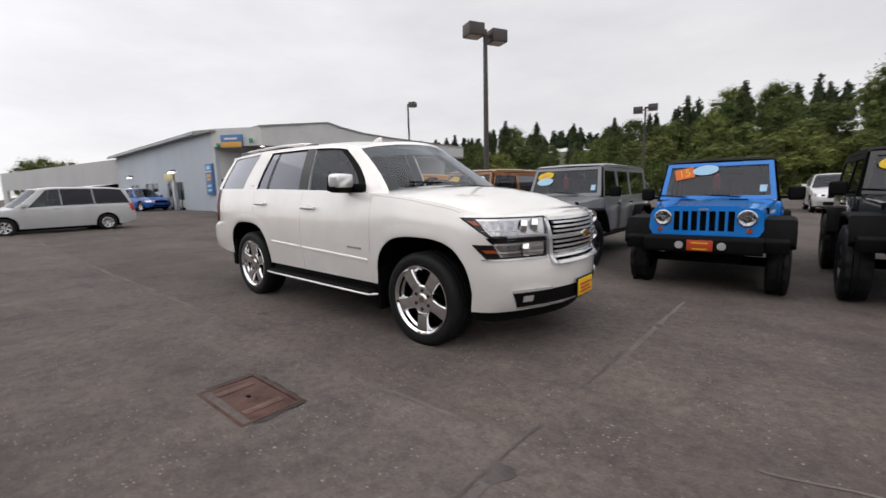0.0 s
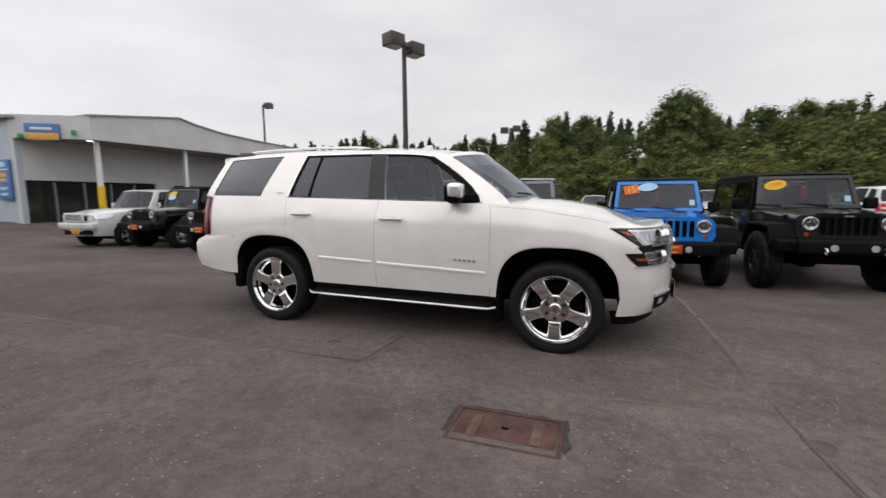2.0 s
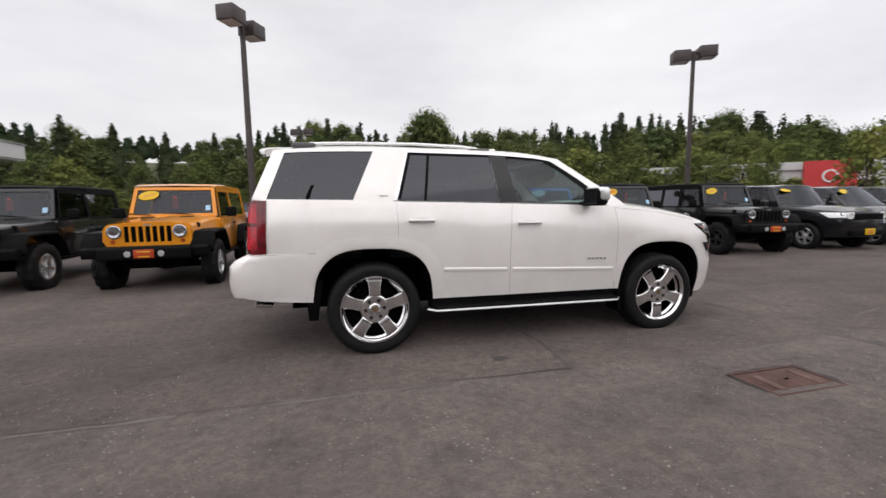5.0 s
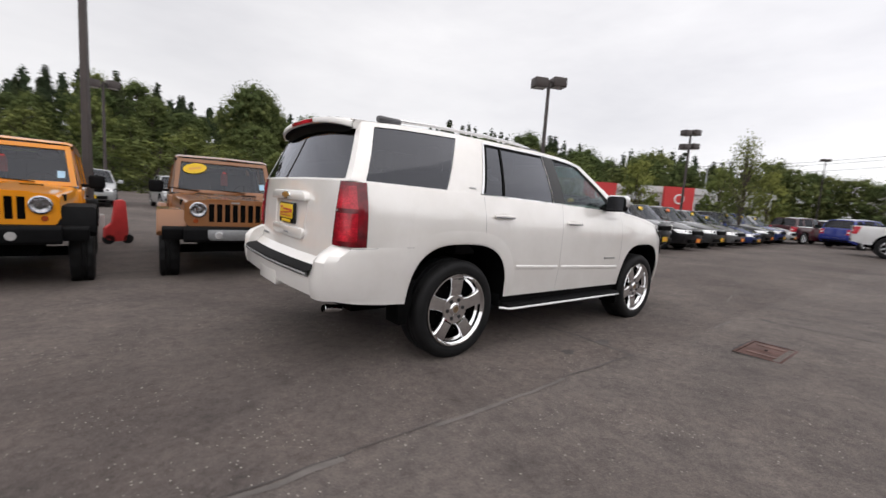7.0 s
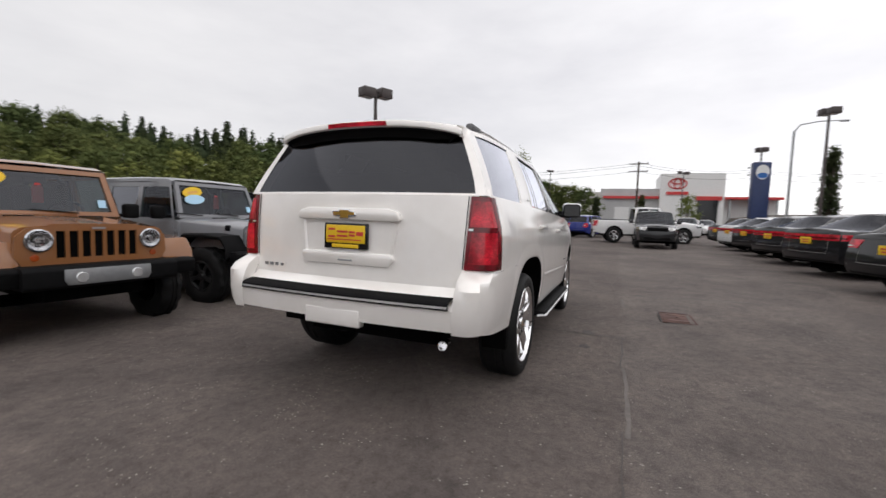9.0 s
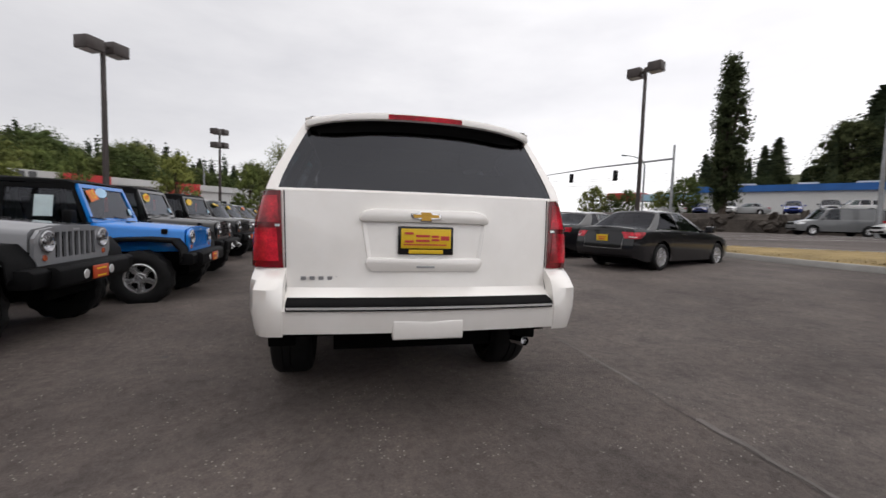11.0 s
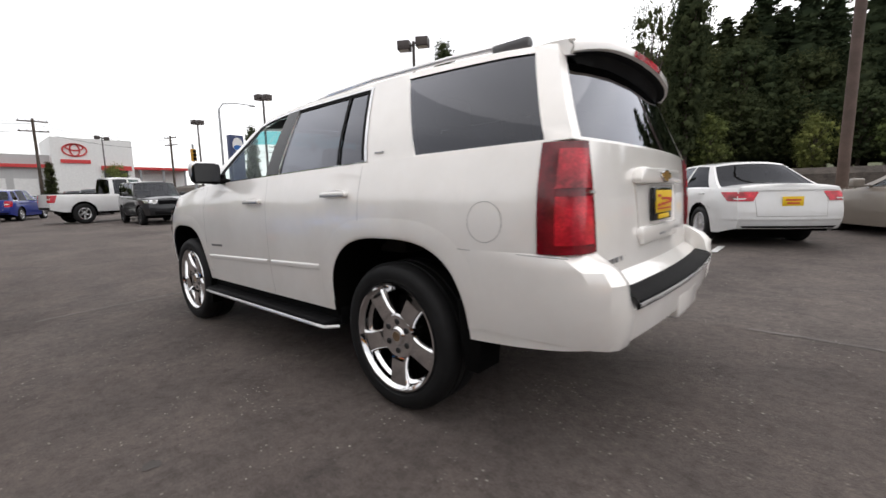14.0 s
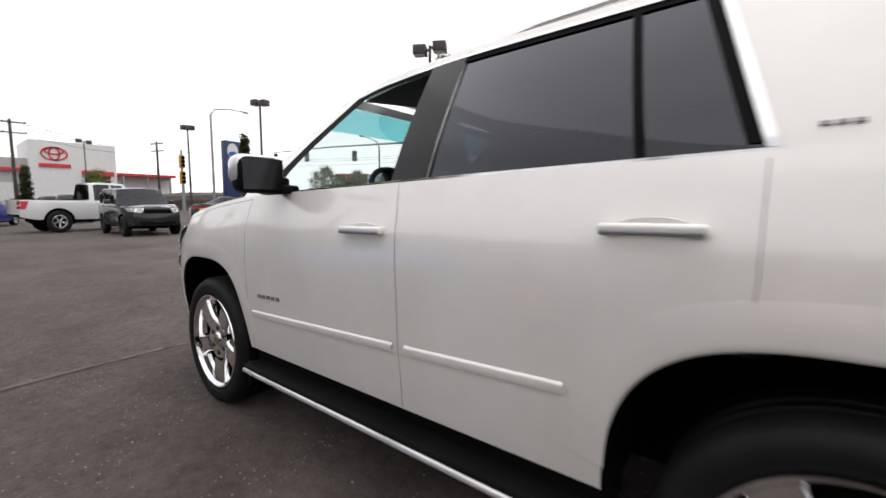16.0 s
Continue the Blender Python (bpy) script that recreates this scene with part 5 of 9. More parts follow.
        # arch lip
        for a in S.axles:
            ab = bmesh.new()
            rows = []
            for k in range(49):
                t = math.pi * (0.035 + 0.93 * k / 48)
                row = []
                for r, o in ((S.arch + 0.10, 0.0006), (S.arch + 0.085, 0.0018), (S.arch + 0.05, 0.0030), (S.arch + 0.012, 0.0034), (S.arch + 0.001, 0.002), (S.arch - 0.004, -0.002)):
                    x, z = S.arch_point(a, t, r)
                    row.append((x, sgn * (S.side(x, max(z, 0.43)) + o), z))
                rows.append(row)
            grid(ab, rows)
            part("arch_lip", ab, M["pearl"], root)
        # mirrors
        mb = bmesh.new()
        box(mb, -0.055, 0.075, -0.10, 0.10, -0.075, 0.075, 0.04, 4)
        mr = part("mirror", mb, M["black_plastic"], root, "black mirror housing with a chrome cap", pose(2.03, sgn * 1.065, 1.372, 0, 0, -sgn * 8) @ Matrix.Diagonal((1.05, 1.02, 1.08, 1)))
        cp = bmesh.new()
        box(cp, -0.040, 0.088, -0.107, 0.107, -0.040, 0.083, 0.035, 4)
        part("mirror_cap", cp, M["trim"], mr, "chrome mirror cap")
        part("mirror_glass", new_box(-0.060, -0.056, -0.085, 0.085, -0.062, 0.062), M["gloss_black"], mr, "mirror glass")
        ar = bmesh.new()
        box(ar, -0.045, 0.05, -0.17 if sgn > 0 else 0.0, 0.0 if sgn > 0 else 0.17, -0.078, -0.040, 0.014)
        part("mirror_arm", ar, M["black_plastic"], mr, "black mirror arm")
        part("mirror_foot", new_box(2.04, 2.22, 0.90, 0.947, 1.285, 1.37, 0.015), M["black_plastic"], root, "black mirror foot", Matrix.Diagonal((1, sgn, 1, 1)))
        # roof rails
        rr = bmesh.new()
        zz = [(-0.60, 1.79), (-0.50, 1.815), (-0.2, 1.832), (0.4, 1.845), (0.85, 1.836), (1.0, 1.818), (1.08, 1.79)]
        tube(rr, [(x, 0.655, z) for x, z in zz], [0.010, 0.016, 0.014, 0.014, 0.014, 0.016, 0.010], 8)
        ra = part("roof_rail", rr, M["trim"], root, "bright roof rail", Matrix.Diagonal((1, sgn, 1, 1)))
        for x in (-0.56, 1.03):
            part("rail_foot", new_box(x - 0.10, x + 0.10, 0.63, 0.685, 1.775, 1.825, 0.02), M["rail_grey"], ra, "grey rail foot")
        # tail lamps wrapping the corner
        tb = bmesh.new()
        wrap(tb, S, "rear", sgn, 0.905, 1.328, (("y", 0.782), ("y", 0.802)), (("x", -0.875), ("x", -0.87)), 0.014, 10, 12, 0.03)
        tl = part("taillight", tb, M["dark_red_lens"], root, "tall dark red tail lamp")
        for z0, z1, mt in ((1.152, 1.300, "red_lens"), (0.940, 1.122, "red_lens")):
            tb = bmesh.new()
            wrap(tb, S, "rear", sgn, z0, z1, (("y", 0.806), ("y", 0.820)), (("x", -0.908), ("x", -0.903)), 0.0175, 4, 8, 0.008)
            part("lamp_segment", tb, M[mt], tl, "bright red lamp segment")
        tb = bmesh.new()
        wrap(tb, S, "rear", sgn, 0.908, 1.325, (("x", -0.912), ("x", -0.907)), (("x", -0.877), ("x", -0.872)), 0.018, 8, 3, 0.01)
        part("lamp_edge", tb, M["dark_red_lens"], tl, "smoked red lamp edge")
        tb = bmesh.new()
        wrap(tb, S, "rear", sgn, 1.130, 1.143, (("y", 0.800), ("y", 0.800)), (("y", 0.828), ("y", 0.828)), 0.0225, 2, 4, 0.006)
        part("reverse_lamp", tb, M["polished"], tl, "white reversing lamp")
        # headlamps
        hb = bmesh.new()
        wrap(hb, S, "front", sgn, 0.955, 1.105, (("y", 0.47), ("y", 0.44)), (("x", 3.55), ("x", 3.315)), 0.010, 8, 14, 0.02)
        hl = part("headlight", hb, M["gloss_black"], root, "clear headlamp with amber corner")
        hb = bmesh.new()
        wrap(hb, S, "front", sgn, 0.795, 0.905, (("y", 0.455), ("y", 0.465)), (("x", 3.54), ("x", 3.44)), 0.014, 6, 12, 0.02)
        wrap(hb, S, "front", sgn, 0.905, 0.955, (("y", 0.465), ("y", 0.47)), (("x", 3.57), ("x", 3.53)), 0.012, 2, 12, 0.02)
        part("lower_lamp", hb, M["gloss_black"], hl, "lower lamp in black")
        for z0, z1, a, b in ((0.972, 1.092, (("y", 0.495), ("y", 0.475)), (("x", 3.55), ("x", 3.43))), (0.815, 0.915, (("y", 0.495), ("y", 0.495)), (("x", 3.60), ("x", 3.56)))):
            hb = bmesh.new()
            wrap(hb, S, "front", sgn, z0, z1, a, b, 0.018, 4, 10, 0.006)
            part("lamp_reflector", hb, M["polished"], hl, "bright lamp reflector")
            hb = bmesh.new()
            wrap(hb, S, "front", sgn, z0 + 0.004, z1 - 0.012, (("y", 0.685), ("y", 0.665)), tuple((e, v + 0.012) for e, v in b), 0.022, 3, 8, 0.004)
            part("lamp_chamber", hb, M["lamp_silver"], hl, "silvery outer lamp chamber")
            hb = bmesh.new()
            wrap(hb, S, "front", sgn, z0 + 0.03, z0 + 0.036, (("y", 0.50), ("y", 0.50)), tuple((e, v + 0.02) for e, v in b), 0.025, 1, 12, 0.003)
            part("lamp_rib", hb, M["trim"], hl, "bright rib in the lamp")
            pts = contour(S, "front", (z0 + z1) / 2, sgn)
            p, d = walk_to(pts, (spot(pts, ("y", 0.65))))
            bb = bmesh.new()
            bb2 = bmesh.new()
            for bmx in (bb, bb2):
                lathe(bmx, [(0, 0.014), (0.030, 0.012), (0.040, 0.006), (0.044, 0.018), (0.053, 0.022), (0.056, -0.02)], "X", 20)
            part("lamp_bulb", bb, M["chrome"], hl, "round bright projector", pose(p.x + 0.016, p.y, p.z, 0, 0, -sgn * 25))
            if z0 > 0.9:
                p, d = walk_to(pts, spot(pts, ("y", 0.56)))
                part("lamp_bulb", bb2, M["chrome"], hl, "round bright projector", pose(p.x + 0.016, p.y, p.z + 0.004, 0, 0, -sgn * 20))
            else:
                hb = bmesh.new()
                wrap(hb, S, "front", sgn, 0.842, 0.886, (("y", 0.50), ("y", 0.50)), (("y", 0.60), ("y", 0.63)), 0.024, 3, 6, 0.006)
                part("lamp_blade", hb, M["chrome"], hl, "bright chrome blade in the lower lamp")
        for z0, z1, a, b in ((1.048, 1.078, (("x", 3.475), ("x", 3.425)), (("x", 3.435), ("x", 3.37))), (0.845, 0.868, (("x", 3.585), ("x", 3.57)), (("x", 3.525), ("x", 3.50)))):
            hb = bmesh.new()
            wrap(hb, S, "front", sgn, z0, z1, a, b, 0.020, 3, 6, 0.006)
            part("corner_lamp", hb, M["amber"], hl, "amber corner lamp")
        for z0, z1, a, b in ((1.104, 1.111, ("y", 0.40), ("x", 3.315)), (0.955, 0.970, ("y", 0.47), ("y", 0.78)), (0.788, 0.800, ("y", 0.45), ("x", 3.50))):
            hb = bmesh.new()
            wrap(hb, S, "front", sgn, z0, z1, (a, a), (b, b), 0.019, 1, 14, 0.010)
            part("lamp_trim", hb, M["trim"], hl, "chrome lamp trim")
        hb = bmesh.new()
        wrap(hb, S, "front", sgn, 0.80, 1.10, (("y", 0.47), ("y", 0.46)), (("y", 0.79), ("y", 0.80)), 0.030, 4, 10, 0.0)
        part("lamp_cover", hb, M["lens"], hl, "clear lamp cover")
        # fog lamp, lower trim
        hb = bmesh.new()
        wrap(hb, S, "front", sgn, 0.420, 0.540, (("y", 0.0), ("y", 0.0)), (("y", 0.71), ("y", 0.765)), 0.007, 3, 14, 0.0)
        fg = part("lower_intake", hb, M["black_plastic"], root, "black lower intake")
        hb = bmesh.new()
        wrap(hb, S, "front", sgn, 0.540, 0.558, (("y", 0.44), ("y", 0.44)), (("y", 0.765), ("y", 0.765)), 0.018, 2, 8, 0.014)
        wrap(hb, S, "front", sgn, 0.404, 0.420, (("y", 0.10), ("y", 0.10)), (("y", 0.70), ("y", 0.70)), 0.016, 2, 12, 0.012)
        part("intake_trim", hb, M["trim"], fg, "chrome intake trim")
        hb = bmesh.new()
        wrap(hb, S, "front", sgn, 0.460, 0.508, (("y", 0.60), ("y", 0.60)), (("y", 0.675), ("y", 0.68)), 0.011, 2, 5, 0.006)
        part("fog_lamp", hb, M["trim"], fg, "small bright fog lamp")
        hb = bmesh.new()
        wrap(hb, S, "front", sgn, 0.29, 0.41, (("y", 0.0), ("y", 0.0)), (("x", 3.42), ("x", 3.40)), -0.05, 3, 14, 0.05)
        part("air_dam", hb, M["black_plastic"], root, "black lower air dam")
        # tailgate seam
        gb = bmesh.new()
        wrap(gb, S, "rear", sgn, 0.745, 1.33, (("y", 0.764), ("y", 0.784)), (("y", 0.770), ("y", 0.790)), 0.002, 6, 1)
        part("tailgate_gap", gb, M["gloss_black"], root, "dark gap at the tailgate")
        # bumper corner: flat facets below a sloping ledge that dies away towards the wheel
        bb = bmesh.new()
        rows = []
        for z, o in ((0.905, 0.002), (0.893, 0.006), (0.872, 0.010), (0.845, 0.012), (0.80, 0.012), (0.74, 0.012), (0.68, 0.012), (0.60, 0.008), (0.55, 0.003)):
            own = contour(S, "rear", z, sgn)
            low = contour(S, "rear", min(z, 0.68), sgn)
            out = min(1.0, max(0.0, (0.900 - z) / 0.075))
            row = [walk_to(own, spot(own, ("y", 0.768)))[0]]
            for e, e0, f, g in ((("y", 0.772), ("y", 0.772), 0.3, 0.75), (("y", 0.80), ("y", 0.79), 0.6, 0.88), (("y", 0.85), ("y", 0.82), 0.9, 0.95), (("y", 0.885), ("y", 0.85), 1.0, 0.97), (("y", 0.908), ("y", 0.868), 1.05, 1.0), (("x", -1.045), ("x", -0.93), 1.0, 1.0), (("x", -0.93), ("x", -0.89), 1.0, 1.0),
                                (("x", -0.86), ("x", -0.86), 0.9, 0.0), (("x", -0.74), ("x", -0.74), 0.5, 0.0), (("x", -0.62), ("x", -0.62), 0.15, 0.0), (("x", -0.535), ("x", -0.535), 0.0, 0.0)):
                p, d = walk_to(low, spot(low, e))
                q, c = walk_to(own, spot(own, e0))
                p = q.lerp(p, out * g)
                row.append(Vector((p.x, p.y, z)) + Vector((-d.y, d.x, 0)) * sgn * (0.0015 + o * f))
            rows.append(row)
        grid(bb, rows)
        part("bumper_corner", bb, M["pearl"], root, angle=24)
    # tailgate bar, recess, plate
    def tail_x(y, z):
        pts = contour(S, "rear", z, 1)
        return walk_to(pts, spot(pts, ("y", abs(y))))[0].x
    x = tail_x(0, 1.2)
    gb = bmesh.new()
    prism(gb, [(-0.385, 1.185), (-0.36, 1.228), (-0.30, 1.245), (0.30, 1.245), (0.36, 1.228), (0.385, 1.185), (0.37, 1.168), (-0.37, 1.168)], x - 0.032, x + 0.03, 0.012, axis="X")
    part("tailgate_bar", gb, M["pearl"], root)
    gb = bmesh.new()
    prism(gb, [(-0.345, 0.93), (-0.335, 0.965), (0.335, 0.965), (0.345, 0.93), (0.31, 0.885), (-0.31, 0.885)], tail_x(0, 0.92) - 0.018, tail_x(0, 0.92) + 0.03, 0.01, axis="X")
    part("tailgate_lip", gb, M["pearl"], root)
    for sgn in (1, -1):
        gb = bmesh.new()
        rows = [[(tail_x(y, z) + 0.001, y, z), (tail_x(y, z) - 0.007, y - sgn * 0.004, z), (tail_x(y, z) - 0.008, y - sgn * 0.010, z), (tail_x(y, z) + 0.001, y - sgn * 0.03, z)] for y, z in [(sgn * (0.335 + 0.035 * j / 6), 0.95 + 0.23 * j / 6) for j in range(7)]]
        grid(gb, rows)
        part("recess_edge", gb, M["pearl"], root)
    part("tailgate_pull", new_box(tail_x(0, 0.9) - 0.021, tail_x(0, 0.9) + 0.02, -0.055, 0.055, 0.907, 0.922, 0.006), M["steel"], root, "grey tailgate latch")
    xp = tail_x(0, 1.07) - 0.012
    pb = new_box(xp - 0.012, xp + 0.012, -0.162, 0.162, 0.985, 1.148, 0.006)
    pl = part("rear_plate", pb, M["gloss_black"], root, "yellow dealer plate in a black frame")
    part("plate_face", new_box(xp - 0.016, xp, -0.146, 0.146, 1.022, 1.135, 0.003), M["yellow"], pl, "yellow plate face")
    part("plate_foot", new_box(xp - 0.016, xp, -0.10, 0.10, 0.992, 1.015, 0.002), M["yellow"], pl, "yellow strip")
    for y0, y1, z0, z1 in ((0.075, 0.125, 1.055, 1.115), (-0.02, 0.06, 1.06, 1.10), (-0.075, -0.03, 1.065, 1.098), (-0.135, -0.085, 1.07, 1.095)):
        for za in (z0, z1 - 0.013):
            part("plate_bar", new_box(xp - 0.0185, xp - 0.012, y0, y1, za, za + 0.013), M["red"], pl, "red bar in place of lettering")
    part("plate_bar", new_box(xp - 0.0185, xp - 0.012, -0.12, 0.13, 1.04, 1.047), M["red"], pl, "red bar in place of lettering")
    # gold badge as a plain cross shape
    def emblem(xe, z, face):
        eb = bmesh.new()
        prism(eb, [(-0.085, -0.012), (-0.03, -0.012), (-0.03, -0.03), (0.04, -0.03), (0.036, -0.012), (0.085, -0.012), (0.095, 0.016), (0.04, 0.016), (0.043, 0.03), (-0.03, 0.03), (-0.033, 0.016), (-0.078, 0.016)], xe - 0.008, xe + 0.008, 0.002, axis="X")
        o = part("emblem", eb, M["chrome"], root, "plain gold and chrome emblem", Matrix.Translation((0, 0, z)))
        eb = bmesh.new()
        prism(eb, [(-0.072, -0.007), (-0.024, -0.007), (-0.024, -0.023), (0.032, -0.023), (0.03, -0.007), (0.075, -0.007), (0.082, 0.011), (0.034, 0.011), (0.036, 0.024), (-0.024, 0.024), (-0.026, 0.011), (-0.068, 0.011)], xe - 0.011 if face < 0 else xe, xe if face < 0 else xe + 0.011, 0, axis="X")
        part("emblem_face", eb, M["gold"], o, "gold emblem face")
    emblem(x - 0.035, 1.205, -1)
    letter_bars(root, "tailgate_badge", 5, 0.030, 0.028, 0.017, pose(tail_x(0.58, 0.86) - 0.006, 0.585, 0.848, 0, 0, 90))
    # rear bumper pad, hitch cover, exhaust
    bb = bmesh.new()
    rows = []
    for j in range(31):
        k = -1 + 2 * j / 30
        y = 0.755 * k
        xo = tail_x(y, 0.70)
        rows.append([(tail_x(y, z) - o, y, z + dz) for z, o, dz in ((0.782, 0.002, 0), (0.766, 0.006, 0.004), (0.748, 0.006, 0.006), (0.728, 0.008, 0.008))] + [(xo - 0.010, y, 0.722), (xo - 0.012, y, 0.690), (xo + 0.02, y, 0.687)])
    grid(bb, rows)
    pad = part("bumper_step", bb, M["black_plastic"], root, "black bumper step pad")
    bb = bmesh.new()
    grid(bb, [[(tail_x(0.75 * (-1 + j / 15), 0.70) - o, 0.75 * (-1 + j / 15), z) for z, o in ((0.699, 0.010), (0.700, 0.018), (0.711, 0.018), (0.712, 0.010))] for j in range(31)])
    part("chrome_strip", bb, M["trim"], pad, "chrome strip along the step")
    part("hitch_cover", new_box(tail_x(0, 0.58) - 0.005, tail_x(0, 0.58) + 0.06, -0.20, 0.20, 0.525, 0.635, 0.012, 3), M["pearl"], root)
    eb = bmesh.new()
    lathe(eb, [(0.027, 0.12), (0.030, -0.02), (0.027, -0.022), (0.024, 0.0), (0.022, 0.08), (0, 0.08)], "X", 18)
    part("exhaust_tip", eb, M["chrome"], root, "chrome exhaust tip", pose(-0.975, -0.66, 0.436, 0, 8, 10))
    # tailgate spoiler with its lamp
    def blade(k):
        """Height of the roof skin, rear edge and lowering of the blade across the car."""
        a = abs(k)
        return S.roof(-0.8) + 0.012 + 0.060 * (1 - a ** 2.6), -0.965 + 0.045 * a * a + 0.05 * a ** 8
    sb = bmesh.new()
    rows, under = [], []
    for j in range(41):
        k = -1 + 2 * j / 40
        y = k * 0.686
        top, back = blade(k)
        rows.append([(-0.66, y, top + 0.004), (-0.78, y, top + 0.001), (-0.86, y, top - 0.004), (back + 0.03, y, top - 0.012), (back + 0.006, y, top - 0.020), (back, y, top - 0.032), (back + 0.004, y, top - 0.056), (back + 0.02, y, top - 0.062)])
        deep = 0.140 * (1 - abs(k) ** 6)
        under.append([(back + 0.018, y * 0.985, top - 0.061), (back + 0.06, y * 0.98, top - 0.066), (-0.865 + 0.02 * abs(k), y * 0.95, top - 0.070 - deep * 0.5), (-0.893 + 0.045 * k * k, y * 0.93, top - 0.070 - deep)])
    grid(sb, rows)
    sp = part("roof_spoiler", sb, M["pearl"], root)
    for sgn in (1, -1):
        top, back = blade(1.0)
        cb = prism(bmesh.new(), [(-0.62, top + 0.002), (-0.78, top + 0.001), (-0.86, top - 0.004), (back + 0.03, top - 0.012), (back, top - 0.034), (back + 0.02, top - 0.062), (-0.87, top - 0.070), (-0.80, top - 0.06), (-0.70, top - 0.04)], 0.668, 0.690, 0.003)
        part("spoiler_cheek", cb, M["pearl"], sp, m=Matrix.Diagonal((1, sgn, 1, 1)))
    sb = bmesh.new()
    grid(sb, under)
    part("spoiler_underside", sb, M["black_plastic"], sp, "black spoiler underside")
    sb = bmesh.new()
    grid(sb, [[(blade(k / 0.69)[1] - 0.003 + (0.004 if o > 0.05 else 0.0), k, blade(k / 0.69)[0] - o) for o in (0.028, 0.056)] for k in [-0.22 + 0.44 * j / 10 for j in range(11)]])
    part("brake_lamp", sb, M["red_lens"], sp, "red high brake lamp")
    # grille
    zs = [0.785, 0.823, 0.861, 0.899, 0.982, 1.016, 1.050]
    gb = bmesh.new()
    for sgn in (1, -1):
        wrap(gb, S, "front", sgn, 0.745, 1.075, (("y", 0.0), ("y", 0.0)), (("y", 0.38), ("y", 0.44)), 0.004, 6, 8)
    gr = part("grille", gb, M["liner"], root, "black grille with chrome bars")
    for z in zs:
        gb = bmesh.new()
        for sgn in (1, -1):
            wrap(gb, S, "front", sgn, z - 0.008, z + 0.008, (("y", 0.0), ("y", 0.0)), (("y", 0.385), ("y", 0.395)), 0.030, 2, 10, 0.02)
        part("grille_bar", gb, M["trim"], gr, "chrome grille bar")
    gb = bmesh.new()
    for sgn in (1, -1):
        wrap(gb, S, "front", sgn, 0.735, 1.085, (("y", 0.390), ("y", 0.435)), (("y", 0.425), ("y", 0.465)), 0.022, 6, 2, 0.03)
        wrap(gb, S, "front", sgn, 1.070, 1.094, (("y", 0.0), ("y", 0.0)), (("y", 0.44), ("y", 0.44)), 0.030, 2, 8, 0.03)
        wrap(gb, S, "front", sgn, 0.732, 0.754, (("y", 0.0), ("y", 0.0)), (("y", 0.38), ("y", 0.38)), 0.030, 2, 8, 0.03)
        wrap(gb, S, "front", sgn, 0.926, 0.956, (("y", 0.0), ("y", 0.0)), (("y", 0.46), ("y", 0.46)), 0.034, 2, 8, 0.03)
    part("grille_surround", gb, M["trim"], gr, "chrome grille surround")
    xf = contour(S, "front", 0.96, 1)[0].x
    emblem(xf + 0.045, 0.942, 1)
    xq = contour(S, "front", 0.50, 1)[0].x
    pf = part("front_plate", new_box(xq + 0.008, xq + 0.022, -0.16, 0.16, 0.415, 0.580, 0.004), M["gloss_black"], root, "yellow dealer plate on the bumper")
    part("plate_face", new_box(xq + 0.018, xq + 0.026, -0.148, 0.148, 0.427, 0.568, 0.003), M["yellow"], pf, "yellow plate face")
    for y0, y1, z0 in ((-0.12, 0.12, 0.52), (-0.10, 0.08, 0.49), (-0.12, 0.11, 0.46)):
        part("plate_bar", new_box(xq + 0.02, xq + 0.029, y0, y1, z0 - 0.007, z0 + 0.007), M["red"], pf, "red bar in place of lettering")
    # wipers, fin, fuel door
    for sgn in (1, -1):
        wb = bmesh.new()
        tube(wb, [(2.60, sgn * 0.15 + 0.1, 1.355), (2.58, sgn * 0.15 - 0.25, 1.375), (2.52, sgn * 0.15 - 0.5, 1.38)], 0.009, 6)
        part("wiper", wb, M["black_plastic"], root, "black wiper")
    wb = bmesh.new()
    grid(wb, [[(2.49 + 0.22 * (1 - k * k) + dx, k * 0.84, S.belt(2.42) + 0.005 + (0.055 if dx < 0.1 else 0.05) * (1 - k * k)) for dx in (-0.03, 0.05, 0.10)] for k in [-1 + j / 8 for j in range(17)]])
    part("cowl", wb, M["black_plastic"], root, "black cowl panel")
    fb = bmesh.new()
    prism(fb, [(-0.10, 0.0), (0.09, 0.0), (-0.02, 0.055), (-0.09, 0.06)], -0.016, 0.016, 0.008)
    part("roof_fin", fb, M["pearl"], root, m=pose(1.35, 0, S.roof(1.35) + 0.066, 0, 2, 180))
    fb = bmesh.new()
    rows = []
    for j in range(33):
        a = 2 * math.pi * j / 32
        rows.append([(-0.61 + r * math.cos(a), S.side(-0.61 + r * math.cos(a), 1.025 + r * math.sin(a)) + 0.0015, 1.025 + r * math.sin(a)) for r in (0.084, 0.0865)])
    grid(fb, rows)
    part("fuel_door", fb, M["gap_light"], root, "round seam of the fuel door")
    for x in (0.0, 2.905):
        for sgn in (1, -1):
            add_wheel(root, x, sgn * 0.965, 0.40, 0.294, 0.285, "five", "chrome_rim", spin=36 if x == 0 and sgn < 0 else 0)
    return root


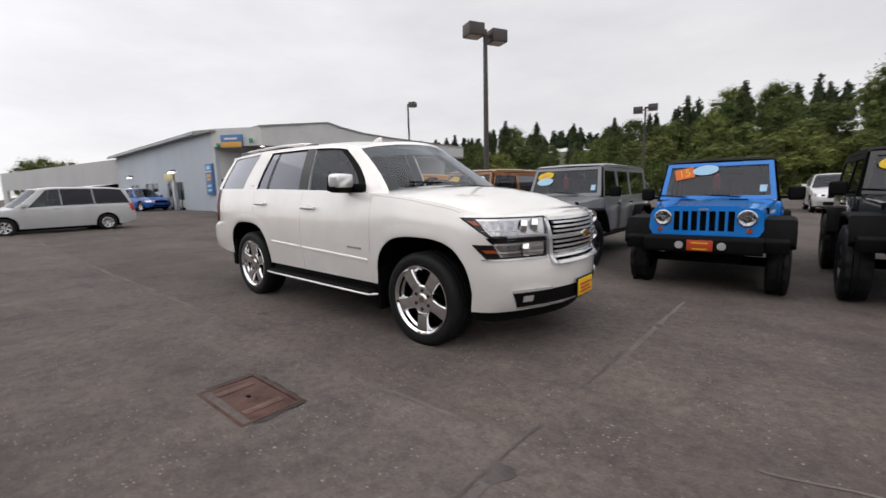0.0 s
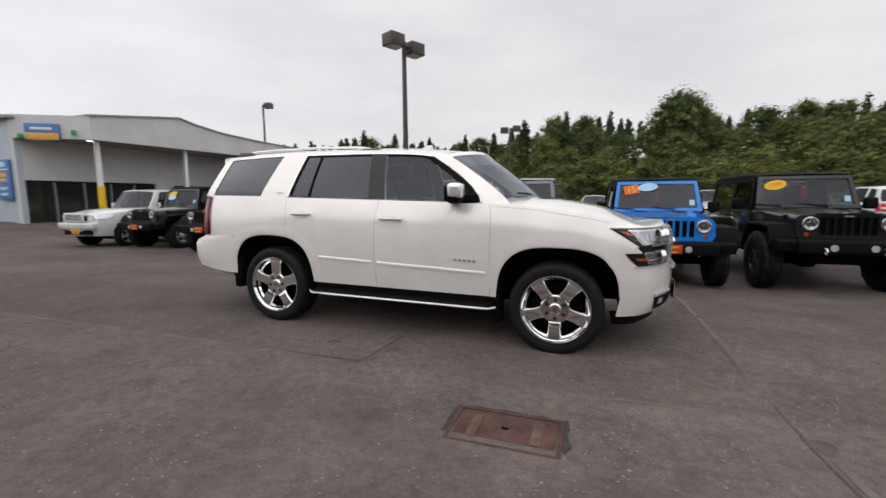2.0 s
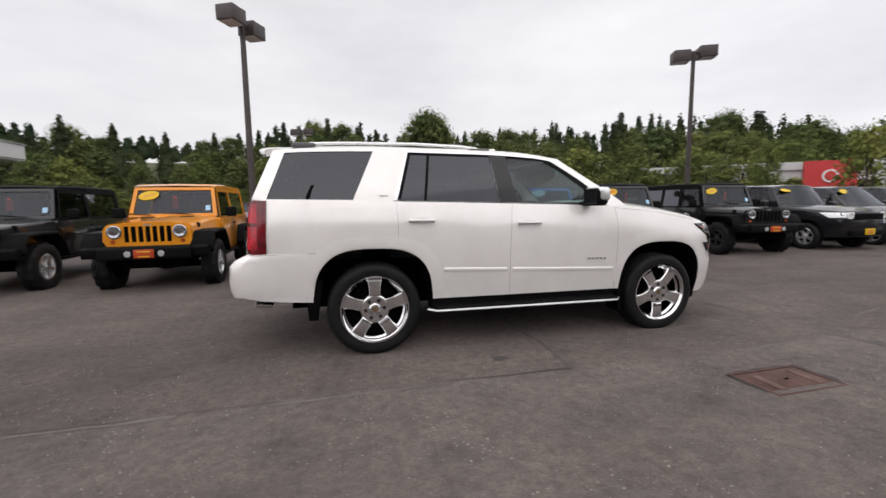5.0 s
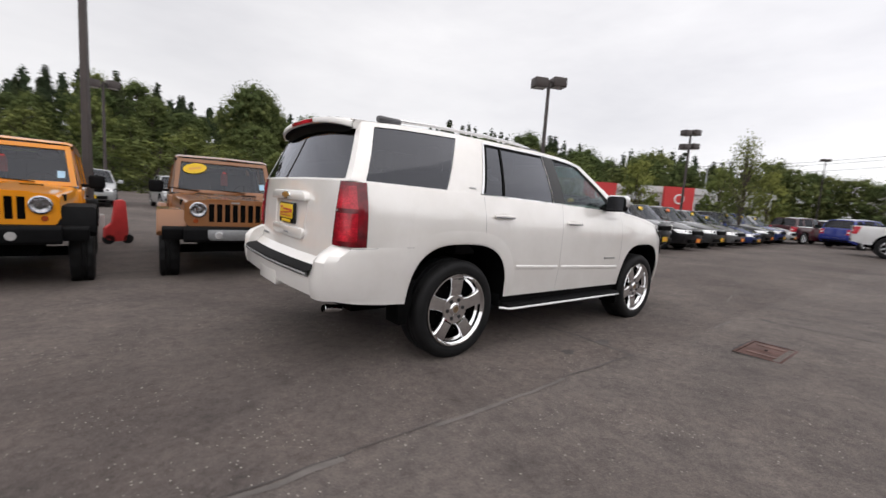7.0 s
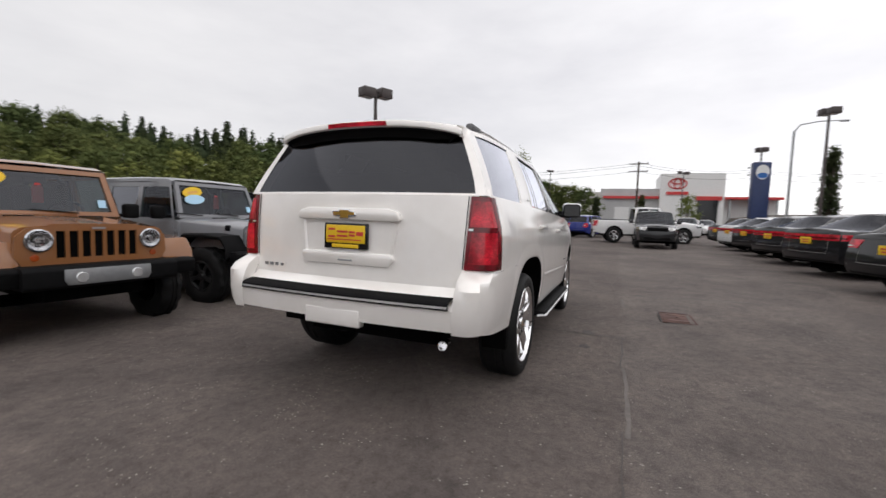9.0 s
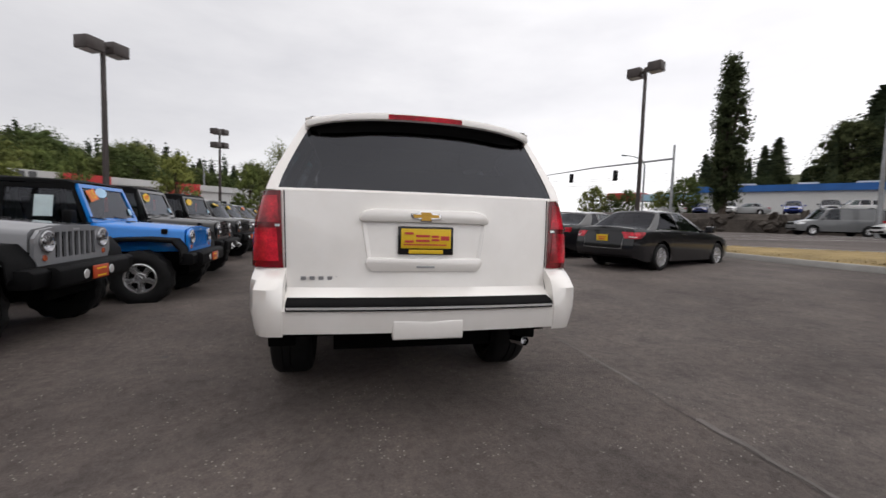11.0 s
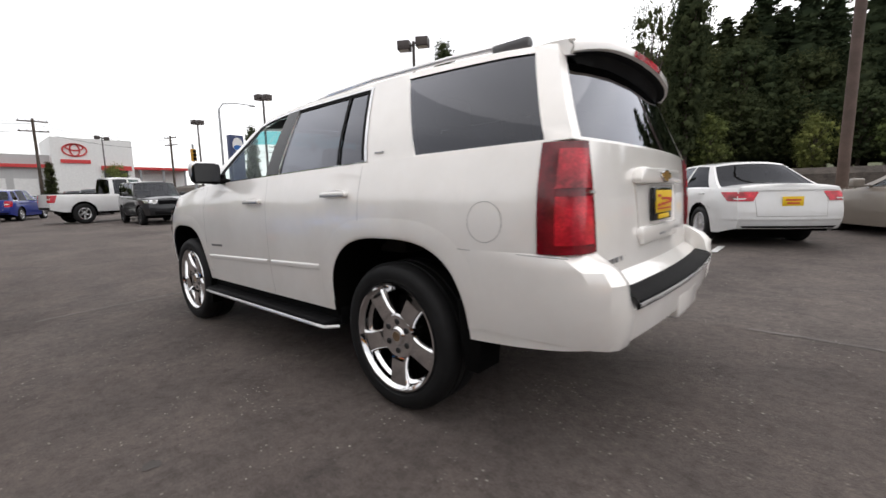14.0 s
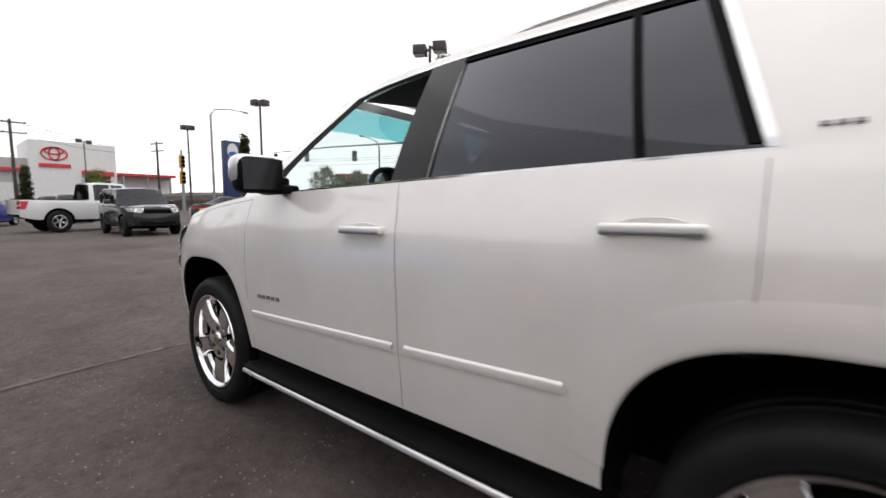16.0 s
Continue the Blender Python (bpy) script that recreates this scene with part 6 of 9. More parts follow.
M["gap"] = plain("panel_shadow_gap", (0.05, 0.048, 0.045), 0.7, vary=0.1)
M["rail_grey"] = plain("rail_foot_grey", (0.10, 0.10, 0.105), 0.5, vary=0.1)
M["badge"] = plain("badge_chrome", (0.34, 0.34, 0.35), 0.3, 0.6, vary=0.1)
M["gap_light"] = plain("fine_panel_seam", (0.30, 0.29, 0.275), 0.7, vary=0.1)
M["gold"] = plain("gold_emblem", (0.62, 0.36, 0.07), 0.3, 0.8, vary=0.1)
build_hero()


# ---- boxy off-roaders ----
def flare(bm, pts, y0, y1, drop=0.05):
    """A squared wheel flare: a bent plate with a turned-down lip."""
    rows = []
    for x, z in pts:
        cx = sum(p[0] for p in pts) / len(pts)
        inx = 0.06 if x < cx else -0.06
        rows.append([(x, y0, z), (x, y1 - 0.03, z), (x + inx * 0.1, y1, z - 0.02), (x + inx * 0.3, y1, z - drop), (x + inx * 0.5, y1 - 0.03, z - drop - 0.01), (x + inx * 0.5, y0, z - 0.03)])
    vs = grid(bm, rows)
    for r in (vs[0], vs[-1]):
        bm.faces.new(r)


def make_jeep(name, label, colour, doors=2, top=None, flares=None, rim="alloy", style="five_thin", insert=False, card="yellow", blue_card=False, plate=True, big=0.0, year="", group="boxy off-roaders in the row"):
    """A boxy off-roader at the origin, rear axle at x = 0, nose to +x."""
    wb = 2.42 if doors == 2 else 2.95
    R = 0.40 + big
    up = big * 1.2
    root = empty(name)
    tagged(root, label, "off-roader", group)
    P, tint = M["paint"], colour
    top_c = top or (0.012, 0.012, 0.013)
    fl_c = flares or (0.014, 0.014, 0.015)
    top_m = M["paint"] if top else M["black_plastic"]
    fl_m = M["paint"] if flares else M["black_plastic"]
    xc = wb - 0.66
    lift = Matrix.Translation((0, 0, up))

    def add(n, bm, mat, lab="", col=None, m=None, parent=None):
        return part(n, bm, mat, parent or root, lab, (lift @ m if m is not None else lift) if parent is None else m, colour=col)
    # tub with cut wheel openings
    bm = bmesh.new()
    outline = [(-0.66, 0.60), (-0.66, 1.14), (xc, 1.17), (xc + 0.05, 1.15), (xc + 0.05, 0.52), (0.50, 0.50), (0.42, 0.86), (-0.42, 0.86), (-0.52, 0.60)]
    prism(bm, outline, -0.785, 0.785, 0.02)
    add("tub", bm, P, "", tint)
    # hood and fender sides
    bm = bmesh.new()
    rows = []
    for j in range(9):
        t = j / 8
        x = xc + 0.0 + (wb + 0.50 - xc) * t
        w, zt, zs = 0.74 - 0.13 * t, 1.215 - 0.075 * t, 1.165 - 0.075 * t
        rows.append([(x, s * yy, z) for s, yy, z in ((1, w + 0.012, 0.78), (1, w + 0.01, zs - 0.03), (1, w - 0.005, zs), (1, w - 0.05, zs + 0.028), (1, w * 0.62, zt - 0.006), (1, w * 0.58, zt + 0.008), (1, 0.0, zt + 0.012),
                                                    (-1, w * 0.58, zt + 0.008), (-1, w * 0.62, zt - 0.006), (-1, w - 0.05, zs + 0.028), (-1, w - 0.005, zs), (-1, w + 0.01, zs - 0.03), (-1, w + 0.012, 0.78))])
    vs = grid(bm, rows)
    bm.faces.new(vs[0]); bm.faces.new(vs[-1])
    add("hood", bm, P, "", tint)
    for s in (1, -1):
        lb = new_box(wb + 0.20, wb + 0.28, 0.625, 0.665, 1.04, 1.12, 0.008)
        add("hood_latch", lb, M["black_plastic"], "black hood latch", m=Matrix.Diagonal((1, s, 1, 1)))
        hv = new_box(wb - 0.35, wb - 0.30, 0.20, 0.42, 1.198, 1.212, 0.004)
        add("hood_bump", hv, M["black_plastic"], "black hood rest", m=Matrix.Diagonal((1, s, 1, 1)))
    # grille panel with seven real slots
    gx0, gx1 = wb + 0.522, wb + 0.555
    bm = bmesh.new()
    slots = [(-0.30 + 0.10 * k) for k in range(7)]
    edges = [-0.345] + [e for c in slots for e in (c - 0.034, c + 0.034)] + [0.345]
    z0, z1, s0, s1 = 0.76, 1.145, 0.835, 1.085
    for k in range(0, len(edges) - 1, 2):
        box(bm, gx0, gx1, edges[k], edges[k + 1], s0, s1)
    box(bm, gx0, gx1, -0.345, 0.345, s1, z1 - 0.012)
    box(bm, gx0, gx1, -0.345, 0.345, z0, s0)
    for s in (1, -1):
        bm2 = [(s * 0.345, z0), (s * 0.345, z1 - 0.012), (s * 0.54, z1 - 0.035), (s * 0.615, z1 - 0.11), (s * 0.63, z0 + 0.10), (s * 0.57, z0)]
        prism(bm, bm2 if s > 0 else list(reversed(bm2)), gx0, gx1, axis="X")
    bmesh.ops.remove_doubles(bm, verts=bm.verts, dist=1e-4)
    gr = add("grille", bm, P, "", tint)
    # black sheet hides the hood end and stands for shade behind the slots
    part("grille_back", new_box(gx0 + 0.002, gx0 + 0.008, -0.34, 0.34, s0 - 0.005, s1 + 0.005), M["liner"], gr, "black sheet standing in for the shade behind the slots")
    part("grille_badge", new_box(gx1, gx1 + 0.004, -0.055, 0.055, 1.10, 1.12), M["steel"], gr, "plain bar in place of a name")
    for s in (1, -1):
        hb = bmesh.new()
        lathe(hb, [(0.105, -0.02), (0.105, 0.018), (0.092, 0.024), (0.086, 0.016), (0.06, 0.006), (0.035, 0.004), (0.03, 0.016), (0.0, 0.018)], "X", 24)
        hl = add("headlight", hb, M["lamp_silver"], "round bright headlamp", m=Matrix.Translation((gx1, s * 0.46, 1.0)))
        hb = bmesh.new()
        lathe(hb, [(0.0, 0.036), (0.05, 0.033), (0.088, 0.022)], "X", 20)
        part("headlight_glass", hb, M["lens"], hl, "clear lamp glass")
        hb = bmesh.new()
        lathe(hb, [(0.0, 0.010), (0.03, 0.008), (0.036, -0.01)], "X", 14)
        add("turn_lamp", hb, M["amber"], "round amber turn lamp", m=Matrix.Translation((gx1, s * 0.49, 0.845)))
        # flares
        fb = bmesh.new()
        flare(fb, [(wb + 0.56, 0.70), (wb + 0.54, 0.86), (wb + 0.44, 0.985), (wb + 0.1, 1.005), (wb - 0.32, 0.99), (wb - 0.46, 0.86), (wb - 0.60, 0.60)], 0.60, 0.94)
        add("front_flare", fb, fl_m, "" if flares else "black plastic wheel flare", flares, Matrix.Diagonal((1, s, 1, 1)))
        fb = bmesh.new()
        flare(fb, [(0.56, 0.60), (0.46, 0.84), (0.36, 0.955), (0.0, 0.97), (-0.36, 0.955), (-0.47, 0.84), (-0.56, 0.62)], 0.77, 0.94)
        add("rear_flare", fb, fl_m, "" if flares else "black plastic wheel flare", flares, Matrix.Diagonal((1, s, 1, 1)))
        part_x = new_box(0.56, wb - 0.60, 0.72, 0.82, 0.44, 0.50, 0.02)
        add("side_step", part_x, M["black_plastic"], "black side step", m=Matrix.Diagonal((1, s, 1, 1)))
        # doors, handles, hinges
        ds = [(xc - 0.02, 0.62 if doors == 2 else xc - 0.93)] + ([(xc - 0.95, xc - 1.72)] if doors == 4 else [])
        for a, b in ds:
            db = new_box(b, a, 0.788, 0.80, 0.55, 1.15, 0.008)
            d = add("door", db, P, "", tint, Matrix.Diagonal((1, s, 1, 1)))
            part("door_handle", new_box(b + 0.06, b + 0.20, 0.80, 0.83, 1.02, 1.05, 0.008), M["black_plastic"], d, "black door handle")
            for z in (0.70, 0.98):
                part("hinge", new_box(a - 0.02, a + 0.06, 0.79, 0.815, z, z + 0.05, 0.006), P, d, "", colour=tint)
        # mirror
        mb = bmesh.new()
        box(mb, -0.05, 0.05, 0.05, 0.24, 0.0, 0.19, 0.035, 3)
        box(mb, -0.03, 0.02, -0.04, 0.08, 0.02, 0.06, 0.01)
        add("mirror", mb, M["black_plastic"], "black door mirror", m=Matrix.Translation((xc - 0.14, s * 0.80, 1.18)) @ Matrix.Diagonal((1, s, 1, 1)))
        fb = bmesh.new()
        lathe(fb, [(0.0, 0.012), (0.045, 0.010), (0.056, -0.005), (0.06, -0.04)], "X", 16)
        add("fog_lamp", fb, M["trim"], "round bright fog lamp", m=Matrix.Translation((wb + (0.772 if insert else 0.755), s * 0.23, 0.665)))
        tb = new_box(-0.70, -0.655, 0.62, 0.76, 0.86, 1.06, 0.015)
        add("taillight", tb, M["red_lens"], "square red tail lamp", m=Matrix.Diagonal((1, s, 1, 1)))
    # windscreen frame and glass
    x0, x1, zb, zt = xc + 0.03, xc - 0.17, 1.20, 1.745
    def W(u, v, off=0.0):
        return (x0 + (x1 - x0) * v + off, u * (0.735 - 0.07 * v), zb + (zt - zb) * v)
    bm = bmesh.new()
    for us, vv in ((((-1, -0.91)), (0, 1)), ((0.91, 1), (0, 1)), ((-0.91, 0.91), (0, 0.10)), ((-0.91, 0.91), (0.90, 1))):
        q = [W(us[0], vv[0]), W(us[1], vv[0]), W(us[1], vv[1]), W(us[0], vv[1])]
        f = [bm.verts.new(p) for p in q]
        b = [bm.verts.new((p[0] - 0.05, p[1], p[2] - 0.005)) for p in q]
        bm.faces.new(f); bm.faces.new(list(reversed(b)))
        for k in range(4):
            bm.faces.new([f[k], f[(k + 1) % 4], b[(k + 1) % 4], b[k]])
    add("windshield_frame", bm, P, "", tint)
    bm = bmesh.new()
    grid(bm, [[W(u, v, -0.02) for u in (-0.92, -0.4, 0, 0.4, 0.92)] for v in (0.09, 0.5, 0.91)])
    ws = add("windshield", bm, M["glass"], "flat clear windshield")
    for y in (-0.35, 0.30):
        wbm = bmesh.new()
        p, q = Vector(W(y / 0.7, 0.07, 0.02)), Vector(W((y - 0.42) / 0.7, 0.13, 0.02))
        tube(wbm, [p, q], 0.008, 6)
        part("wiper", wbm, M["black_plastic"], ws, "black wiper")
    if card:
        cbm = bmesh.new()
        if year == "15":
            box(cbm, -0.13, 0.13, -0.085, 0.085, -0.002, 0.002)
        else:
            lathe(cbm, [(0, 0.002), (0.17, 0.002), (0.17, -0.002), (0, -0.002)], "Z", 24)
        sl = math.degrees(math.atan2(zt - zb, x0 - x1))
        base = Matrix.Translation(W(-0.62, 0.72, 0.006))
        turn = Matrix.Rotation(radians(90), 4, "Z") @ Matrix.Rotation(radians(sl), 4, "X")
        cd = part("window_card", cbm, M[card], ws, "orange card on the glass" if card == "orange_card" else "yellow oval card on the glass", base @ turn @ pose(0, 0, 0, 0, 0, 12) @ (Matrix.Identity(4) if year == "15" else Matrix.Diagonal((1.0, 0.5, 1, 1))))
        if year:
            tm = text_mesh(year, 0.17 if year == "15" else 0.11, 0.002)
            part("card_lettering", tm, M["yellow" if year == "15" else "orange_card"], cd, "year on the card", Matrix.Translation((0, 0, 0.004)) @ (Matrix.Identity(4) if year == "15" else Matrix.Diagonal((1.0, 2.0, 1, 1))), smooth=False)
        else:
            part("card_bar", new_box(-0.085, 0.085, -0.04, 0.04, 0.002, 0.0045), M["sign_orange"], cd, "bar in place of lettering")
        if blue_card:
            cbm = bmesh.new()
            lathe(cbm, [(0, 0.002), (0.17, 0.002), (0.17, -0.002), (0, -0.002)], "Z", 24)
            off = W(-0.62 + 0.40, 0.80, 0.008) if year == "15" else W(-0.60, 0.52, 0.008)
            part("blue_card", cbm, M["sky_card"], ws, "pale blue oval card on the glass", Matrix.Translation(off) @ turn @ pose(0, 0, 0, 0, 0, 6) @ Matrix.Diagonal((1.0, 0.45, 1, 1)))
        part("inspection_card", new_box(-0.003, 0.003, -0.04, 0.04, -0.05, 0.05), M["sky_card"], ws, "small pale sticker", Matrix.Translation(W(0.80, 0.28, 0.0)) @ Matrix.Rotation(radians(sl - 90), 4, "Y"))
        tag = bmesh.new()
        prism(tag, [(-0.05, -0.10), (0.05, -0.10), (0.05, 0.06), (0.02, 0.12), (-0.02, 0.12), (-0.05, 0.06)], -0.003, 0.003, axis="X")
        part("mirror_tag", tag, M["red"], ws, "red tag hanging from the mirror", Matrix.Translation(W(0.0, 0.45, -0.06)))
    # top: rails, panels and side glass
    xr, zr = -0.62, 1.80
    bm = bmesh.new()
    rows = []
    for x, z in ((x1 - 0.02, zt + 0.02), (x1 - 0.12, zr), (x1 - 0.8, zr + 0.015), (xr + 0.2, zr), (xr + 0.03, zr - 0.03), (xr, zr - 0.09)):
        rows.append([(x, 0.69, z - 0.07), (x, 0.685, z - 0.02), (x, 0.64, z), (x, 0.0, z + 0.012), (x, -0.64, z), (x, -0.685, z - 0.02), (x, -0.69, z - 0.07)])
    grid(bm, rows)
    add("roof", bm, top_m, "" if top else "black hard top", top)
    def side_point(x, z):
        return 0.785 - (z - 1.14) / (1.73 - 1.14) * 0.095
    stops = [(xc - 0.02, x1 - 0.03)]
    bars = [xc - 0.93 if doors == 4 else 0.66] + ([xc - 1.70] if doors == 4 else []) + [xr + 0.03]
    for s in (1, -1):
        bm = bmesh.new()
        zs0, zs1 = 1.14, 1.73
        for xb in bars:
            w = 0.10 if xb > xr + 0.1 else 0.12
            grid(bm, [[(xb + dx, s * (side_point(0, z) + o), z) for dx, o in ((0, 0), (w, 0), (w, -0.04), (0, -0.04), (0, 0))] for z in (zs0, 1.4, zs1)])
        grid(bm, [[(x, s * (side_point(0, z) + o), z) for z, o in ((1.66, 0.0), (1.73, 0.004), (1.73, -0.04))] for x in (x1 - 0.02, 0.5, xr + 0.02)])
        grid(bm, [[(x, s * (side_point(0, z) + o), z) for z, o in ((1.14, 0.004), (1.19, 0.002), (1.19, -0.03))] for x in (xc - 0.02, 0.5, xr + 0.02)])
        grid(bm, [[(xc - 0.02 + (x1 - 0.03 - xc + 0.02) * t + d, s * (side_point(0, 1.16 + t * 0.55) + o), 1.16 + t * 0.55) for d, o in ((0.0, 0), (-0.05, 0), (-0.05, -0.03))] for t in (0, 0.5, 1)])
        add("top_frame", bm, top_m, "" if top else "black top frame", top)
        prev = None
        ends = [xc - 0.03] + [b for b in bars]
        for k in range(len(bars)):
            a = (xc - 0.05, x1 - 0.06) if k == 0 else (bars[k - 1], bars[k - 1])
            b = bars[k] + (0.10 if bars[k] > xr + 0.1 else 0.12)
            wbm = bmesh.new()
            grid(wbm, [[(x, s * (side_point(0, z) - 0.012), z) for x in (b, (b + (a[0] if z < 1.4 else a[1])) / 2, a[0] if z < 1.4 else a[1])] for z in (1.18, 1.665)])
            add("side_window", wbm, M["glass" if k == 0 else "tint"], "clear side glass" if k == 0 else "dark side glass")
    bm = bmesh.new()
    grid(bm, [[(xr + 0.0, y, z) for y in (-0.67, 0, 0.67)] for z in (1.16, 1.70)])
    add("rear_window", bm, M["tint"], "dark rear glass")
    # bumpers, plate, spare wheel, chassis
    bm = bmesh.new()
    prism(bm, [(wb + 0.52, 0.57), (wb + 0.74, 0.57), (wb + 0.76, 0.60), (wb + 0.76, 0.74), (wb + 0.72, 0.775), (wb + 0.52, 0.775)], -0.64, 0.64, 0.012)
    for s in (1, -1):
        prism(bm, [(wb + 0.50, 0.60), (wb + 0.68, 0.60), (wb + 0.70, 0.74), (wb + 0.66, 0.77), (wb + 0.50, 0.77)], s * 0.635, s * 0.88, 0.012)
    add("front_bumper", bm, M["black_plastic"], "black steel bumper")
    if insert:
        ib = prism(bmesh.new(), [(-0.33, 0.60), (0.33, 0.60), (0.36, 0.64), (0.36, 0.745), (-0.36, 0.745), (-0.36, 0.64)], wb + 0.756, wb + 0.772, 0.005, axis="X")
        add("bumper_insert", ib, M["steel"], "silver bumper insert")
    elif plate:
        pb = new_box(wb + 0.765, wb + 0.78, -0.14, 0.14, 0.60, 0.735, 0.005)
        pl = add("front_plate", pb, M["plate_red"], "red dealer plate")
        for z, w in ((0.70, 0.09), (0.625, 0.08)):
            part("plate_bar", new_box(wb + 0.779, wb + 0.783, -w, w, z - 0.008, z + 0.008), M["yellow"], pl, "yellow bar in place of lettering")
    if big:
        for s in (1, -1):
            hk = bmesh.new()
            tube(hk, [(wb + 0.74, s * 0.34, 0.66), (wb + 0.80, s * 0.34, 0.655), (wb + 0.825, s * 0.34, 0.62), (wb + 0.80, s * 0.34, 0.585), (wb + 0.77, s * 0.34, 0.60)], 0.014, 8)
            add("tow_hook", hk, M["trim"], "bright steel tow hook")
    add("rear_bumper", new_box(-0.86, -0.66, -0.75, 0.75, 0.55, 0.70, 0.02), M["black_plastic"], "black rear bumper")
    sw = part("spare_wheel", tyre_mesh(R, 0.215, 0.25, True), M["rubber"], root, "black spare tyre", lift @ pose(-0.80, 0.05, 1.02, 0, 0, 90))
    bm = bmesh.new()
    box(bm, -0.75, wb + 0.5, -0.42, 0.42, 0.42, 0.62)
    box(bm, wb - 0.5, wb + 0.48, -0.58, 0.58, 0.60, 0.80)
    for x in (0.0, wb):
        tube(bm, [(x, -0.75, R - up), (x, 0.75, R - up)], 0.06, 8)
    add("chassis", bm, M["liner"], "dark chassis and axles")
    cb = new_box(-0.5, xc - 0.1, -0.70, 0.70, 0.80, 0.95)
    box(cb, xc - 0.25, xc + 0.02, -0.68, 0.68, 0.98, 1.19, 0.03)
    add("cabin", cb, M["cabin"], "dark cabin floor and dashboard")
    for x, y, w in ((xc - 0.85, 0.36, 0.50), (xc - 0.85, -0.36, 0.50), (0.05 if doors == 2 else 0.3, 0, 1.15)):
        add("seat", seat_mesh(w), M["cabin"], "dark cloth seat", m=Matrix.Translation((x, y, 0.86)))
    rb = bmesh.new()
    tube(rb, [(xc - 0.98, -0.62, 1.0), (xc - 0.98, -0.56, 1.62), (xc - 0.98, -0.48, 1.70), (xc - 0.98, 0.48, 1.70), (xc - 0.98, 0.56, 1.62), (xc - 0.98, 0.62, 1.0)], 0.035, 8)
    add("roll_bar", rb, M["cabin"], "black roll bar")
    add("steering_wheel", wheel_ring(), M["cabin"], "black steering wheel", m=pose(xc - 0.42, 0.36, 1.20, 0, -68, 0))
    for x in (0.0, wb):
        for s in (1, -1):
            add_wheel(root, x, s * (0.915 + big * 0.8), R, 0.215, 0.25 + big * 0.6, style, rim, True)
    return root


def put(root, x, y, heading, dz=0.0):
    """Stands a thing on the lot."""
    root.matrix_basis = pose(x, y, lot(x, y) + dz, 0, 0, heading)
    return root


ORANGE, COPPER, GREY, BLUE, BLACK = (0.78, 0.29, 0.012), (0.27, 0.115, 0.045), (0.21, 0.215, 0.23), (0.008, 0.21, 0.68), (0.010, 0.010, 0.011)
put(make_jeep("off_roader", "bright orange two-door off-roader with black flares", ORANGE, 2, ORANGE, None, "alloy"), -3.19, 6.12, -90)
put(make_jeep("off_roader", "copper two-door off-roader with a silver bumper insert", COPPER, 2, COPPER, COPPER, "alloy", insert=True), -0.45, 6.12, -95)
put(make_jeep("off_roader", "silver grey four-door off-roader with a black top", GREY, 4, GREY, None, "dark_alloy", blue_card=True), 1.75, 6.72, -90)
bj = put(make_jeep("off_roader", "bright blue two-door off-roader with a black top and flares", BLUE, 2, None, None, "alloy", card="orange_card", blue_card=True, year="15"), 4.25, 5.80, -88)
part("window_sheet", new_box(-0.11, 0.11, -0.003, 0.003, -0.15, 0.15), M["sheet"], bj, "pale blue price sheet in the side window", pose(1.22, -0.752, 1.42, -9, 0, 0))
put(make_jeep("off_roader", "black lifted two-door off-roader on wide tyres", BLACK, 2, None, None, "dark_alloy", plate=False, big=0.045, card="yellow", year="2008"), 6.56, 6.03, -88)
put(make_jeep("off_roader", "black four-door off-roader with a yellow card", BLACK, 4, None, None, "dark_alloy"), 10.15, 6.8, -96)
put(make_jeep("off_roader", "black two-door off-roader with pale cards", BLACK, 2, None, None, "alloy", blue_card=True), -5.95, 6.45, -90)
put(make_jeep("off_roader", "black two-door off-roader with an orange plate", BLACK, 2, None, None, "alloy", blue_card=True), -8.75, 6.9, -92)


# ---- ground marks: seams, stains, iron cover, painted stripe ----


def ribbon(name, pts, width, mat, label, lift=0.004, wobble=0.03):
    bm = bmesh.new()
    rows = []
    w = width
    for k, (x, y) in enumerate(pts):
        a, b = pts[max(0, k - 1)], pts[min(len(pts) - 1, k + 1)]
        d = Vector((b[0] - a[0], b[1] - a[1])).normalized()
        n = Vector((-d.y, d.x))
        o = (noise.noise((x * 0.9, y * 0.9, 3.1)) * 1.3 + noise.noise((x * 4, y * 4, 7.7)) * 0.5) * wobble
        w = width * (0.55 + 0.9 * abs(noise.noise((x * 2.3, y * 2.3, 1.7))) + 0.25)
        p = Vector((x, y)) + n * o
        rows.append([(p.x + n.x * s * w, p.y + n.y * s * w, lot(p.x, p.y) + lift) for s in (-0.5, 0.0, 0.5)])
    grid(bm, rows)
    return tagged(part(name, bm, mat), label, kind="structure")


def line_pts(a, b, step=0.06):
    n = int(math.hypot(b[0] - a[0], b[1] - a[1]) / step)
    return [(a[0] + (b[0] - a[0]) * k / n, a[1] + (b[1] - a[1]) * k / n) for k in range(n + 1)]


def pieces(name, a, b, width, mat, label, lift, wobble, keep=0.7, seed=1):
    """A broken line of uneven ribbons."""
    rr = random.Random(seed)
    t, n = 0.0, math.hypot(b[0] - a[0], b[1] - a[1])
    at = lambda u: (a[0] + (b[0] - a[0]) * u / n, a[1] + (b[1] - a[1]) * u / n)
    while t < n - 0.3:
        step = min(n - t, rr.uniform(0.5, 1.8))
        if rr.random() < keep:
            ribbon(name, line_pts(at(t), at(t + step), 0.03), width * rr.uniform(0.5, 1.2), mat, label, lift, wobble)
        t += step + 0.01


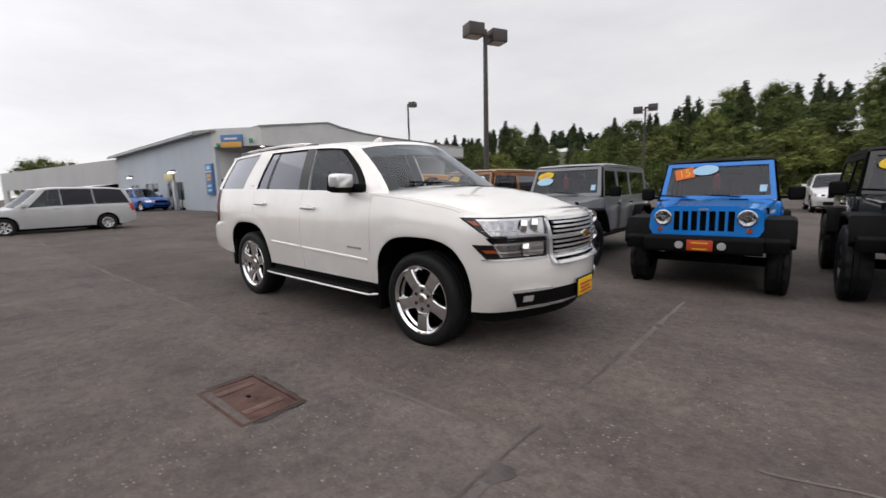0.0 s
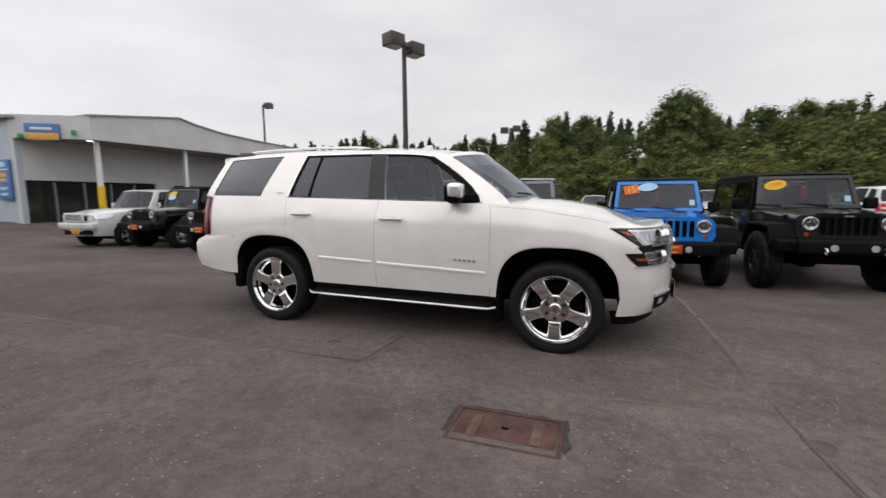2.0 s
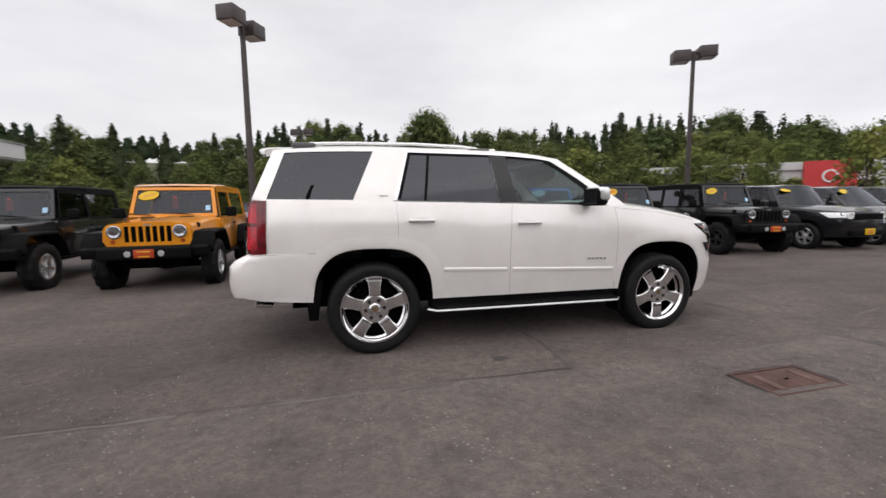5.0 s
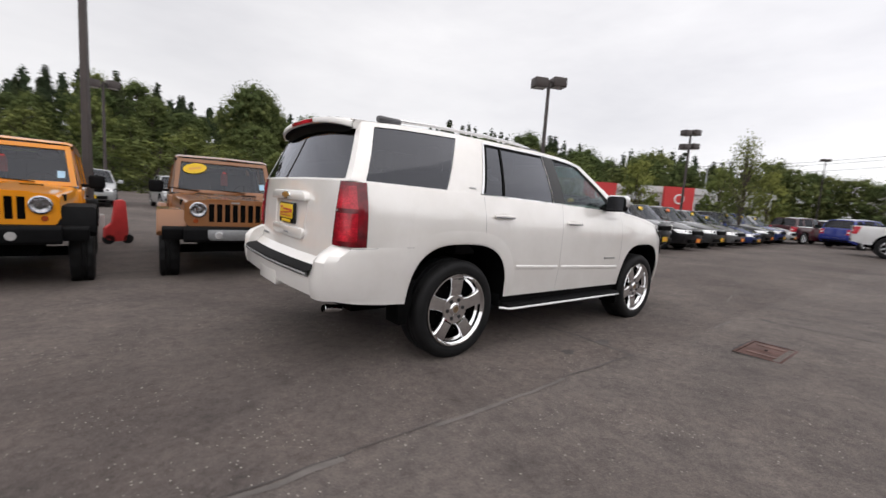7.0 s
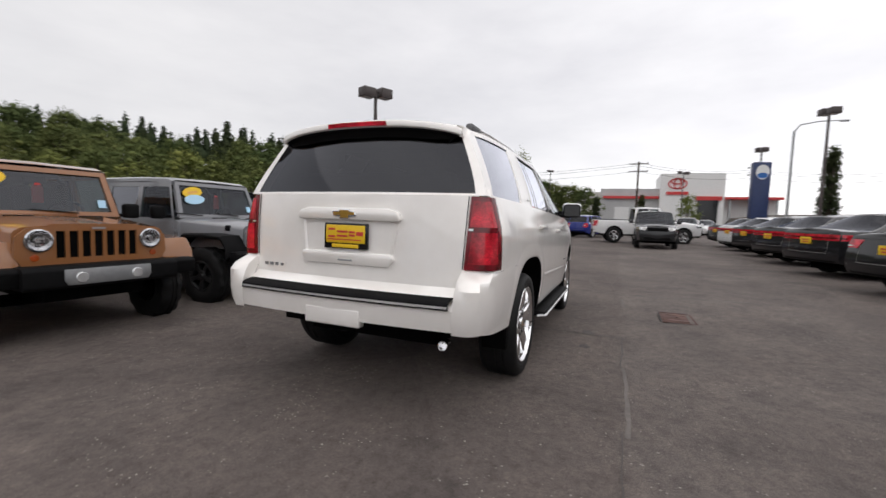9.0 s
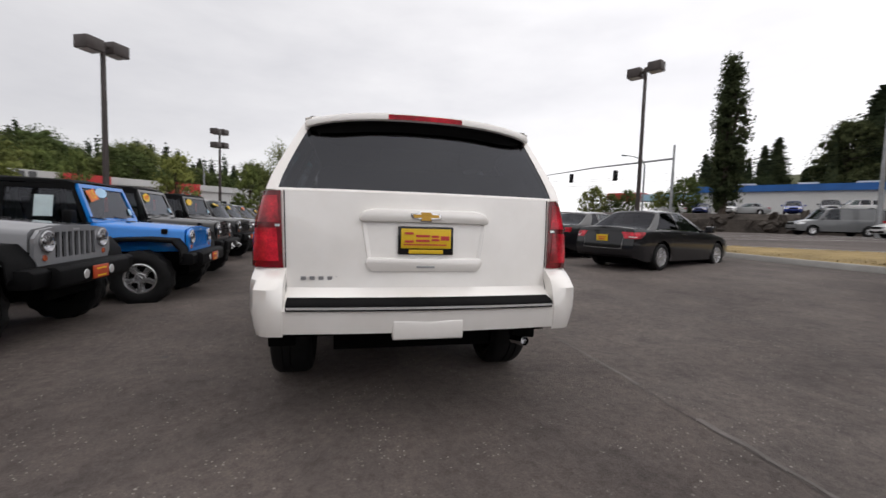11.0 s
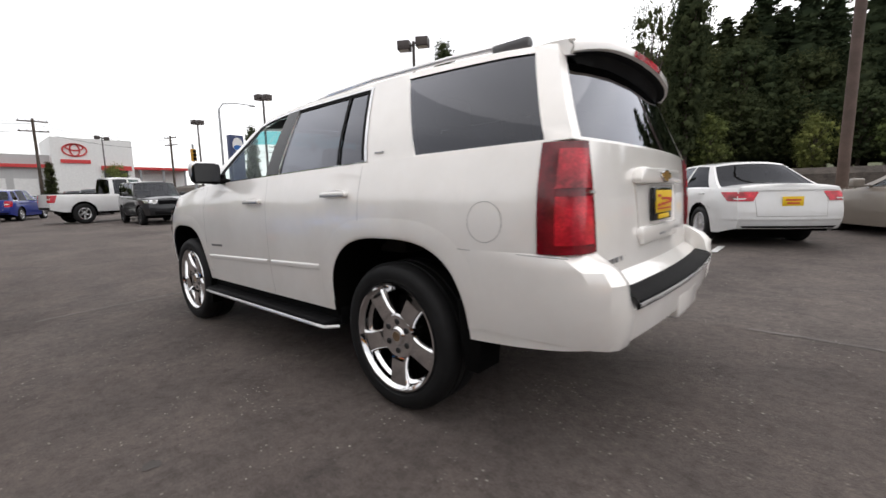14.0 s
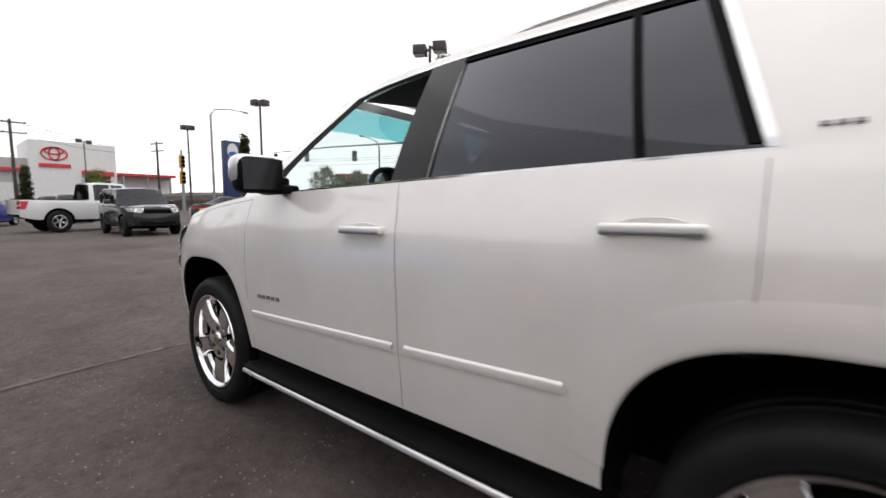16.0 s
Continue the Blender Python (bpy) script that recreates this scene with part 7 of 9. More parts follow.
pieces("asphalt_seam", (-14, -1.60), (1.46, -1.745), 0.046, M["seam"], "pale worn seam between two lays of asphalt", 0.004, 0.05, 0.75, 1)
pieces("asphalt_seam", (1.8, -1.74), (4.25, -1.76), 0.022, M["seam"], "pale worn seam between two lays of asphalt", 0.004, 0.05, 0.35, 8)
pieces("asphalt_seam", (-14, -1.565), (1.46, -1.71), 0.012, M["patch"], "dark edge of an asphalt seam", 0.006, 0.03, 0.6, 2)
pieces("asphalt_crack", (4.30, -3.6), (4.28, 3.2), 0.022, M["patch"], "dark crack across the asphalt", 0.006, 0.025, 0.8, 3)
pieces("asphalt_crack", (4.35, -3.6), (4.33, 3.2), 0.050, M["seam"], "pale edge of a crack", 0.004, 0.02, 0.8, 4)
pieces("asphalt_crack", (1.46, -1.72), (1.51, 0.6), 0.030, M["patch"], "thin crack across the asphalt", 0.005, 0.08, 0.9, 5)
pieces("asphalt_crack", (6.5, -1.9), (13.0, -2.6), 0.018, M["patch"], "long crack across the asphalt", 0.005, 0.15, 0.8, 6)
pieces("asphalt_crack", (5.2, -1.2), (9.5, -0.4), 0.018, M["seam"], "pale crack across the asphalt", 0.005, 0.12, 0.7, 7)


def stain(x, y, r, sx=1.0, mat="patch"):
    bm = bmesh.new()
    n = 26
    c = bm.verts.new((x, y, lot(x, y) + 0.005))
    ring = []
    for k in range(n):
        a = 2 * math.pi * k / n
        q = r * (0.75 + 0.5 * noise.noise((math.cos(a) * 1.6 + x * 3, math.sin(a) * 1.6 + y * 3, 0.3)))
        ring.append(bm.verts.new((x + q * sx * math.cos(a), y + q * math.sin(a), lot(x, y) + 0.005)))
    for k in range(n):
        bm.faces.new([c, ring[k], ring[(k + 1) % n]])
    return tagged(part("asphalt_stain", bm, M[mat]), "dark stain on the asphalt", kind="structure")


for x, y, r, sx in ((4.33, -1.98, 0.10, 0.8), (4.35, 0.75, 0.07, 0.8), (1.55, -1.35, 0.09, 1.2), (1.0, -1.35, 0.07, 1.3), (0.55, 1.95, 0.05, 1.0)):
    stain(x, y, r, sx)


def build_cover():
    root = empty("drain_cover", pose(2.76, -2.35, lot(2.76, -2.35)) @ Matrix.Diagonal((0.92, 0.92, 1.0, 1)))
    tagged(root, "rusty rectangular iron cover set in the asphalt", "drain cover")
    bm = bmesh.new()
    for x0, x1, y0, y1 in ((-0.335, 0.335, -0.205, -0.18), (-0.335, 0.335, 0.18, 0.205), (-0.335, -0.31, -0.18, 0.18), (0.31, 0.335, -0.18, 0.18)):
        box(bm, x0, x1, y0, y1, -0.03, 0.008, 0.003)
    part("frame", bm, M["rust"], root, "rusty iron frame")
    bm = new_box(-0.303, 0.303, -0.174, 0.174, -0.03, 0.004, 0.004)
    lid = part("lid", bm, M["rust"], root, "rusty iron lid")
    for x, y0, y1 in ((-0.185, -0.13, 0.12), (0.19, -0.12, 0.13)):
        part("raised_bar", new_box(x - 0.032, x + 0.032, y0, y1, 0.002, 0.0095, 0.003), M["rust_light"], lid, "worn raised bar")
    # worn lettering boss in the middle, one uneven low mound
    bm = bmesh.new()
    rows = []
    for k in range(25):
        a = 2 * math.pi * (k % 24) / 24
        q = 0.85 + 0.3 * noise.noise((math.cos(a) * 2.1, math.sin(a) * 2.1, 4.0))
        rows.append([(0.10 * q * math.cos(a) * f, 0.075 * q * math.sin(a) * f, z) for f, z in ((1.0, 0.005), (0.8, 0.0095), (0.45, 0.0105), (0.15, 0.0085), (0.0, 0.0085))])
    grid(bm, rows)
    part("worn_boss", bm, M["rust"], lid, "worn boss with lost lettering")
    part("pick_hole", new_box(-0.02, 0.02, -0.012, 0.012, 0.004, 0.0112), M["liner"], lid, "dark pick hole")
    # broken asphalt round it
    bm = bmesh.new()
    rows = []
    for k in range(61):
        t = k / 60 * 4
        s = int(t) % 4
        u = t - int(t)
        cs = [(-0.335, -0.205), (0.335, -0.205), (0.335, 0.205), (-0.335, 0.205)]
        a, b = cs[s], cs[(s + 1) % 4]
        p = Vector((a[0] + (b[0] - a[0]) * u, a[1] + (b[1] - a[1]) * u))
        q = p * (1.0 + 0.16 * (0.6 + noise.noise((p.x * 9, p.y * 9, 0.0))))
        rows.append([(p.x, p.y, 0.004), (q.x, q.y, 0.0045)])
    grid(bm, rows)
    part("asphalt_collar", bm, M["collar"], root, "dark patched collar")


build_cover()
sb = new_box(-0.05, 0.05, -0.55, 0.55, 0.0, 0.004)
tagged(part("parking_stripe", sb, M["white"], m=pose(-0.5, -6.0, lot(-0.5, -6.0) + 0.006, 0, 0, 0)), "worn white parking stripe", kind="structure")


# ---- lamp posts ----
def lamp_post(x, y, height, heads, turn=0.0, name="lamp_post", levels=1):
    root = empty(name, pose(x, y, lot(x, y), 0, 0, turn))
    tagged(root, "bronze painted lamp post with boxy twin heads" if heads == 2 else "bronze painted lamp post with a boxy head", "lamp post", "lamp posts over the lot")
    bm = bmesh.new()
    rows = []
    for z, w in ((0.0, 0.075), (height - 0.05, 0.05)):
        rows.append([(sx * w, sy * w, z) for sx, sy in ((1, 0.8), (0.8, 1), (-0.8, 1), (-1, 0.8), (-1, -0.8), (-0.8, -1), (0.8, -1), (1, -0.8))])
    vs = grid(bm, rows, close=True)
    bm.faces.new(vs[-1])
    part("pole", bm, M["bronze"], root)
    bm = bmesh.new()
    lathe(bm, [(0.26, -0.1), (0.26, 0.55), (0.24, 0.58), (0, 0.58)], "Z", 20)
    part("concrete_base", bm, M["concrete"], root, "round concrete footing")
    for lv in range(levels):
        z0 = height - 0.9 * lv
        for k in range(heads):
            s = 1 if k == 0 else -1
            z = z0 - (0.10 if k else 0.0)
            bm = new_box(0.04, 0.16, -0.03, 0.03, z - 0.16, z - 0.08, 0.008)
            part("arm", bm, M["bronze"], root, m=Matrix.Diagonal((s, 1, 1, 1)))
            bm = bmesh.new()
            prism(bm, [(0.14, -0.24), (0.66, -0.24), (0.66, 0.24), (0.14, 0.24)], z - 0.30, z + 0.06, 0.015, axis="Z")
            h = part("lamp_head", bm, M["bronze"], root, "boxy bronze lamp head", Matrix.Diagonal((s, 1, 1, 1)))
            part("lens", new_box(0.19, 0.61, -0.19, 0.19, z - 0.308, z - 0.302), M["white"], h, "pale lamp lens")
    return root


lamp_post(-2.42, 7.95, 6.25, 2, 244)
lamp_post(11.6, 7.65, 6.35, 2, -25)
lamp_post(28.3, 8.9, 7.0, 2, -20, levels=2)
lamp_post(11.7, -11.2, 7.3, 2, 210)
roof_post = lamp_post(-30.2, 33.0, 7.35, 1, 20)
roof_post.matrix_basis = roof_post.matrix_basis @ Matrix.Diagonal((1.5, 1.5, 1.5, 1))
lamp_post(-2.1, 24.5, 6.1, 2, 15)
lamp_post(39.5, -12.3, 7.4, 2, 10)
lamp_post(27.2, -12.2, 7.6, 2, 10)
lamp_post(57.5, -8.9, 7.6, 2, 80)
lamp_post(81, 11, 11, 2, 60)


# ---- the red hand truck between the off-roaders ----
def build_barrow():
    root = empty("red_hand_truck", pose(-1.95, 7.6, lot(-1.95, 7.6), 0, 0, 20))
    tagged(root, "small red hand truck with a black wheel on asphalt", "hand truck")
    bm = bmesh.new()
    prism(bm, [(-0.16, 0.05), (0.14, 0.05), (0.16, 0.25), (0.13, 0.86), (0.08, 0.92), (-0.06, 0.90), (-0.10, 0.42), (-0.26, 0.34), (-0.27, 0.10)], -0.05, 0.05, 0.02)
    part("panel", bm, M["red"], root, "red painted panel")
    for x in (0.16, -0.18):
        bm = bmesh.new()
        lathe(bm, [(0.02, -0.05), (0.09, -0.05), (0.10, -0.03), (0.10, 0.03), (0.09, 0.05), (0.02, 0.05)], "Y", 18)
        part("wheel", bm, M["rubber"], root, "black rubber wheel", Matrix.Translation((x, 0.0, 0.10)))


build_barrow()


# ---- the metal-clad showroom to the west ----
def wall_with_holes(bm, a, b, z0, z1, holes, thick=0.25):
    """A straight wall from a to b (plan), cut by (from, to, low, high) along its length."""
    d = Vector((b[0] - a[0], b[1] - a[1]))
    L = d.length
    d.normalize()
    n = Vector((-d.y, d.x))
    us = sorted({0.0, L} | {h for q in holes for h in q[:2]})
    zs = sorted({z0, z1} | {h for q in holes for h in q[2:4]})
    for u0, u1 in zip(us, us[1:]):
        for w0, w1 in zip(zs, zs[1:]):
            um, zm = (u0 + u1) / 2, (w0 + w1) / 2
            if any(q[0] < um < q[1] and q[2] < zm < q[3] for q in holes):
                continue
            vs = []
            for u, z, t in ((u0, w0, 0), (u1, w0, 0), (u1, w1, 0), (u0, w1, 0), (u0, w0, 1), (u1, w0, 1), (u1, w1, 1), (u0, w1, 1)):
                p = Vector(a) + d * u + n * (thick * t)
                vs.append(bm.verts.new((p.x, p.y, z)))
            for q in ((0, 1, 2, 3), (7, 6, 5, 4), (0, 4, 5, 1), (1, 5, 6, 2), (2, 6, 7, 3), (3, 7, 4, 0)):
                bm.faces.new([vs[k] for k in q])
    bmesh.ops.remove_doubles(bm, verts=bm.verts, dist=1e-4)
    return bm


def flat_box(name, x0, x1, y0, y1, z0, z1, mat, root, label="", bevel=0.0):
    return part(name, new_box(x0, x1, y0, y1, z0, z1, bevel), M[mat], root, label, smooth=bevel > 0)


def build_showroom():
    root = empty("showroom_building", pose(0, 0, -0.12))
    tagged(root, "blue-grey metal-clad showroom with a wide entrance canopy", "building")
    holes = [(4.0, 6.6, 1.87, 2.54), (8.4, 11.6, 1.85, 2.54), (13.9, 15.35, 0.35, 2.46), (15.8, 17.3, 0.35, 2.46)]
    bm = wall_with_holes(bmesh.new(), (-46.0, 8.3), (-22.7, 8.0), -0.2, 5.35, holes)
    part("south_wall", bm, M["wall_blue"], root, "blue-grey ribbed cladding", smooth=False)
    for u0, u1, z0, z1 in holes:
        yw = 8.3 - 0.3 * u0 / 23.3
        door = z0 < 1
        w = flat_box("window", -46 + u0, -46 + u1, yw + 0.07, yw + 0.11, z0, z1, "window_dark", root, "dark glazed door" if door else "dark window")
        x = -46 + (u0 + u1) / 2
        flat_box("mullion", x - 0.04, x + 0.04, yw + 0.02, yw + 0.08, z0, z1, "window_dark" if door else "wall_blue", w, "dark door stile" if door else "pale window bar")
        if door:
            flat_box("glazing_bar", -46 + u0, -46 + u1, yw + 0.02, yw + 0.08, 1.28, 1.36, "window_dark", w, "dark cross rail")
            for x0 in (-46 + u0 + 0.12, x + 0.10):
                flat_box("paper_notice", x0, x0 + 0.48, yw + 0.05, yw + 0.066, 0.62, 1.18, "wall_grey", w, "pale sheet behind the lower glass")
    flat_box("door_post", -30.54, -30.32, 7.92, 8.04, -0.1, 2.62, "white", root, "white post between the doors")
    bm = wall_with_holes(bmesh.new(), (-22.7, 8.0), (-22.7, 30.0), -0.2, 5.2, [(0.12, 6.8, 0.30, 2.45), (8.0, 12.5, 0.30, 2.35)])
    part("east_wall", bm, M["fascia"], root, "pale grey wall under the canopy", smooth=False)
    for y0, y1 in ((8.12, 14.8), (16.0, 20.5)):
        n = 5
        for k in range(n):
            a, b = y0 + (y1 - y0) * k / n, y0 + (y1 - y0) * (k + 1) / n
            w = flat_box("shop_window", -22.92, -22.88, a, b, -0.1, 2.45, "window_dark", root, "dark showroom glass")
            flat_box("mullion", -22.86, -22.70, a - 0.03, a + 0.03, -0.1, 2.35, "steel", w, "metal mullion")
    bm = bmesh.new()
    prism(bm, [(-46.2, 5.30), (-46.2, 5.45), (-24.9, 5.60), (-22.5, 5.42), (-22.5, 5.30)], 7.72, 31.0)
    part("roof", bm, M["roof_grey"], root, "grey metal roof", smooth=False)
    bm = bmesh.new()
    prism(bm, [(-46.3, 5.2), (-46.3, 5.36), (-24.8, 5.52), (-24.8, 5.36)], 7.62, 7.72)
    part("gutter", bm, M["steel"], root, "grey gutter", smooth=False)
    # canopy: gabled fascia to the east, level soffit
    bm = bmesh.new()
    prism(bm, [(9.7, 4.40), (9.7, 5.52), (14.5, 6.2), (15.6, 5.98), (17.6, 5.74), (20.5, 5.62), (25.0, 5.54), (30.0, 5.46), (30.0, 4.55)], -20.15, -20.0, axis="X")
    part("canopy_fascia", bm, M["fascia"], root, "pale grey gabled fascia", smooth=False)
    bm = bmesh.new()
    prism(bm, [(9.6, 5.50), (14.5, 6.19), (15.6, 5.97), (17.6, 5.73), (20.5, 5.61), (25.0, 5.53), (30.1, 5.45), (30.1, 5.53), (25.0, 5.61), (20.5, 5.69), (17.6, 5.81), (15.6, 6.05), (14.5, 6.27), (9.6, 5.58)], -22.7, -19.92, axis="X")
    part("canopy_roof", bm, M["roof_grey"], root, "grey canopy roof edge", smooth=False)
    bm = bmesh.new()
    vs = [(-20.0, 9.70), (-22.75, 7.90), (-22.75, 8.05), (-20.1, 9.85)]
    prism(bm, vs, 4.40, 5.5, axis="Z")
    part("side_fascia", bm, M["fascia"], root, "pale grey side fascia", smooth=False)
    bm = bmesh.new()
    prism(bm, [(-20.05, 9.8), (-22.7, 8.05), (-22.7, 30.0), (-20.05, 30.0)], 4.42, 4.50, axis="Z")
    part("soffit", bm, M["soffit"], root, "grey canopy soffit", smooth=False)
    for y in (10.2, 15.1, 20.85):
        c = flat_box("column", -20.56, -20.36, y - 0.10, y + 0.10, -0.2, 4.42, "white", root, "white canopy column", 0.02)
        flat_box("column_guard", -20.58, -20.34, y - 0.115, y + 0.115, 0.0, 2.15, "yellow", c, "yellow column guard", 0.02)
    flat_box("screen_wall", -19.75, -19.55, 18.25, 22.3, -0.2, 3.75, "white", root, "white screen wall beside the canopy", 0.01)
    # signs
    ang = math.degrees(math.atan2(9.7 - 7.9, -20.0 + 22.75))
    s = part("fascia_sign", new_box(-0.70, 0.70, -0.10, 0.0, -0.40, 0.40, 0.02), M["blue_sign"], root, "blue and orange fascia sign", pose(-21.55, 8.61, 4.68, 0, 0, ang))
    part("sign_band", new_box(-0.66, 0.66, -0.115, -0.10, -0.36, -0.04, 0.004), M["sign_orange"], s, "orange band")
    part("sign_bar", new_box(-0.45, 0.40, -0.115, -0.10, 0.10, 0.22, 0.004), M["white"], s, "white bar in place of lettering")
    s = flat_box("wall_sign", -24.1, -23.1, 7.86, 7.98, 1.5, 3.42, "blue_sign", root, "tall blue wall sign", 0.01)
    for z, h, mt in ((1.70, 0.14, "sky_card"), (1.98, 0.14, "sky_card"), (2.38, 0.14, "sign_orange"), (2.60, 0.18, "sign_orange"), (3.08, 0.22, "sky_card")):
        flat_box("sign_bar", -23.88, -23.32, 7.845, 7.862, z, z + h, mt, s, "orange bar in place of lettering" if mt == "sign_orange" else "pale blue bar in place of lettering")
    flat_box("sign_band", -24.06, -23.14, 7.845, 7.862, 2.92, 2.98, "white", s, "white dividing line")
    for k, (x, y) in enumerate(((-22.25, 8.15), (-20.45, 9.33))):
        part("green_lamp", new_box(-0.11, 0.11, -0.14, 0.0, -0.13, 0.13, 0.05), M["green_lens"], root, "green flood lamp", pose(x, y - 0.05, (4.47, 4.68)[k], 0, 0, ang))
    part("soffit_lamp", new_box(-20.75, -20.60, 9.95, 10.15, 4.38, 4.42, 0.01), M["lit"], root, "lit lamp under the canopy")
    flat_box("wall_board", -31.85, -30.35, 7.86, 8.0, 2.62, 3.14, "yellow_pale", root, "small pale yellow wall board", 0.01)
    for x in (-40.4, -29.9):
        w = part("wall_lamp", new_box(x - 0.28, x + 0.28, 7.60, 7.98, 3.22, 3.38, 0.03), M["steel"], root, "grey wall lamp")
        part("lamp_glass", new_box(x - 0.24, x + 0.24, 7.62, 7.9, 3.12, 3.22, 0.02), M["lit"], w, "lit lamp glass")
    # lower west wing
    bm = wall_with_holes(bmesh.new(), (-80, 2.6), (-46, 8.3), -0.2, 5.2, [(2.0, 34.2, -0.1, 2.85)])
    part("west_wing", bm, M["wall_grey"], root, "pale grey lower wing", smooth=False)
    # near-black slab in place of the shade inside the open bay
    flat_box("service_bay", -80, -46, 9.5, 9.7, -0.1, 3.0, "liner", root, "black slab standing in for the shade of an open bay")
    part("wing_roof", prism(bmesh.new(), [(-80, 2.9), (-46, 8.6), (-46, 16), (-80, 16)], 4.9, 5.15, axis="Z"), M["roof_grey"], root, "grey wing roof", smooth=False)
    flat_box("back_wall", -80, -22.7, 30.0, 30.3, -0.2, 5.3, "wall_blue", root, "blue-grey back wall")


build_showroom()


# ---- buildings to the east and south ----
def build_red_dealer():
    """A low grey building with two red panels, facing south-west."""
    a, b = Vector((33.5, 36.7)), Vector((62.0, 12.1))
    d = (b - a).normalized()
    ang = math.degrees(math.atan2(d.y, d.x))
    L = (b - a).length
    root = empty("dealer_building", pose(a.x, a.y, -0.1, 0, 0, ang))
    tagged(root, "long low grey dealer building with red panels", "building")
    flat_box("wall", 0, L, 0.0, 9.0, 0, 4.3, "fascia", root, "pale grey wall")
    flat_box("roof_band", -0.3, L + 0.3, -0.25, 9.2, 4.0, 4.75, "fascia", root, "pale grey parapet")
    for k in range(9):
        x = 1.5 + k * (L - 3) / 9
        w = flat_box("shop_window", x, x + (L - 3) / 9 - 0.5, -0.06, 0.05, 0.3, 2.9, "window_dark", root, "dark shop window")
        flat_box("mullion", x + 1.2, x + 1.28, -0.1, 0.0, 0.3, 2.9, "steel", w, "metal mullion")
    for c, half in ((16.4, 1.95), (26.0, 1.75)):
        p = flat_box("red_panel", c - half, c + half, -0.8, -0.2, 0.4, 4.75, "red", root, "tall red entrance panel")
        bm = bmesh.new()
        lathe(bm, [(0, -0.06), (0.62, -0.06), (0.62, 0.02), (0, 0.02)], "Y", 28)
        part("round_emblem", bm, M["white"], p, "round white emblem", Matrix.Translation((c, -0.82, 3.3)))
        bm = bmesh.new()
        lathe(bm, [(0, -0.07), (0.45, -0.07), (0.45, -0.05), (0, -0.05)], "Y", 24)
        part("emblem_face", bm, M["red"], p, "red emblem face", Matrix.Translation((c, -0.82, 3.3)))
    for k in range(9):
        flat_box("name_bar", 5.6 + 0.82 * k, 6.15 + 0.82 * k, -0.32, -0.2, 4.1, 4.62, "badge_grey", root, "dark bar in place of a letter")


def build_tower_dealer():
    eye = Matrix.Translation((-1.1, 2.0, 1.2))
    root = empty("white_dealer_building", eye @ Matrix.Diagonal((1.7, 1.7, 1.7, 1)) @ eye.inverted())
    tagged(root, "white dealer building with a tall sign wall", "building")
    t = flat_box("sign_wall", 61.5, 70, -12.6, -5.2, -0.2, 7.9, "white", root, "tall white sign wall")
    flat_box("side_wall", 64.0, 74, -19.0, -12.6, -0.2, 4.6, "white", root, "white side wall")
    flat_box("wing", 63.0, 80, -5.2, 2.4, -0.2, 6.0, "wall_grey", root, "pale grey wing")
    flat_box("north_wing", 64.5, 84, 2.4, 6.4, -0.2, 5.6, "cream", root, "cream flat-roofed wing")
    flat_box("window_band", 64.4, 64.5, 2.6, 6.3, 1.2, 2.4, "window_dark", root, "dark band of windows")
    flat_box("wing_band", 62.6, 63.0, -5.2, 2.0, 4.6, 4.95, "red", root, "red band")
    flat_box("entrance", 61.30, 61.5, -11.9, -9.6, -0.1, 4.4, "window_dark", root, "dark glazed entrance")
    flat_box("entrance_band", 61.2, 61.5, -12.3, -9.4, 4.4, 4.9, "red", root, "red band over the entrance")
    for y in (-4.0, -1.5):
        flat_box("bay_door", 62.9, 63.0, y, y + 1.9, -0.1, 3.4, "window_dark" if y > 2 else "white", root, "bay door")
    flat_box("low_canopy", 62.0, 68.0, -19.0, -12.7, 4.6, 4.9, "red", root, "red edged canopy")
    for y in (-18.5, -16.0, -13.5):
        flat_box("canopy_post", 62.2, 62.4, y, y + 0.2, -0.2, 4.6, "steel", root, "steel canopy post")
    # emblem of three rings, drawn as plain red ovals
    for rx, rz, y, z in ((1.05, 0.68, -7.2, 6.55), (0.42, 0.66, -7.2, 6.55), (0.75, 0.34, -7.2, 6.85)):
        bm = bmesh.new()
        rows = []
        for k in range(33):
            a = 2 * math.pi * k / 32
            rows.append([(61.4 + o, y + (rx + w) * math.cos(a), z + (rz + w) * math.sin(a)) for w, o in ((-0.07, 0.1), (-0.07, 0), (0.07, 0), (0.07, 0.1))])
        grid(bm, rows)
        part("emblem_ring", bm, M["red"], t, "plain red oval ring")
    flat_box("name_bar", 61.38, 61.5, -8.5, -5.9, 5.1, 5.5, "red", t, "red bar in place of a name")


build_red_dealer()
build_tower_dealer()


def build_blue_store():
    a, b = Vector((50.0, -51.5)), Vector((32.0, -64.5))
    d = (b - a).normalized()
    root = empty("blue_band_store", pose(a.x, a.y, 3.0, 0, 0, math.degrees(math.atan2(d.y, d.x))))
    tagged(root, "long white store with a bright blue fascia", "building")
    L = (b - a).length
    flat_box("wall", 0, L, 0, -0.0 + 12, 0, 3.4, "white", root, "white painted wall")
    flat_box("fascia_band", -0.4, L + 0.4, -0.4, 12, 3.4, 4.3, "fascia_blue", root, "bright blue fascia")
    flat_box("awning", -8.0, -0.4, -1.5, 6, 2.2, 3.2, "sky_card", root, "pale blue awning")
    flat_box("red_roof", -14.0, -8.2, 0, 6, 2.4, 3.6, "red", root, "red awning")
    for x in (4, 11, 17):
        flat_box("roof_unit", x, x + 2.2, 4, 6, 4.3, 4.9, "white", root, "white rooftop unit")


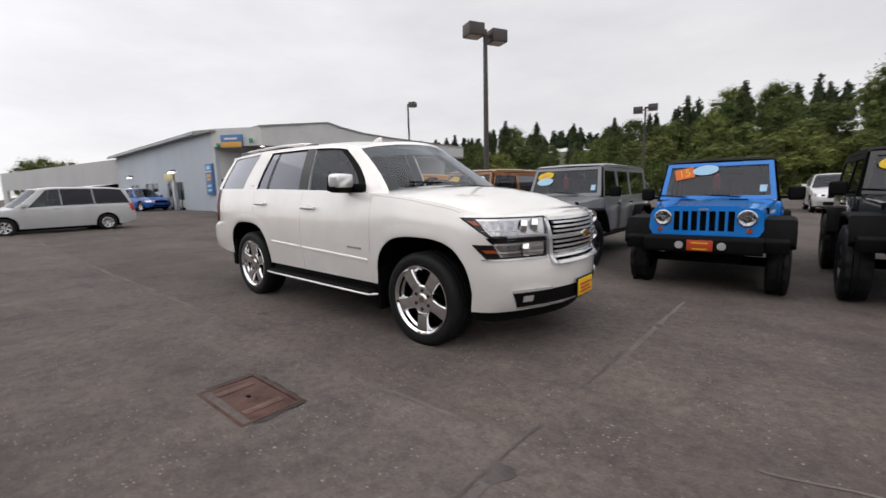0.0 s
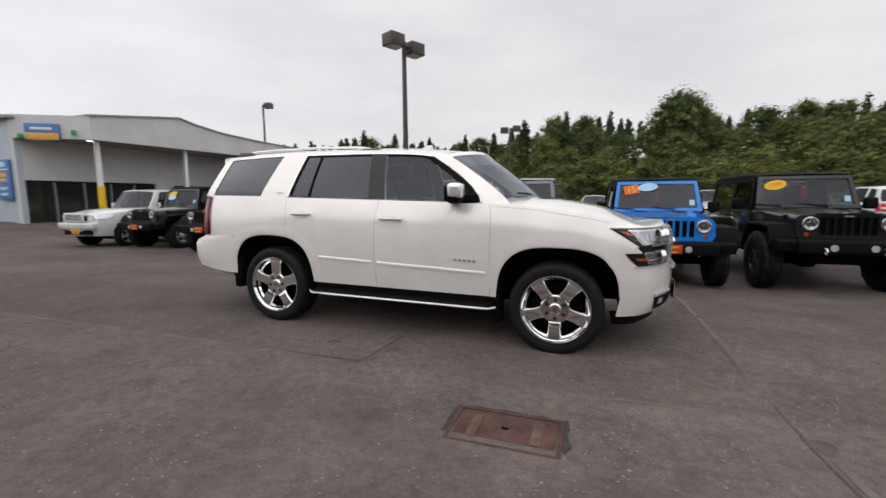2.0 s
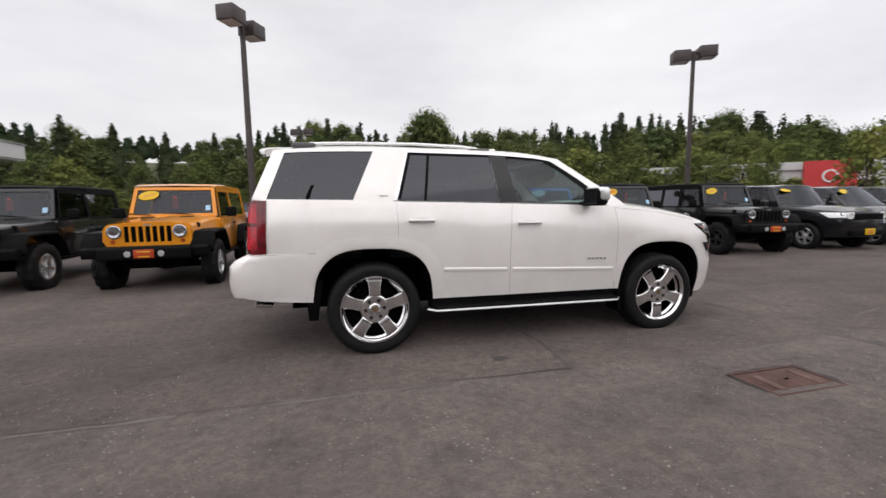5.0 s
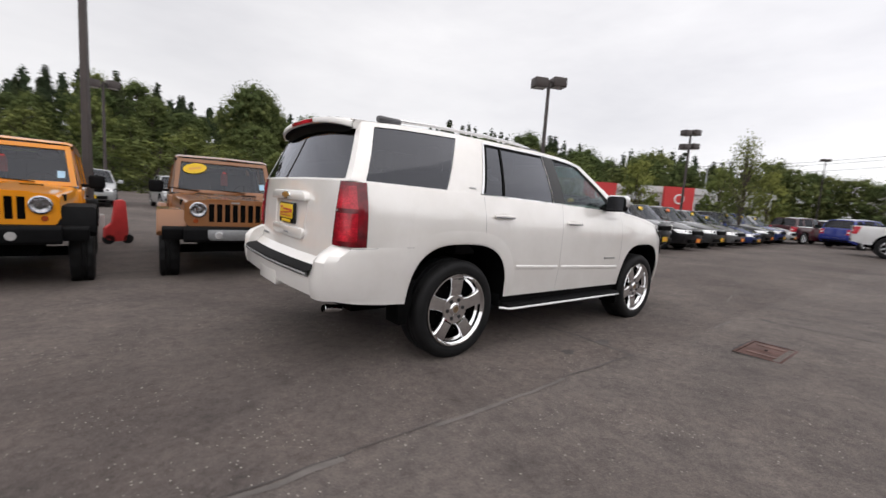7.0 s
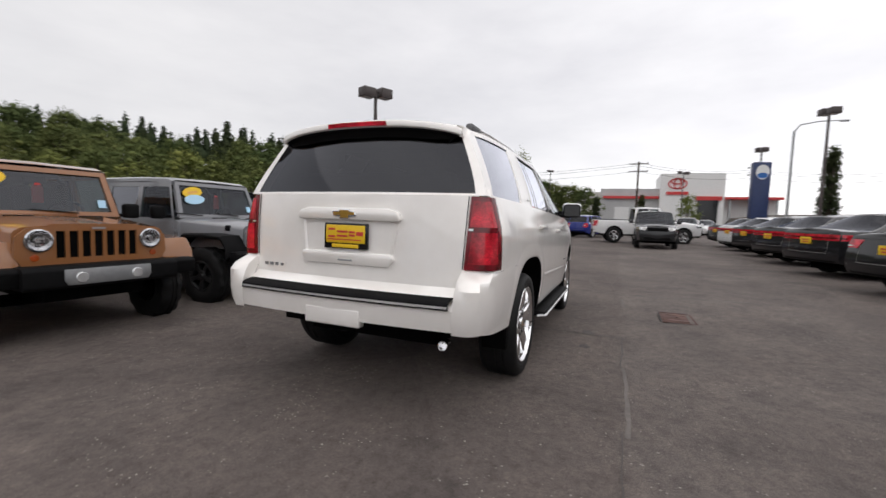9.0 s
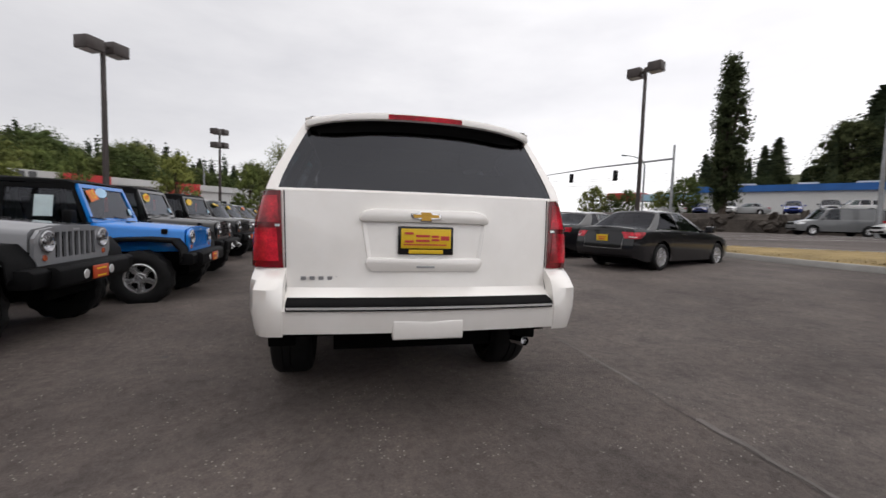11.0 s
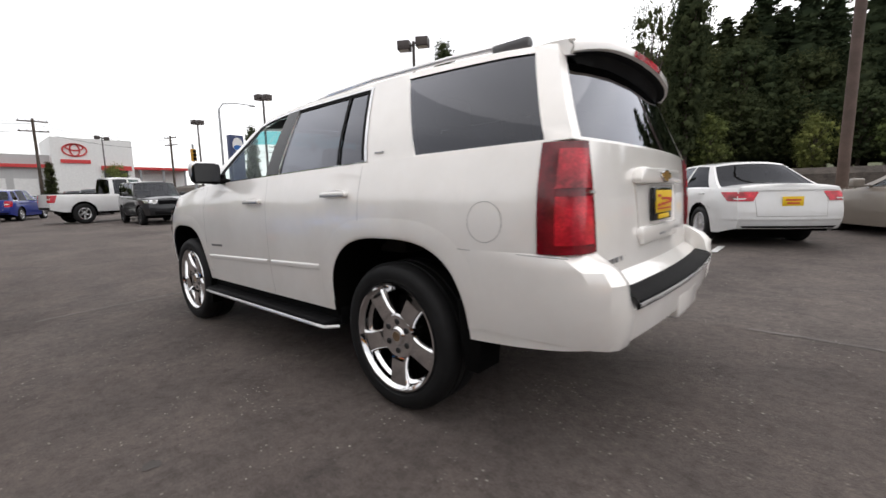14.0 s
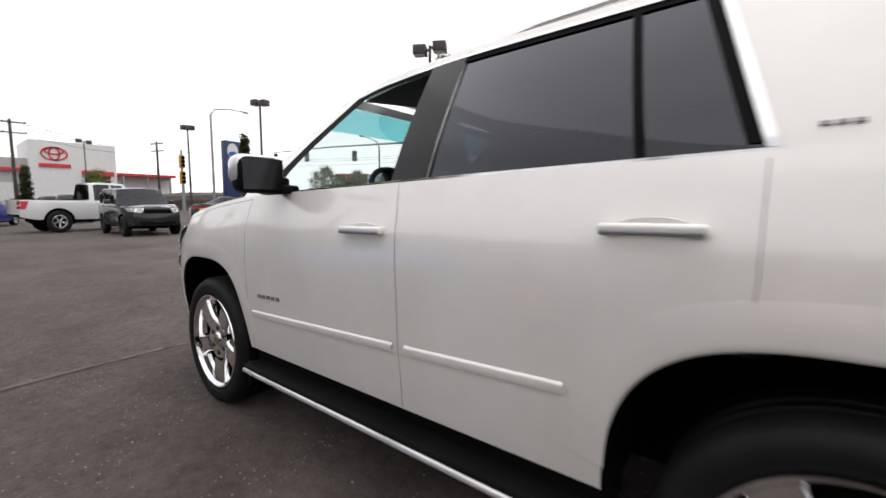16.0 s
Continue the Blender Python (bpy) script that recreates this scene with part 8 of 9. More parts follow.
def build_grey_store():
    a, b = Vector((28.0, -55.5)), Vector((13.0, -61.8))
    d = (b - a).normalized()
    root = empty("grey_store", pose(a.x, a.y, 2.9, 0, 0, math.degrees(math.atan2(d.y, d.x))))
    tagged(root, "low grey store with a grey roof edge", "building")
    L = (b - a).length
    flat_box("wall", 0, L, 0, 10, 0, 3.6, "fascia", root, "pale grey wall")
    flat_box("roof_band", -0.5, L + 0.5, -0.8, 10, 3.6, 4.2, "roof_grey", root, "grey roof edge")
    for k in range(4):
        w = flat_box("shop_window", 2.5 + 1.5 * k, 3.8 + 1.5 * k, -0.06, 0.05, 0.2, 2.2, "window_dark", root, "dark shop window")
    flat_box("shop_sign", 4.0, 5.6, -0.95, -0.82, 3.6, 4.0, "sign_orange", root, "small orange shop sign")


build_blue_store()
build_grey_store()


# ---- the bank and rock wall across the road ----
def build_bank():
    line = [(60, -14), (46, -21), (36, -29), (28, -36), (18, -42), (8, -45.5), (-6, -47), (-30, -48), (-60, -48)]
    bm = bmesh.new()
    rows = []
    for k, (x, y) in enumerate(line):
        n = Vector((0.45, -0.9)) if x > 10 else Vector((0.1, -1.0))
        z0 = lot(x, y)
        rows.append([(x, y, z0 - 0.2), (x + n.x * 0.3, y + n.y * 0.3, z0 + 1.2), (x + n.x * 0.9, y + n.y * 0.9, z0 + 1.75), (x + n.x * 6, y + n.y * 6, 2.75), (x + n.x * 30, y + n.y * 30, 3.2), (x + n.x * 90, y + n.y * 90, 6.0), (x + n.x * 160, y + n.y * 160, 22.0)])
    vs = grid(bm, rows)
    for f in bm.faces:
        z = f.calc_center_median()
        f.material_index = 0 if z.z < 2.6 else (1 if z.z < 4.0 else 2)
    tagged(part("bank", bm, [M["mulch"], M["asphalt"], M["scrub"]], smooth=False), "dark rock retaining wall and raised lot across the road", kind="structure")
    # loose rocks along the wall
    rock = bmesh.new()
    bmesh.ops.create_icosphere(rock, subdivisions=1, radius=0.5)
    for v in rock.verts:
        v.co *= 0.75 + 0.5 * noise.noise(v.co * 2.3)
    me = mesh_of(rock, "rock", True, 30)
    me.materials.append(M["mulch"])
    r = random.Random(11)
    for k in range(140):
        t = r.random() * 4.6 + 1.0
        i = int(t)
        f = t - i
        x, y = line[i][0] * (1 - f) + line[i + 1][0] * f, line[i][1] * (1 - f) + line[i + 1][1] * f
        o = new("rock", me)
        o.matrix_basis = pose(x + r.uniform(-0.2, 0.3), y + r.uniform(-0.5, 0.1), lot(x, y) + r.uniform(0.1, 1.7), r.uniform(0, 360), r.uniform(0, 360), 0) @ Matrix.Diagonal((r.uniform(0.7, 1.7), r.uniform(0.6, 1.2), r.uniform(0.5, 0.9), 1))
        tagged(o, "dark rough rock in the retaining wall", "rock", "rocks of the wall")


build_bank()


def build_verge():
    """The dry grass island between lot and road, with its kerb."""
    near = [(-30, -9.5), (-12, -10.4), (-2, -11.0), (2.8, -11.3), (5.5, -11.2), (7.6, -11.3), (9.5, -11.7), (11.5, -12.5)]
    far = [(-30, -20), (-12, -18.8), (-2, -18.0), (3.0, -17.2), (6.0, -16.3), (8.5, -14.9), (10.0, -13.9), (11.9, -12.9)]
    bm = bmesh.new()
    rows = []
    for (x0, y0), (x1, y1) in zip(near, far):
        rows.append([(x0 + (x1 - x0) * t, y0 + (y1 - y0) * t, lot(x0 + (x1 - x0) * t, y0 + (y1 - y0) * t) + 0.13 + 0.05 * math.sin(t * math.pi)) for t in (0.03, 0.2, 0.4, 0.6, 0.8, 0.97)])
    grid(bm, rows)
    tagged(part("verge", bm, M["dry_grass"]), "strip of dry straw-coloured grass beside the road", kind="structure")
    for pts in (near, far):
        bm = bmesh.new()
        rows = []
        for k, (x, y) in enumerate(pts):
            a, b = pts[max(0, k - 1)], pts[min(len(pts) - 1, k + 1)]
            d = Vector((b[0] - a[0], b[1] - a[1])).normalized()
            n = Vector((-d.y, d.x)) * 0.08
            z = lot(x, y)
            rows.append([(x + n.x, y + n.y, z - 0.1), (x + n.x, y + n.y, z + 0.12), (x + n.x * 0.7, y + n.y * 0.7, z + 0.15), (x - n.x * 0.7, y - n.y * 0.7, z + 0.15), (x - n.x, y - n.y, z + 0.12), (x - n.x, y - n.y, z - 0.1)])
        grid(bm, rows)
        tagged(part("kerb", bm, M["concrete"]), "pale concrete kerb", kind="structure")
    # tufts of dry grass
    bm = bmesh.new()
    r = random.Random(5)
    for k in range(6000):
        t = r.random() * 5.0 + 1.9
        i = int(t)
        f = t - i
        x0, y0 = near[i][0] * (1 - f) + near[i + 1][0] * f, near[i][1] * (1 - f) + near[i + 1][1] * f
        x1, y1 = far[i][0] * (1 - f) + far[i + 1][0] * f, far[i][1] * (1 - f) + far[i + 1][1] * f
        u = r.uniform(0.05, 0.95)
        x, y = x0 + (x1 - x0) * u, y0 + (y1 - y0) * u
        z, a, h = lot(x, y) + 0.12, r.uniform(0, 6.28), r.uniform(0.02, 0.07)
        w = 0.03
        bm.faces.new([bm.verts.new((x - w * math.cos(a), y - w * math.sin(a), z)), bm.verts.new((x + w * math.cos(a), y + w * math.sin(a), z)), bm.verts.new((x + r.uniform(-0.08, 0.08), y + r.uniform(-0.08, 0.08), z + h))])
    tagged(part("dry_grass", bm, M["dry_grass"], smooth=False), "tufts of dry straw-coloured grass", kind="stuff")


build_verge()
for a, b, w in (((9.0, -40.0), (22.0, -15.0), 0.15), ((11.5, -41.0), (25.0, -15.5), 0.15), ((14.5, -41.0), (20.0, -31.0), 0.5), ((6.5, -38.0), (19.0, -14.0), 0.15)):
    ribbon("road_line", line_pts(a, b, 0.5), w, M["white"], "white painted road line", 0.02, 0.0)


# ---- signals, poles and wires ----
def signal_head(root, x, y, z, face, mat="signal_yellow"):
    bm = new_box(-0.18, 0.18, -0.18, 0.18, -0.55, 0.55, 0.03)
    h = part("signal_head", bm, M[mat], root, "traffic signal head", pose(x, y, z, 0, 0, face))
    for k in (-1, 0, 1):
        bm = bmesh.new()
        lathe(bm, [(0.0, 0.19), (0.13, 0.19), (0.14, 0.30), (0.15, 0.30), (0.15, 0.17)], "X", 14)
        part("visor", bm, M["black_plastic"], h, "black lamp visor", Matrix.Translation((0, 0, 0.34 * k)))


def signal_pole(x, y, height, arm_to=None, heads=(), label="tall galvanised signal pole beside the road"):
    z = lot(x, y)
    root = empty("signal_pole", pose(x, y, z))
    tagged(root, label, "signal pole")
    bm = bmesh.new()
    tube(bm, [(0, 0, -0.1), (0, 0, height)], [0.16, 0.09], 12)
    part("pole", bm, M["steel"], root, "galvanised pole")
    if arm_to:
        bm = bmesh.new()
        ax, ay, az_, az0 = arm_to
        tube(bm, [(0, 0, az0), ((ax - x) * 0.5, (ay - y) * 0.5, (az0 + az_) / 2 + 0.15), (ax - x, ay - y, az_)], [0.1, 0.08, 0.05], 10)
        part("mast_arm", bm, M["steel"], root, "galvanised mast arm")
    for hx, hy, hz, face in heads:
        signal_head(root, hx - x, hy - y, hz, face, "signal_yellow" if face != 180 else "gloss_black")
    return root


signal_pole(18.1, -35.2, 11.4, None, [(17.2, -34.7, 5.0, 120), (17.2, -34.7, 3.9, 120)])
signal_pole(28.5, -27.5, 7.6, (51.0, -26.0, 6.9, 6.4), [(50.0, -26.0, 6.2, 180), (44.0, -26.5, 6.0, 180), (36.0, -27.0, 5.6, 180)], "signal pole with a long arm of signals")
signal_pole(42.0, -12.6, 5.6, None, [(42.0, -12.6, 4.6, 190), (42.0, -12.6, 3.2, 190)])


def street_light(x, y, height, reach):
    root = empty("street_light", pose(x, y, lot(x, y)))
    tagged(root, "tall galvanised street light on a curved arm", "street light")
    bm = bmesh.new()
    tube(bm, [(0, 0, -0.1), (0, 0, height - 0.8), (reach[0] * 0.12, reach[1] * 0.12, height - 0.25), (reach[0] * 0.5, reach[1] * 0.5, height), (reach[0], reach[1], height + 0.05)], [0.12, 0.09, 0.06, 0.05, 0.04], 10)
    part("pole", bm, M["steel"], root, "galvanised pole")
    bm = new_box(-0.28, 0.28, -0.12, 0.12, -0.1, 0.04, 0.04)
    part("lamp_head", bm, M["steel"], root, "cobra lamp head", pose(reach[0], reach[1], height + 0.03, 0, 0, math.degrees(math.atan2(reach[1], reach[0]))))


street_light(41.0, -14.8, 9.6, (0.4, -3.4))
street_light(36.0, -30.5, 7.6, (-0.6, 3.0))
street_light(64.0, 20.5, 9.0, (2.0, -2.0))


def utility_pole(x, y, height, turn):
    root = empty("utility_pole", pose(x, y, lot(x, y), 0, 0, turn))
    tagged(root, "weathered wooden utility pole with crossarms", "utility pole")
    bm = bmesh.new()
    tube(bm, [(0, 0, -0.1), (0, 0, height)], [0.17, 0.12], 10)
    part("pole", bm, M["bark"], root, "weathered wooden pole")
    for z in (height - 0.3, height - 1.3):
        a = part("crossarm", new_box(-1.2, 1.2, -0.06, 0.06, z - 0.06, z + 0.06, 0.01), M["bark"], root, "wooden crossarm")
        for k in (-1.1, -0.5, 0.5, 1.1):
            part("insulator", new_box(k - 0.04, k + 0.04, -0.04, 0.04, z + 0.06, z + 0.2, 0.015), M["steel"], a, "grey insulator")


utility_pole(68.0, -18.7, 9.2, 20)
utility_pole(60.0, -3.8, 9.4, 80)
utility_pole(75.0, -38.0, 9.5, 30)


def wire(a, b, sag=0.6):
    bm = bmesh.new()
    pts = []
    for k in range(17):
        t = k / 16
        pts.append((a[0] + (b[0] - a[0]) * t, a[1] + (b[1] - a[1]) * t, a[2] + (b[2] - a[2]) * t - sag * 4 * t * (1 - t)))
    tube(bm, pts, 0.018, 5)
    tagged(part("overhead_wire", bm, M["black_plastic"]), "thin black overhead wire against the sky", "wire", "overhead wires")


for dz in (0.0, -0.35, -1.1):
    wire((60.0, -3.8, 9.3 + dz), (68.0, -18.7, 9.1 + dz))
    wire((68.0, -18.7, 9.1 + dz), (75.0, -38.0, 9.4 + dz))
    wire((60.0, -3.8, 9.3 + dz), (66.0, 40.0, 9.5 + dz), 1.2)
    wire((75.0, -38.0, 9.4 + dz), (20.0, -70.0, 14.0 + dz), 1.5)


def build_pylon():
    root = empty("pylon_sign", pose(22.6, -8.1, lot(22.6, -8.1), 0, 0, 8))
    tagged(root, "tall navy pylon sign with a round emblem", "sign")
    part("pylon", new_box(-0.20, 0.20, -0.38, 0.38, 0.0, 4.25, 0.03), M["navy"], root, "navy sign body")
    bm = bmesh.new()
    lathe(bm, [(0, -0.215), (0.29, -0.215), (0.29, -0.19), (0, -0.19)], "X", 28)
    part("emblem", bm, M["white"], root, "white oval emblem", Matrix.Translation((0, 0, 3.75)) @ Matrix.Diagonal((1, 1, 1.25, 1)))
    bm = bmesh.new()
    lathe(bm, [(0, -0.222), (0.23, -0.222), (0.23, -0.214), (0, -0.214)], "X", 28)
    part("emblem_face", bm, M["fascia_blue"], root, "blue emblem half", Matrix.Translation((0, 0, 3.58)) @ Matrix.Diagonal((1, 1, 0.6, 1)))
    part("sign_bar", new_box(-0.206, -0.20, -0.28, 0.28, 1.2, 1.4), M["white"], root, "white bar in place of a name")


build_pylon()
rp = empty("wooden_pole", pose(-2.2, -12.8, lot(-2.2, -12.8)))
tagged(rp, "tall brown wooden pole standing in the verge", "pole")
bm = bmesh.new()
tube(bm, [(0, 0, -0.1), (0, 0, 13.0)], [0.13, 0.10], 14)
part("pole", bm, M["bronze_wood"], rp, "brown weathered wood")


# ---- trees ----
def leaf(verts, faces, ups, c, size, r, out):
    """One leaf or spray: a triangle turned at random, lit as part of its clump."""
    a = Vector((r.gauss(0, 1), r.gauss(0, 1), r.gauss(0, 0.7))).normalized()
    b = a.cross(Vector((r.gauss(0, 1), r.gauss(0, 1), r.gauss(0, 1)))).normalized()
    s = size * r.uniform(0.6, 1.3)
    k = len(verts)
    verts += [c + a * s * 0.62, c - a * s * 0.4 + b * s * 0.45, c - a * s * 0.4 - b * s * 0.45]
    faces.append((k, k + 1, k + 2))
    ups += [(out * 0.75 + Vector((0, 0, 0.5)) + Vector((r.gauss(0, 0.22), r.gauss(0, 0.22), r.gauss(0, 0.22)))).normalized()] * 3


def lump(verts, faces, ups, c, rad, r):
    """A small uneven knot of inner foliage."""
    k = len(verts)
    g = 1.618
    for p in ((0, 1, g), (0, -1, g), (0, 1, -g), (0, -1, -g), (1, g, 0), (-1, g, 0), (1, -g, 0), (-1, -g, 0), (g, 0, 1), (-g, 0, 1), (g, 0, -1), (-g, 0, -1)):
        v = Vector(p).normalized()
        verts.append(c + v * rad * r.uniform(0.65, 1.25))
        ups.append((v + Vector((0, 0, 0.4))).normalized())
    for f in ((0, 1, 8), (0, 8, 4), (0, 4, 5), (0, 5, 9), (0, 9, 1), (1, 6, 8), (8, 6, 10), (8, 10, 4), (4, 10, 2), (4, 2, 5), (5, 2, 11), (5, 11, 9), (9, 11, 7), (9, 7, 1), (1, 7, 6), (3, 6, 7), (3, 7, 11), (3, 11, 2), (3, 2, 10), (3, 10, 6)):
        faces.append(tuple(k + i for i in f))


def crown_clumps(r, n, w, z0, z1, shape):
    """Clump centres filling an uneven crown outline."""
    out = []
    lobes = [(r.uniform(0, 6.28), r.uniform(0.75, 1.2)) for _ in range(7)]
    while len(out) < n:
        t = r.random()
        a = r.uniform(0, 6.28)
        lob = max(0.6, 1 + 0.28 * sum(math.cos(a * (k % 3 + 1) - ph) * am for k, (ph, am) in enumerate(lobes)) / 3)
        rad = w * shape(t) * lob * math.sqrt(r.uniform(0.12, 1.0))
        out.append(Vector((rad * math.cos(a), rad * math.sin(a), z0 + (z1 - z0) * t + r.uniform(-0.25, 0.25))))
    return out


def make_tree(name, kind, height, seed, label, mat, size=0.30, clumps=70, per=20, core=0.55):
    r = random.Random(seed)
    root = empty(name)
    tagged(root, label, "tree", "trees of the wooded bank")
    tb = bmesh.new()
    V, F, N = [], [], []
    if kind == "conifer":
        tube(tb, [(0, 0, -0.4), (0.05, 0, height * 0.5), (0, 0, height * 0.97)], [height * 0.018, height * 0.012, 0.03], 7)
        levels = int(clumps)
        for k in range(levels):
            t = k / levels
            z = height * (0.10 + 0.88 * t)
            reach = height * 0.185 * (1 - t) ** 0.8 * r.uniform(0.7, 1.25) + height * 0.012
            for j in range(r.randint(6, 8)):
                a = r.uniform(0, 6.28)
                rr = reach * r.uniform(0.55, 1.15)
                tip = Vector((rr * math.cos(a), rr * math.sin(a), z - rr * r.uniform(0.10, 0.45)))
                out = Vector((math.cos(a), math.sin(a), 0.1))
                for m in range(per):
                    f = ((m + 0.5) / per) ** 0.75
                    jit = (0.25 + 0.5 * (1 - f)) * min(rr, 1.6)
                    p = Vector((0, 0, z)).lerp(tip, f) + Vector((r.gauss(0, 0.30), r.gauss(0, 0.30), r.gauss(0, 0.16))) * jit
                    leaf(V, F, N, p, size * (1.1 - 0.3 * t), r, out)
            if t < 0.93:
                lump(V, F, N, Vector((r.gauss(0, 0.08), r.gauss(0, 0.08), z)), max(0.08, reach * 0.52), r)
    else:
        lean = Vector((r.uniform(-0.3, 0.3), r.uniform(-0.3, 0.3), 0))
        if kind == "poplar":
            shape, z0, w = (lambda t: min(1.0, 0.35 + 2.2 * t) * (1 - t) ** 0.45 + 0.05), height * 0.10, height * 0.095
        elif kind == "young":
            shape, z0, w = (lambda t: max(0.12, math.sin(math.pi * min(1.0, t * 0.92 + 0.06)) ** 0.8 * (1.15 - 0.75 * t))), height * 0.28, height * 0.30
        elif kind == "shrub":
            shape, z0, w = (lambda t: math.sqrt(max(0.05, 1 - t * t))), 0.05, height * 0.75
        else:
            shape, z0, w = (lambda t: max(0.15, math.sin(math.pi * (0.12 + 0.84 * t)) ** 0.7)), height * 0.14, height * 0.32
        tube(tb, [(0, 0, -0.4), lean * 0.3 + Vector((0, 0, height * 0.35)), lean + Vector((0, 0, height * 0.85))], [height * 0.022, height * 0.015, 0.03], 7)
        cl = crown_clumps(r, clumps, w, z0, height * 0.97, shape)
        for c in cl[:max(6, clumps // 6)]:
            base = Vector((0, 0, max(height * 0.2, c.z * 0.62)))
            tube(tb, [base, base.lerp(c, 0.6) + Vector((0, 0, 0.1)), c], [height * 0.008, height * 0.005, 0.01], 5)
        cs = height * (0.07 if kind != "poplar" else 0.032)
        mid = Vector((0, 0, (z0 + height) * 0.5))
        for c in cl:
            if core:
                lump(V, F, N, c, cs * core, r)
            for k in range(per):
                d = Vector((r.gauss(0, 1), r.gauss(0, 1), r.gauss(0, 0.8)))
                d = d.normalized() * (r.random() ** 0.5) * 1.7
                leaf(V, F, N, c + d * cs, size, r, (d.normalized() + (c - mid).normalized()).normalized())
    part("trunk", tb, M["bark"], root, "brown trunk and limbs")
    me = bpy.data.meshes.new("crown")
    me.from_pydata(V, [], F)
    for f in me.polygons:
        f.use_smooth = True
    me.normals_split_custom_set_from_vertices(N)
    part("crown", me, M[mat], root)
    return root


CONIFERS = [make_tree("conifer_tree", "conifer", 12.0, 100 + k, "tall dark green conifer on the bank", "conifer", 0.21, 36, 20) for k in range(3)]
HILL = [make_tree("broadleaf_tree", "broad", 9.0, 220 + k, "full dark green broadleaf tree on the bank", "leaf_hill", 0.16, 150, 64, 0.5) for k in range(4)]
BROAD = [make_tree("broadleaf_tree", "broad", 9.0, 200 + k, "full green broadleaf tree on the bank", "leaf", 0.16, 150, 64, 0.5) for k in range(3)]
BRIGHT = [make_tree("broadleaf_tree", "broad", 6.0, 300 + k, "bright green broadleaf tree at the bank foot", "leaf_bright", 0.115, 130, 64, 0.5) for k in range(2)]
SHRUBS = [make_tree("shrub", "shrub", 2.6, 400 + k, "dense green shrub on the bank", "leaf_bright" if k else "leaf", 0.10, 64, 56, 0.5) for k in range(2)]
TALL = [make_tree("conifer_tree", "conifer", 26.0, 600 + k, "very tall dark conifer in the southern wood", "conifer", 0.36, 56, 26) for k in range(3)]
TALL_BROAD = [make_tree("broadleaf_tree", "broad", 17.0, 700 + k, "large dark green tree in the southern wood", "leaf_dark", 0.26, 220, 60, 0.45) for k in range(2)]
FREE = {}


def plant(kinds, k, x, y, z, scale, turn, wide=1.0):
    """Stands a tree; the first planting moves the original, later ones are copies."""
    src = kinds[k % len(kinds)]
    m = pose(x, y, z, 0, 0, turn)
    if src.name not in FREE:
        FREE[src.name] = True
        src.matrix_basis = m @ Matrix.Diagonal((scale * wide, scale * wide, scale, 1))
        return src
    o = copy_thing(src, m)
    o.matrix_basis = m @ Matrix.Diagonal((scale * wide, scale * wide, scale, 1))
    return o


# the skyline of the wooded bank: bearing and height in degrees, seen from the lot
skyline = curve([(5, 5.0), (18, 7.2), (25, 7.8), (31, 7.2), (38, 9.2), (46, 9.6), (51, 10.2), (56, 9.2), (62, 10.0), (68, 9.9), (73, 9.3), (75.5, 9.6), (78.5, 10.2), (82, 8.7), (84, 9.4), (87, 10.4), (93, 10.4), (97, 9.6), (101, 8.4), (105, 7.9), (110, 7.7), (116, 8.0), (121, 8.2), (127, 7.0), (135, 6.6), (150, 5.2), (165, 4.4)])
r = random.Random(21)


def far_tree(bearing, dist, kinds, k, extra=0.0, wide=1.0, share=1.0, base=None):
    x, y = 1.0 + dist * math.cos(radians(bearing)), -2.0 + dist * math.sin(radians(bearing))
    zb = lot(x, y) if base is None else base
    top = 1.3 + dist * math.tan(radians(skyline(bearing) + extra)) * share
    own = {"conifer_tree": 12.0, "broadleaf_tree": 6.0 if kinds is BRIGHT else 9.0, "shrub": 2.6}[kinds[0].name.split(".")[0]]
    s = max(0.35, (top - zb) / own)
    plant(kinds, k, x, y, zb - 0.1, s, r.uniform(0, 360), wide)


k = 0
for b in range(14, 166, 3):
    for row, d in enumerate((65, 74)):
        bb = b + r.uniform(-1.4, 1.4) + row * 1.5
        d2 = d + r.uniform(-4, 4) + (14 if bb < 34 else 0)
        if r.random() < (0.62 if row else 0.12):
            far_tree(bb, d2 + 5, CONIFERS, k, r.uniform(-0.6, 0.7), 1.15)
        else:
            far_tree(bb, d2, HILL if row or r.random() < 0.5 else BROAD, k, r.uniform(-1.0, 0.1) - (0.0 if row else 1.3), r.uniform(1.0, 1.45))
        k += 1
for j in range(4):
    plant(BROAD, j, -112 - 3 * j, 9.0 + 2.4 * j, 0.0, 1.02 + 0.06 * (j % 2), 70 * j, 1.1)
for b in range(34, 135, 4):
    far_tree(b + r.uniform(-1.5, 1.5), 55 + r.uniform(-3, 4), BROAD if k % 3 else BRIGHT, k, -3.2 + r.uniform(-1.2, 0.9), r.uniform(0.9, 1.4))
    k += 1
for b in range(36, 135, 3):
    far_tree(b + r.uniform(-1, 1), 46 + r.uniform(-2, 5), SHRUBS, k, -5.8 + r.uniform(-1.0, 0.8), r.uniform(1.2, 1.9))
    k += 1
for b, e in ((78.2, 2.0), (77.0, 1.7), (79.2, 1.2)):
    far_tree(b, 62, HILL, k, e, 0.95)
    k += 1
for b, e in ((52.6, 1.3), (38.0, 0.6), (97, 1.0), (119, 1.4), (114.8, 1.2), (105, 1.0), (91.5, 1.0), (110, 0.9), (101, 0.6), (126, 0.8)):
    far_tree(b, 66, CONIFERS, k, e, 1.2)
    k += 1

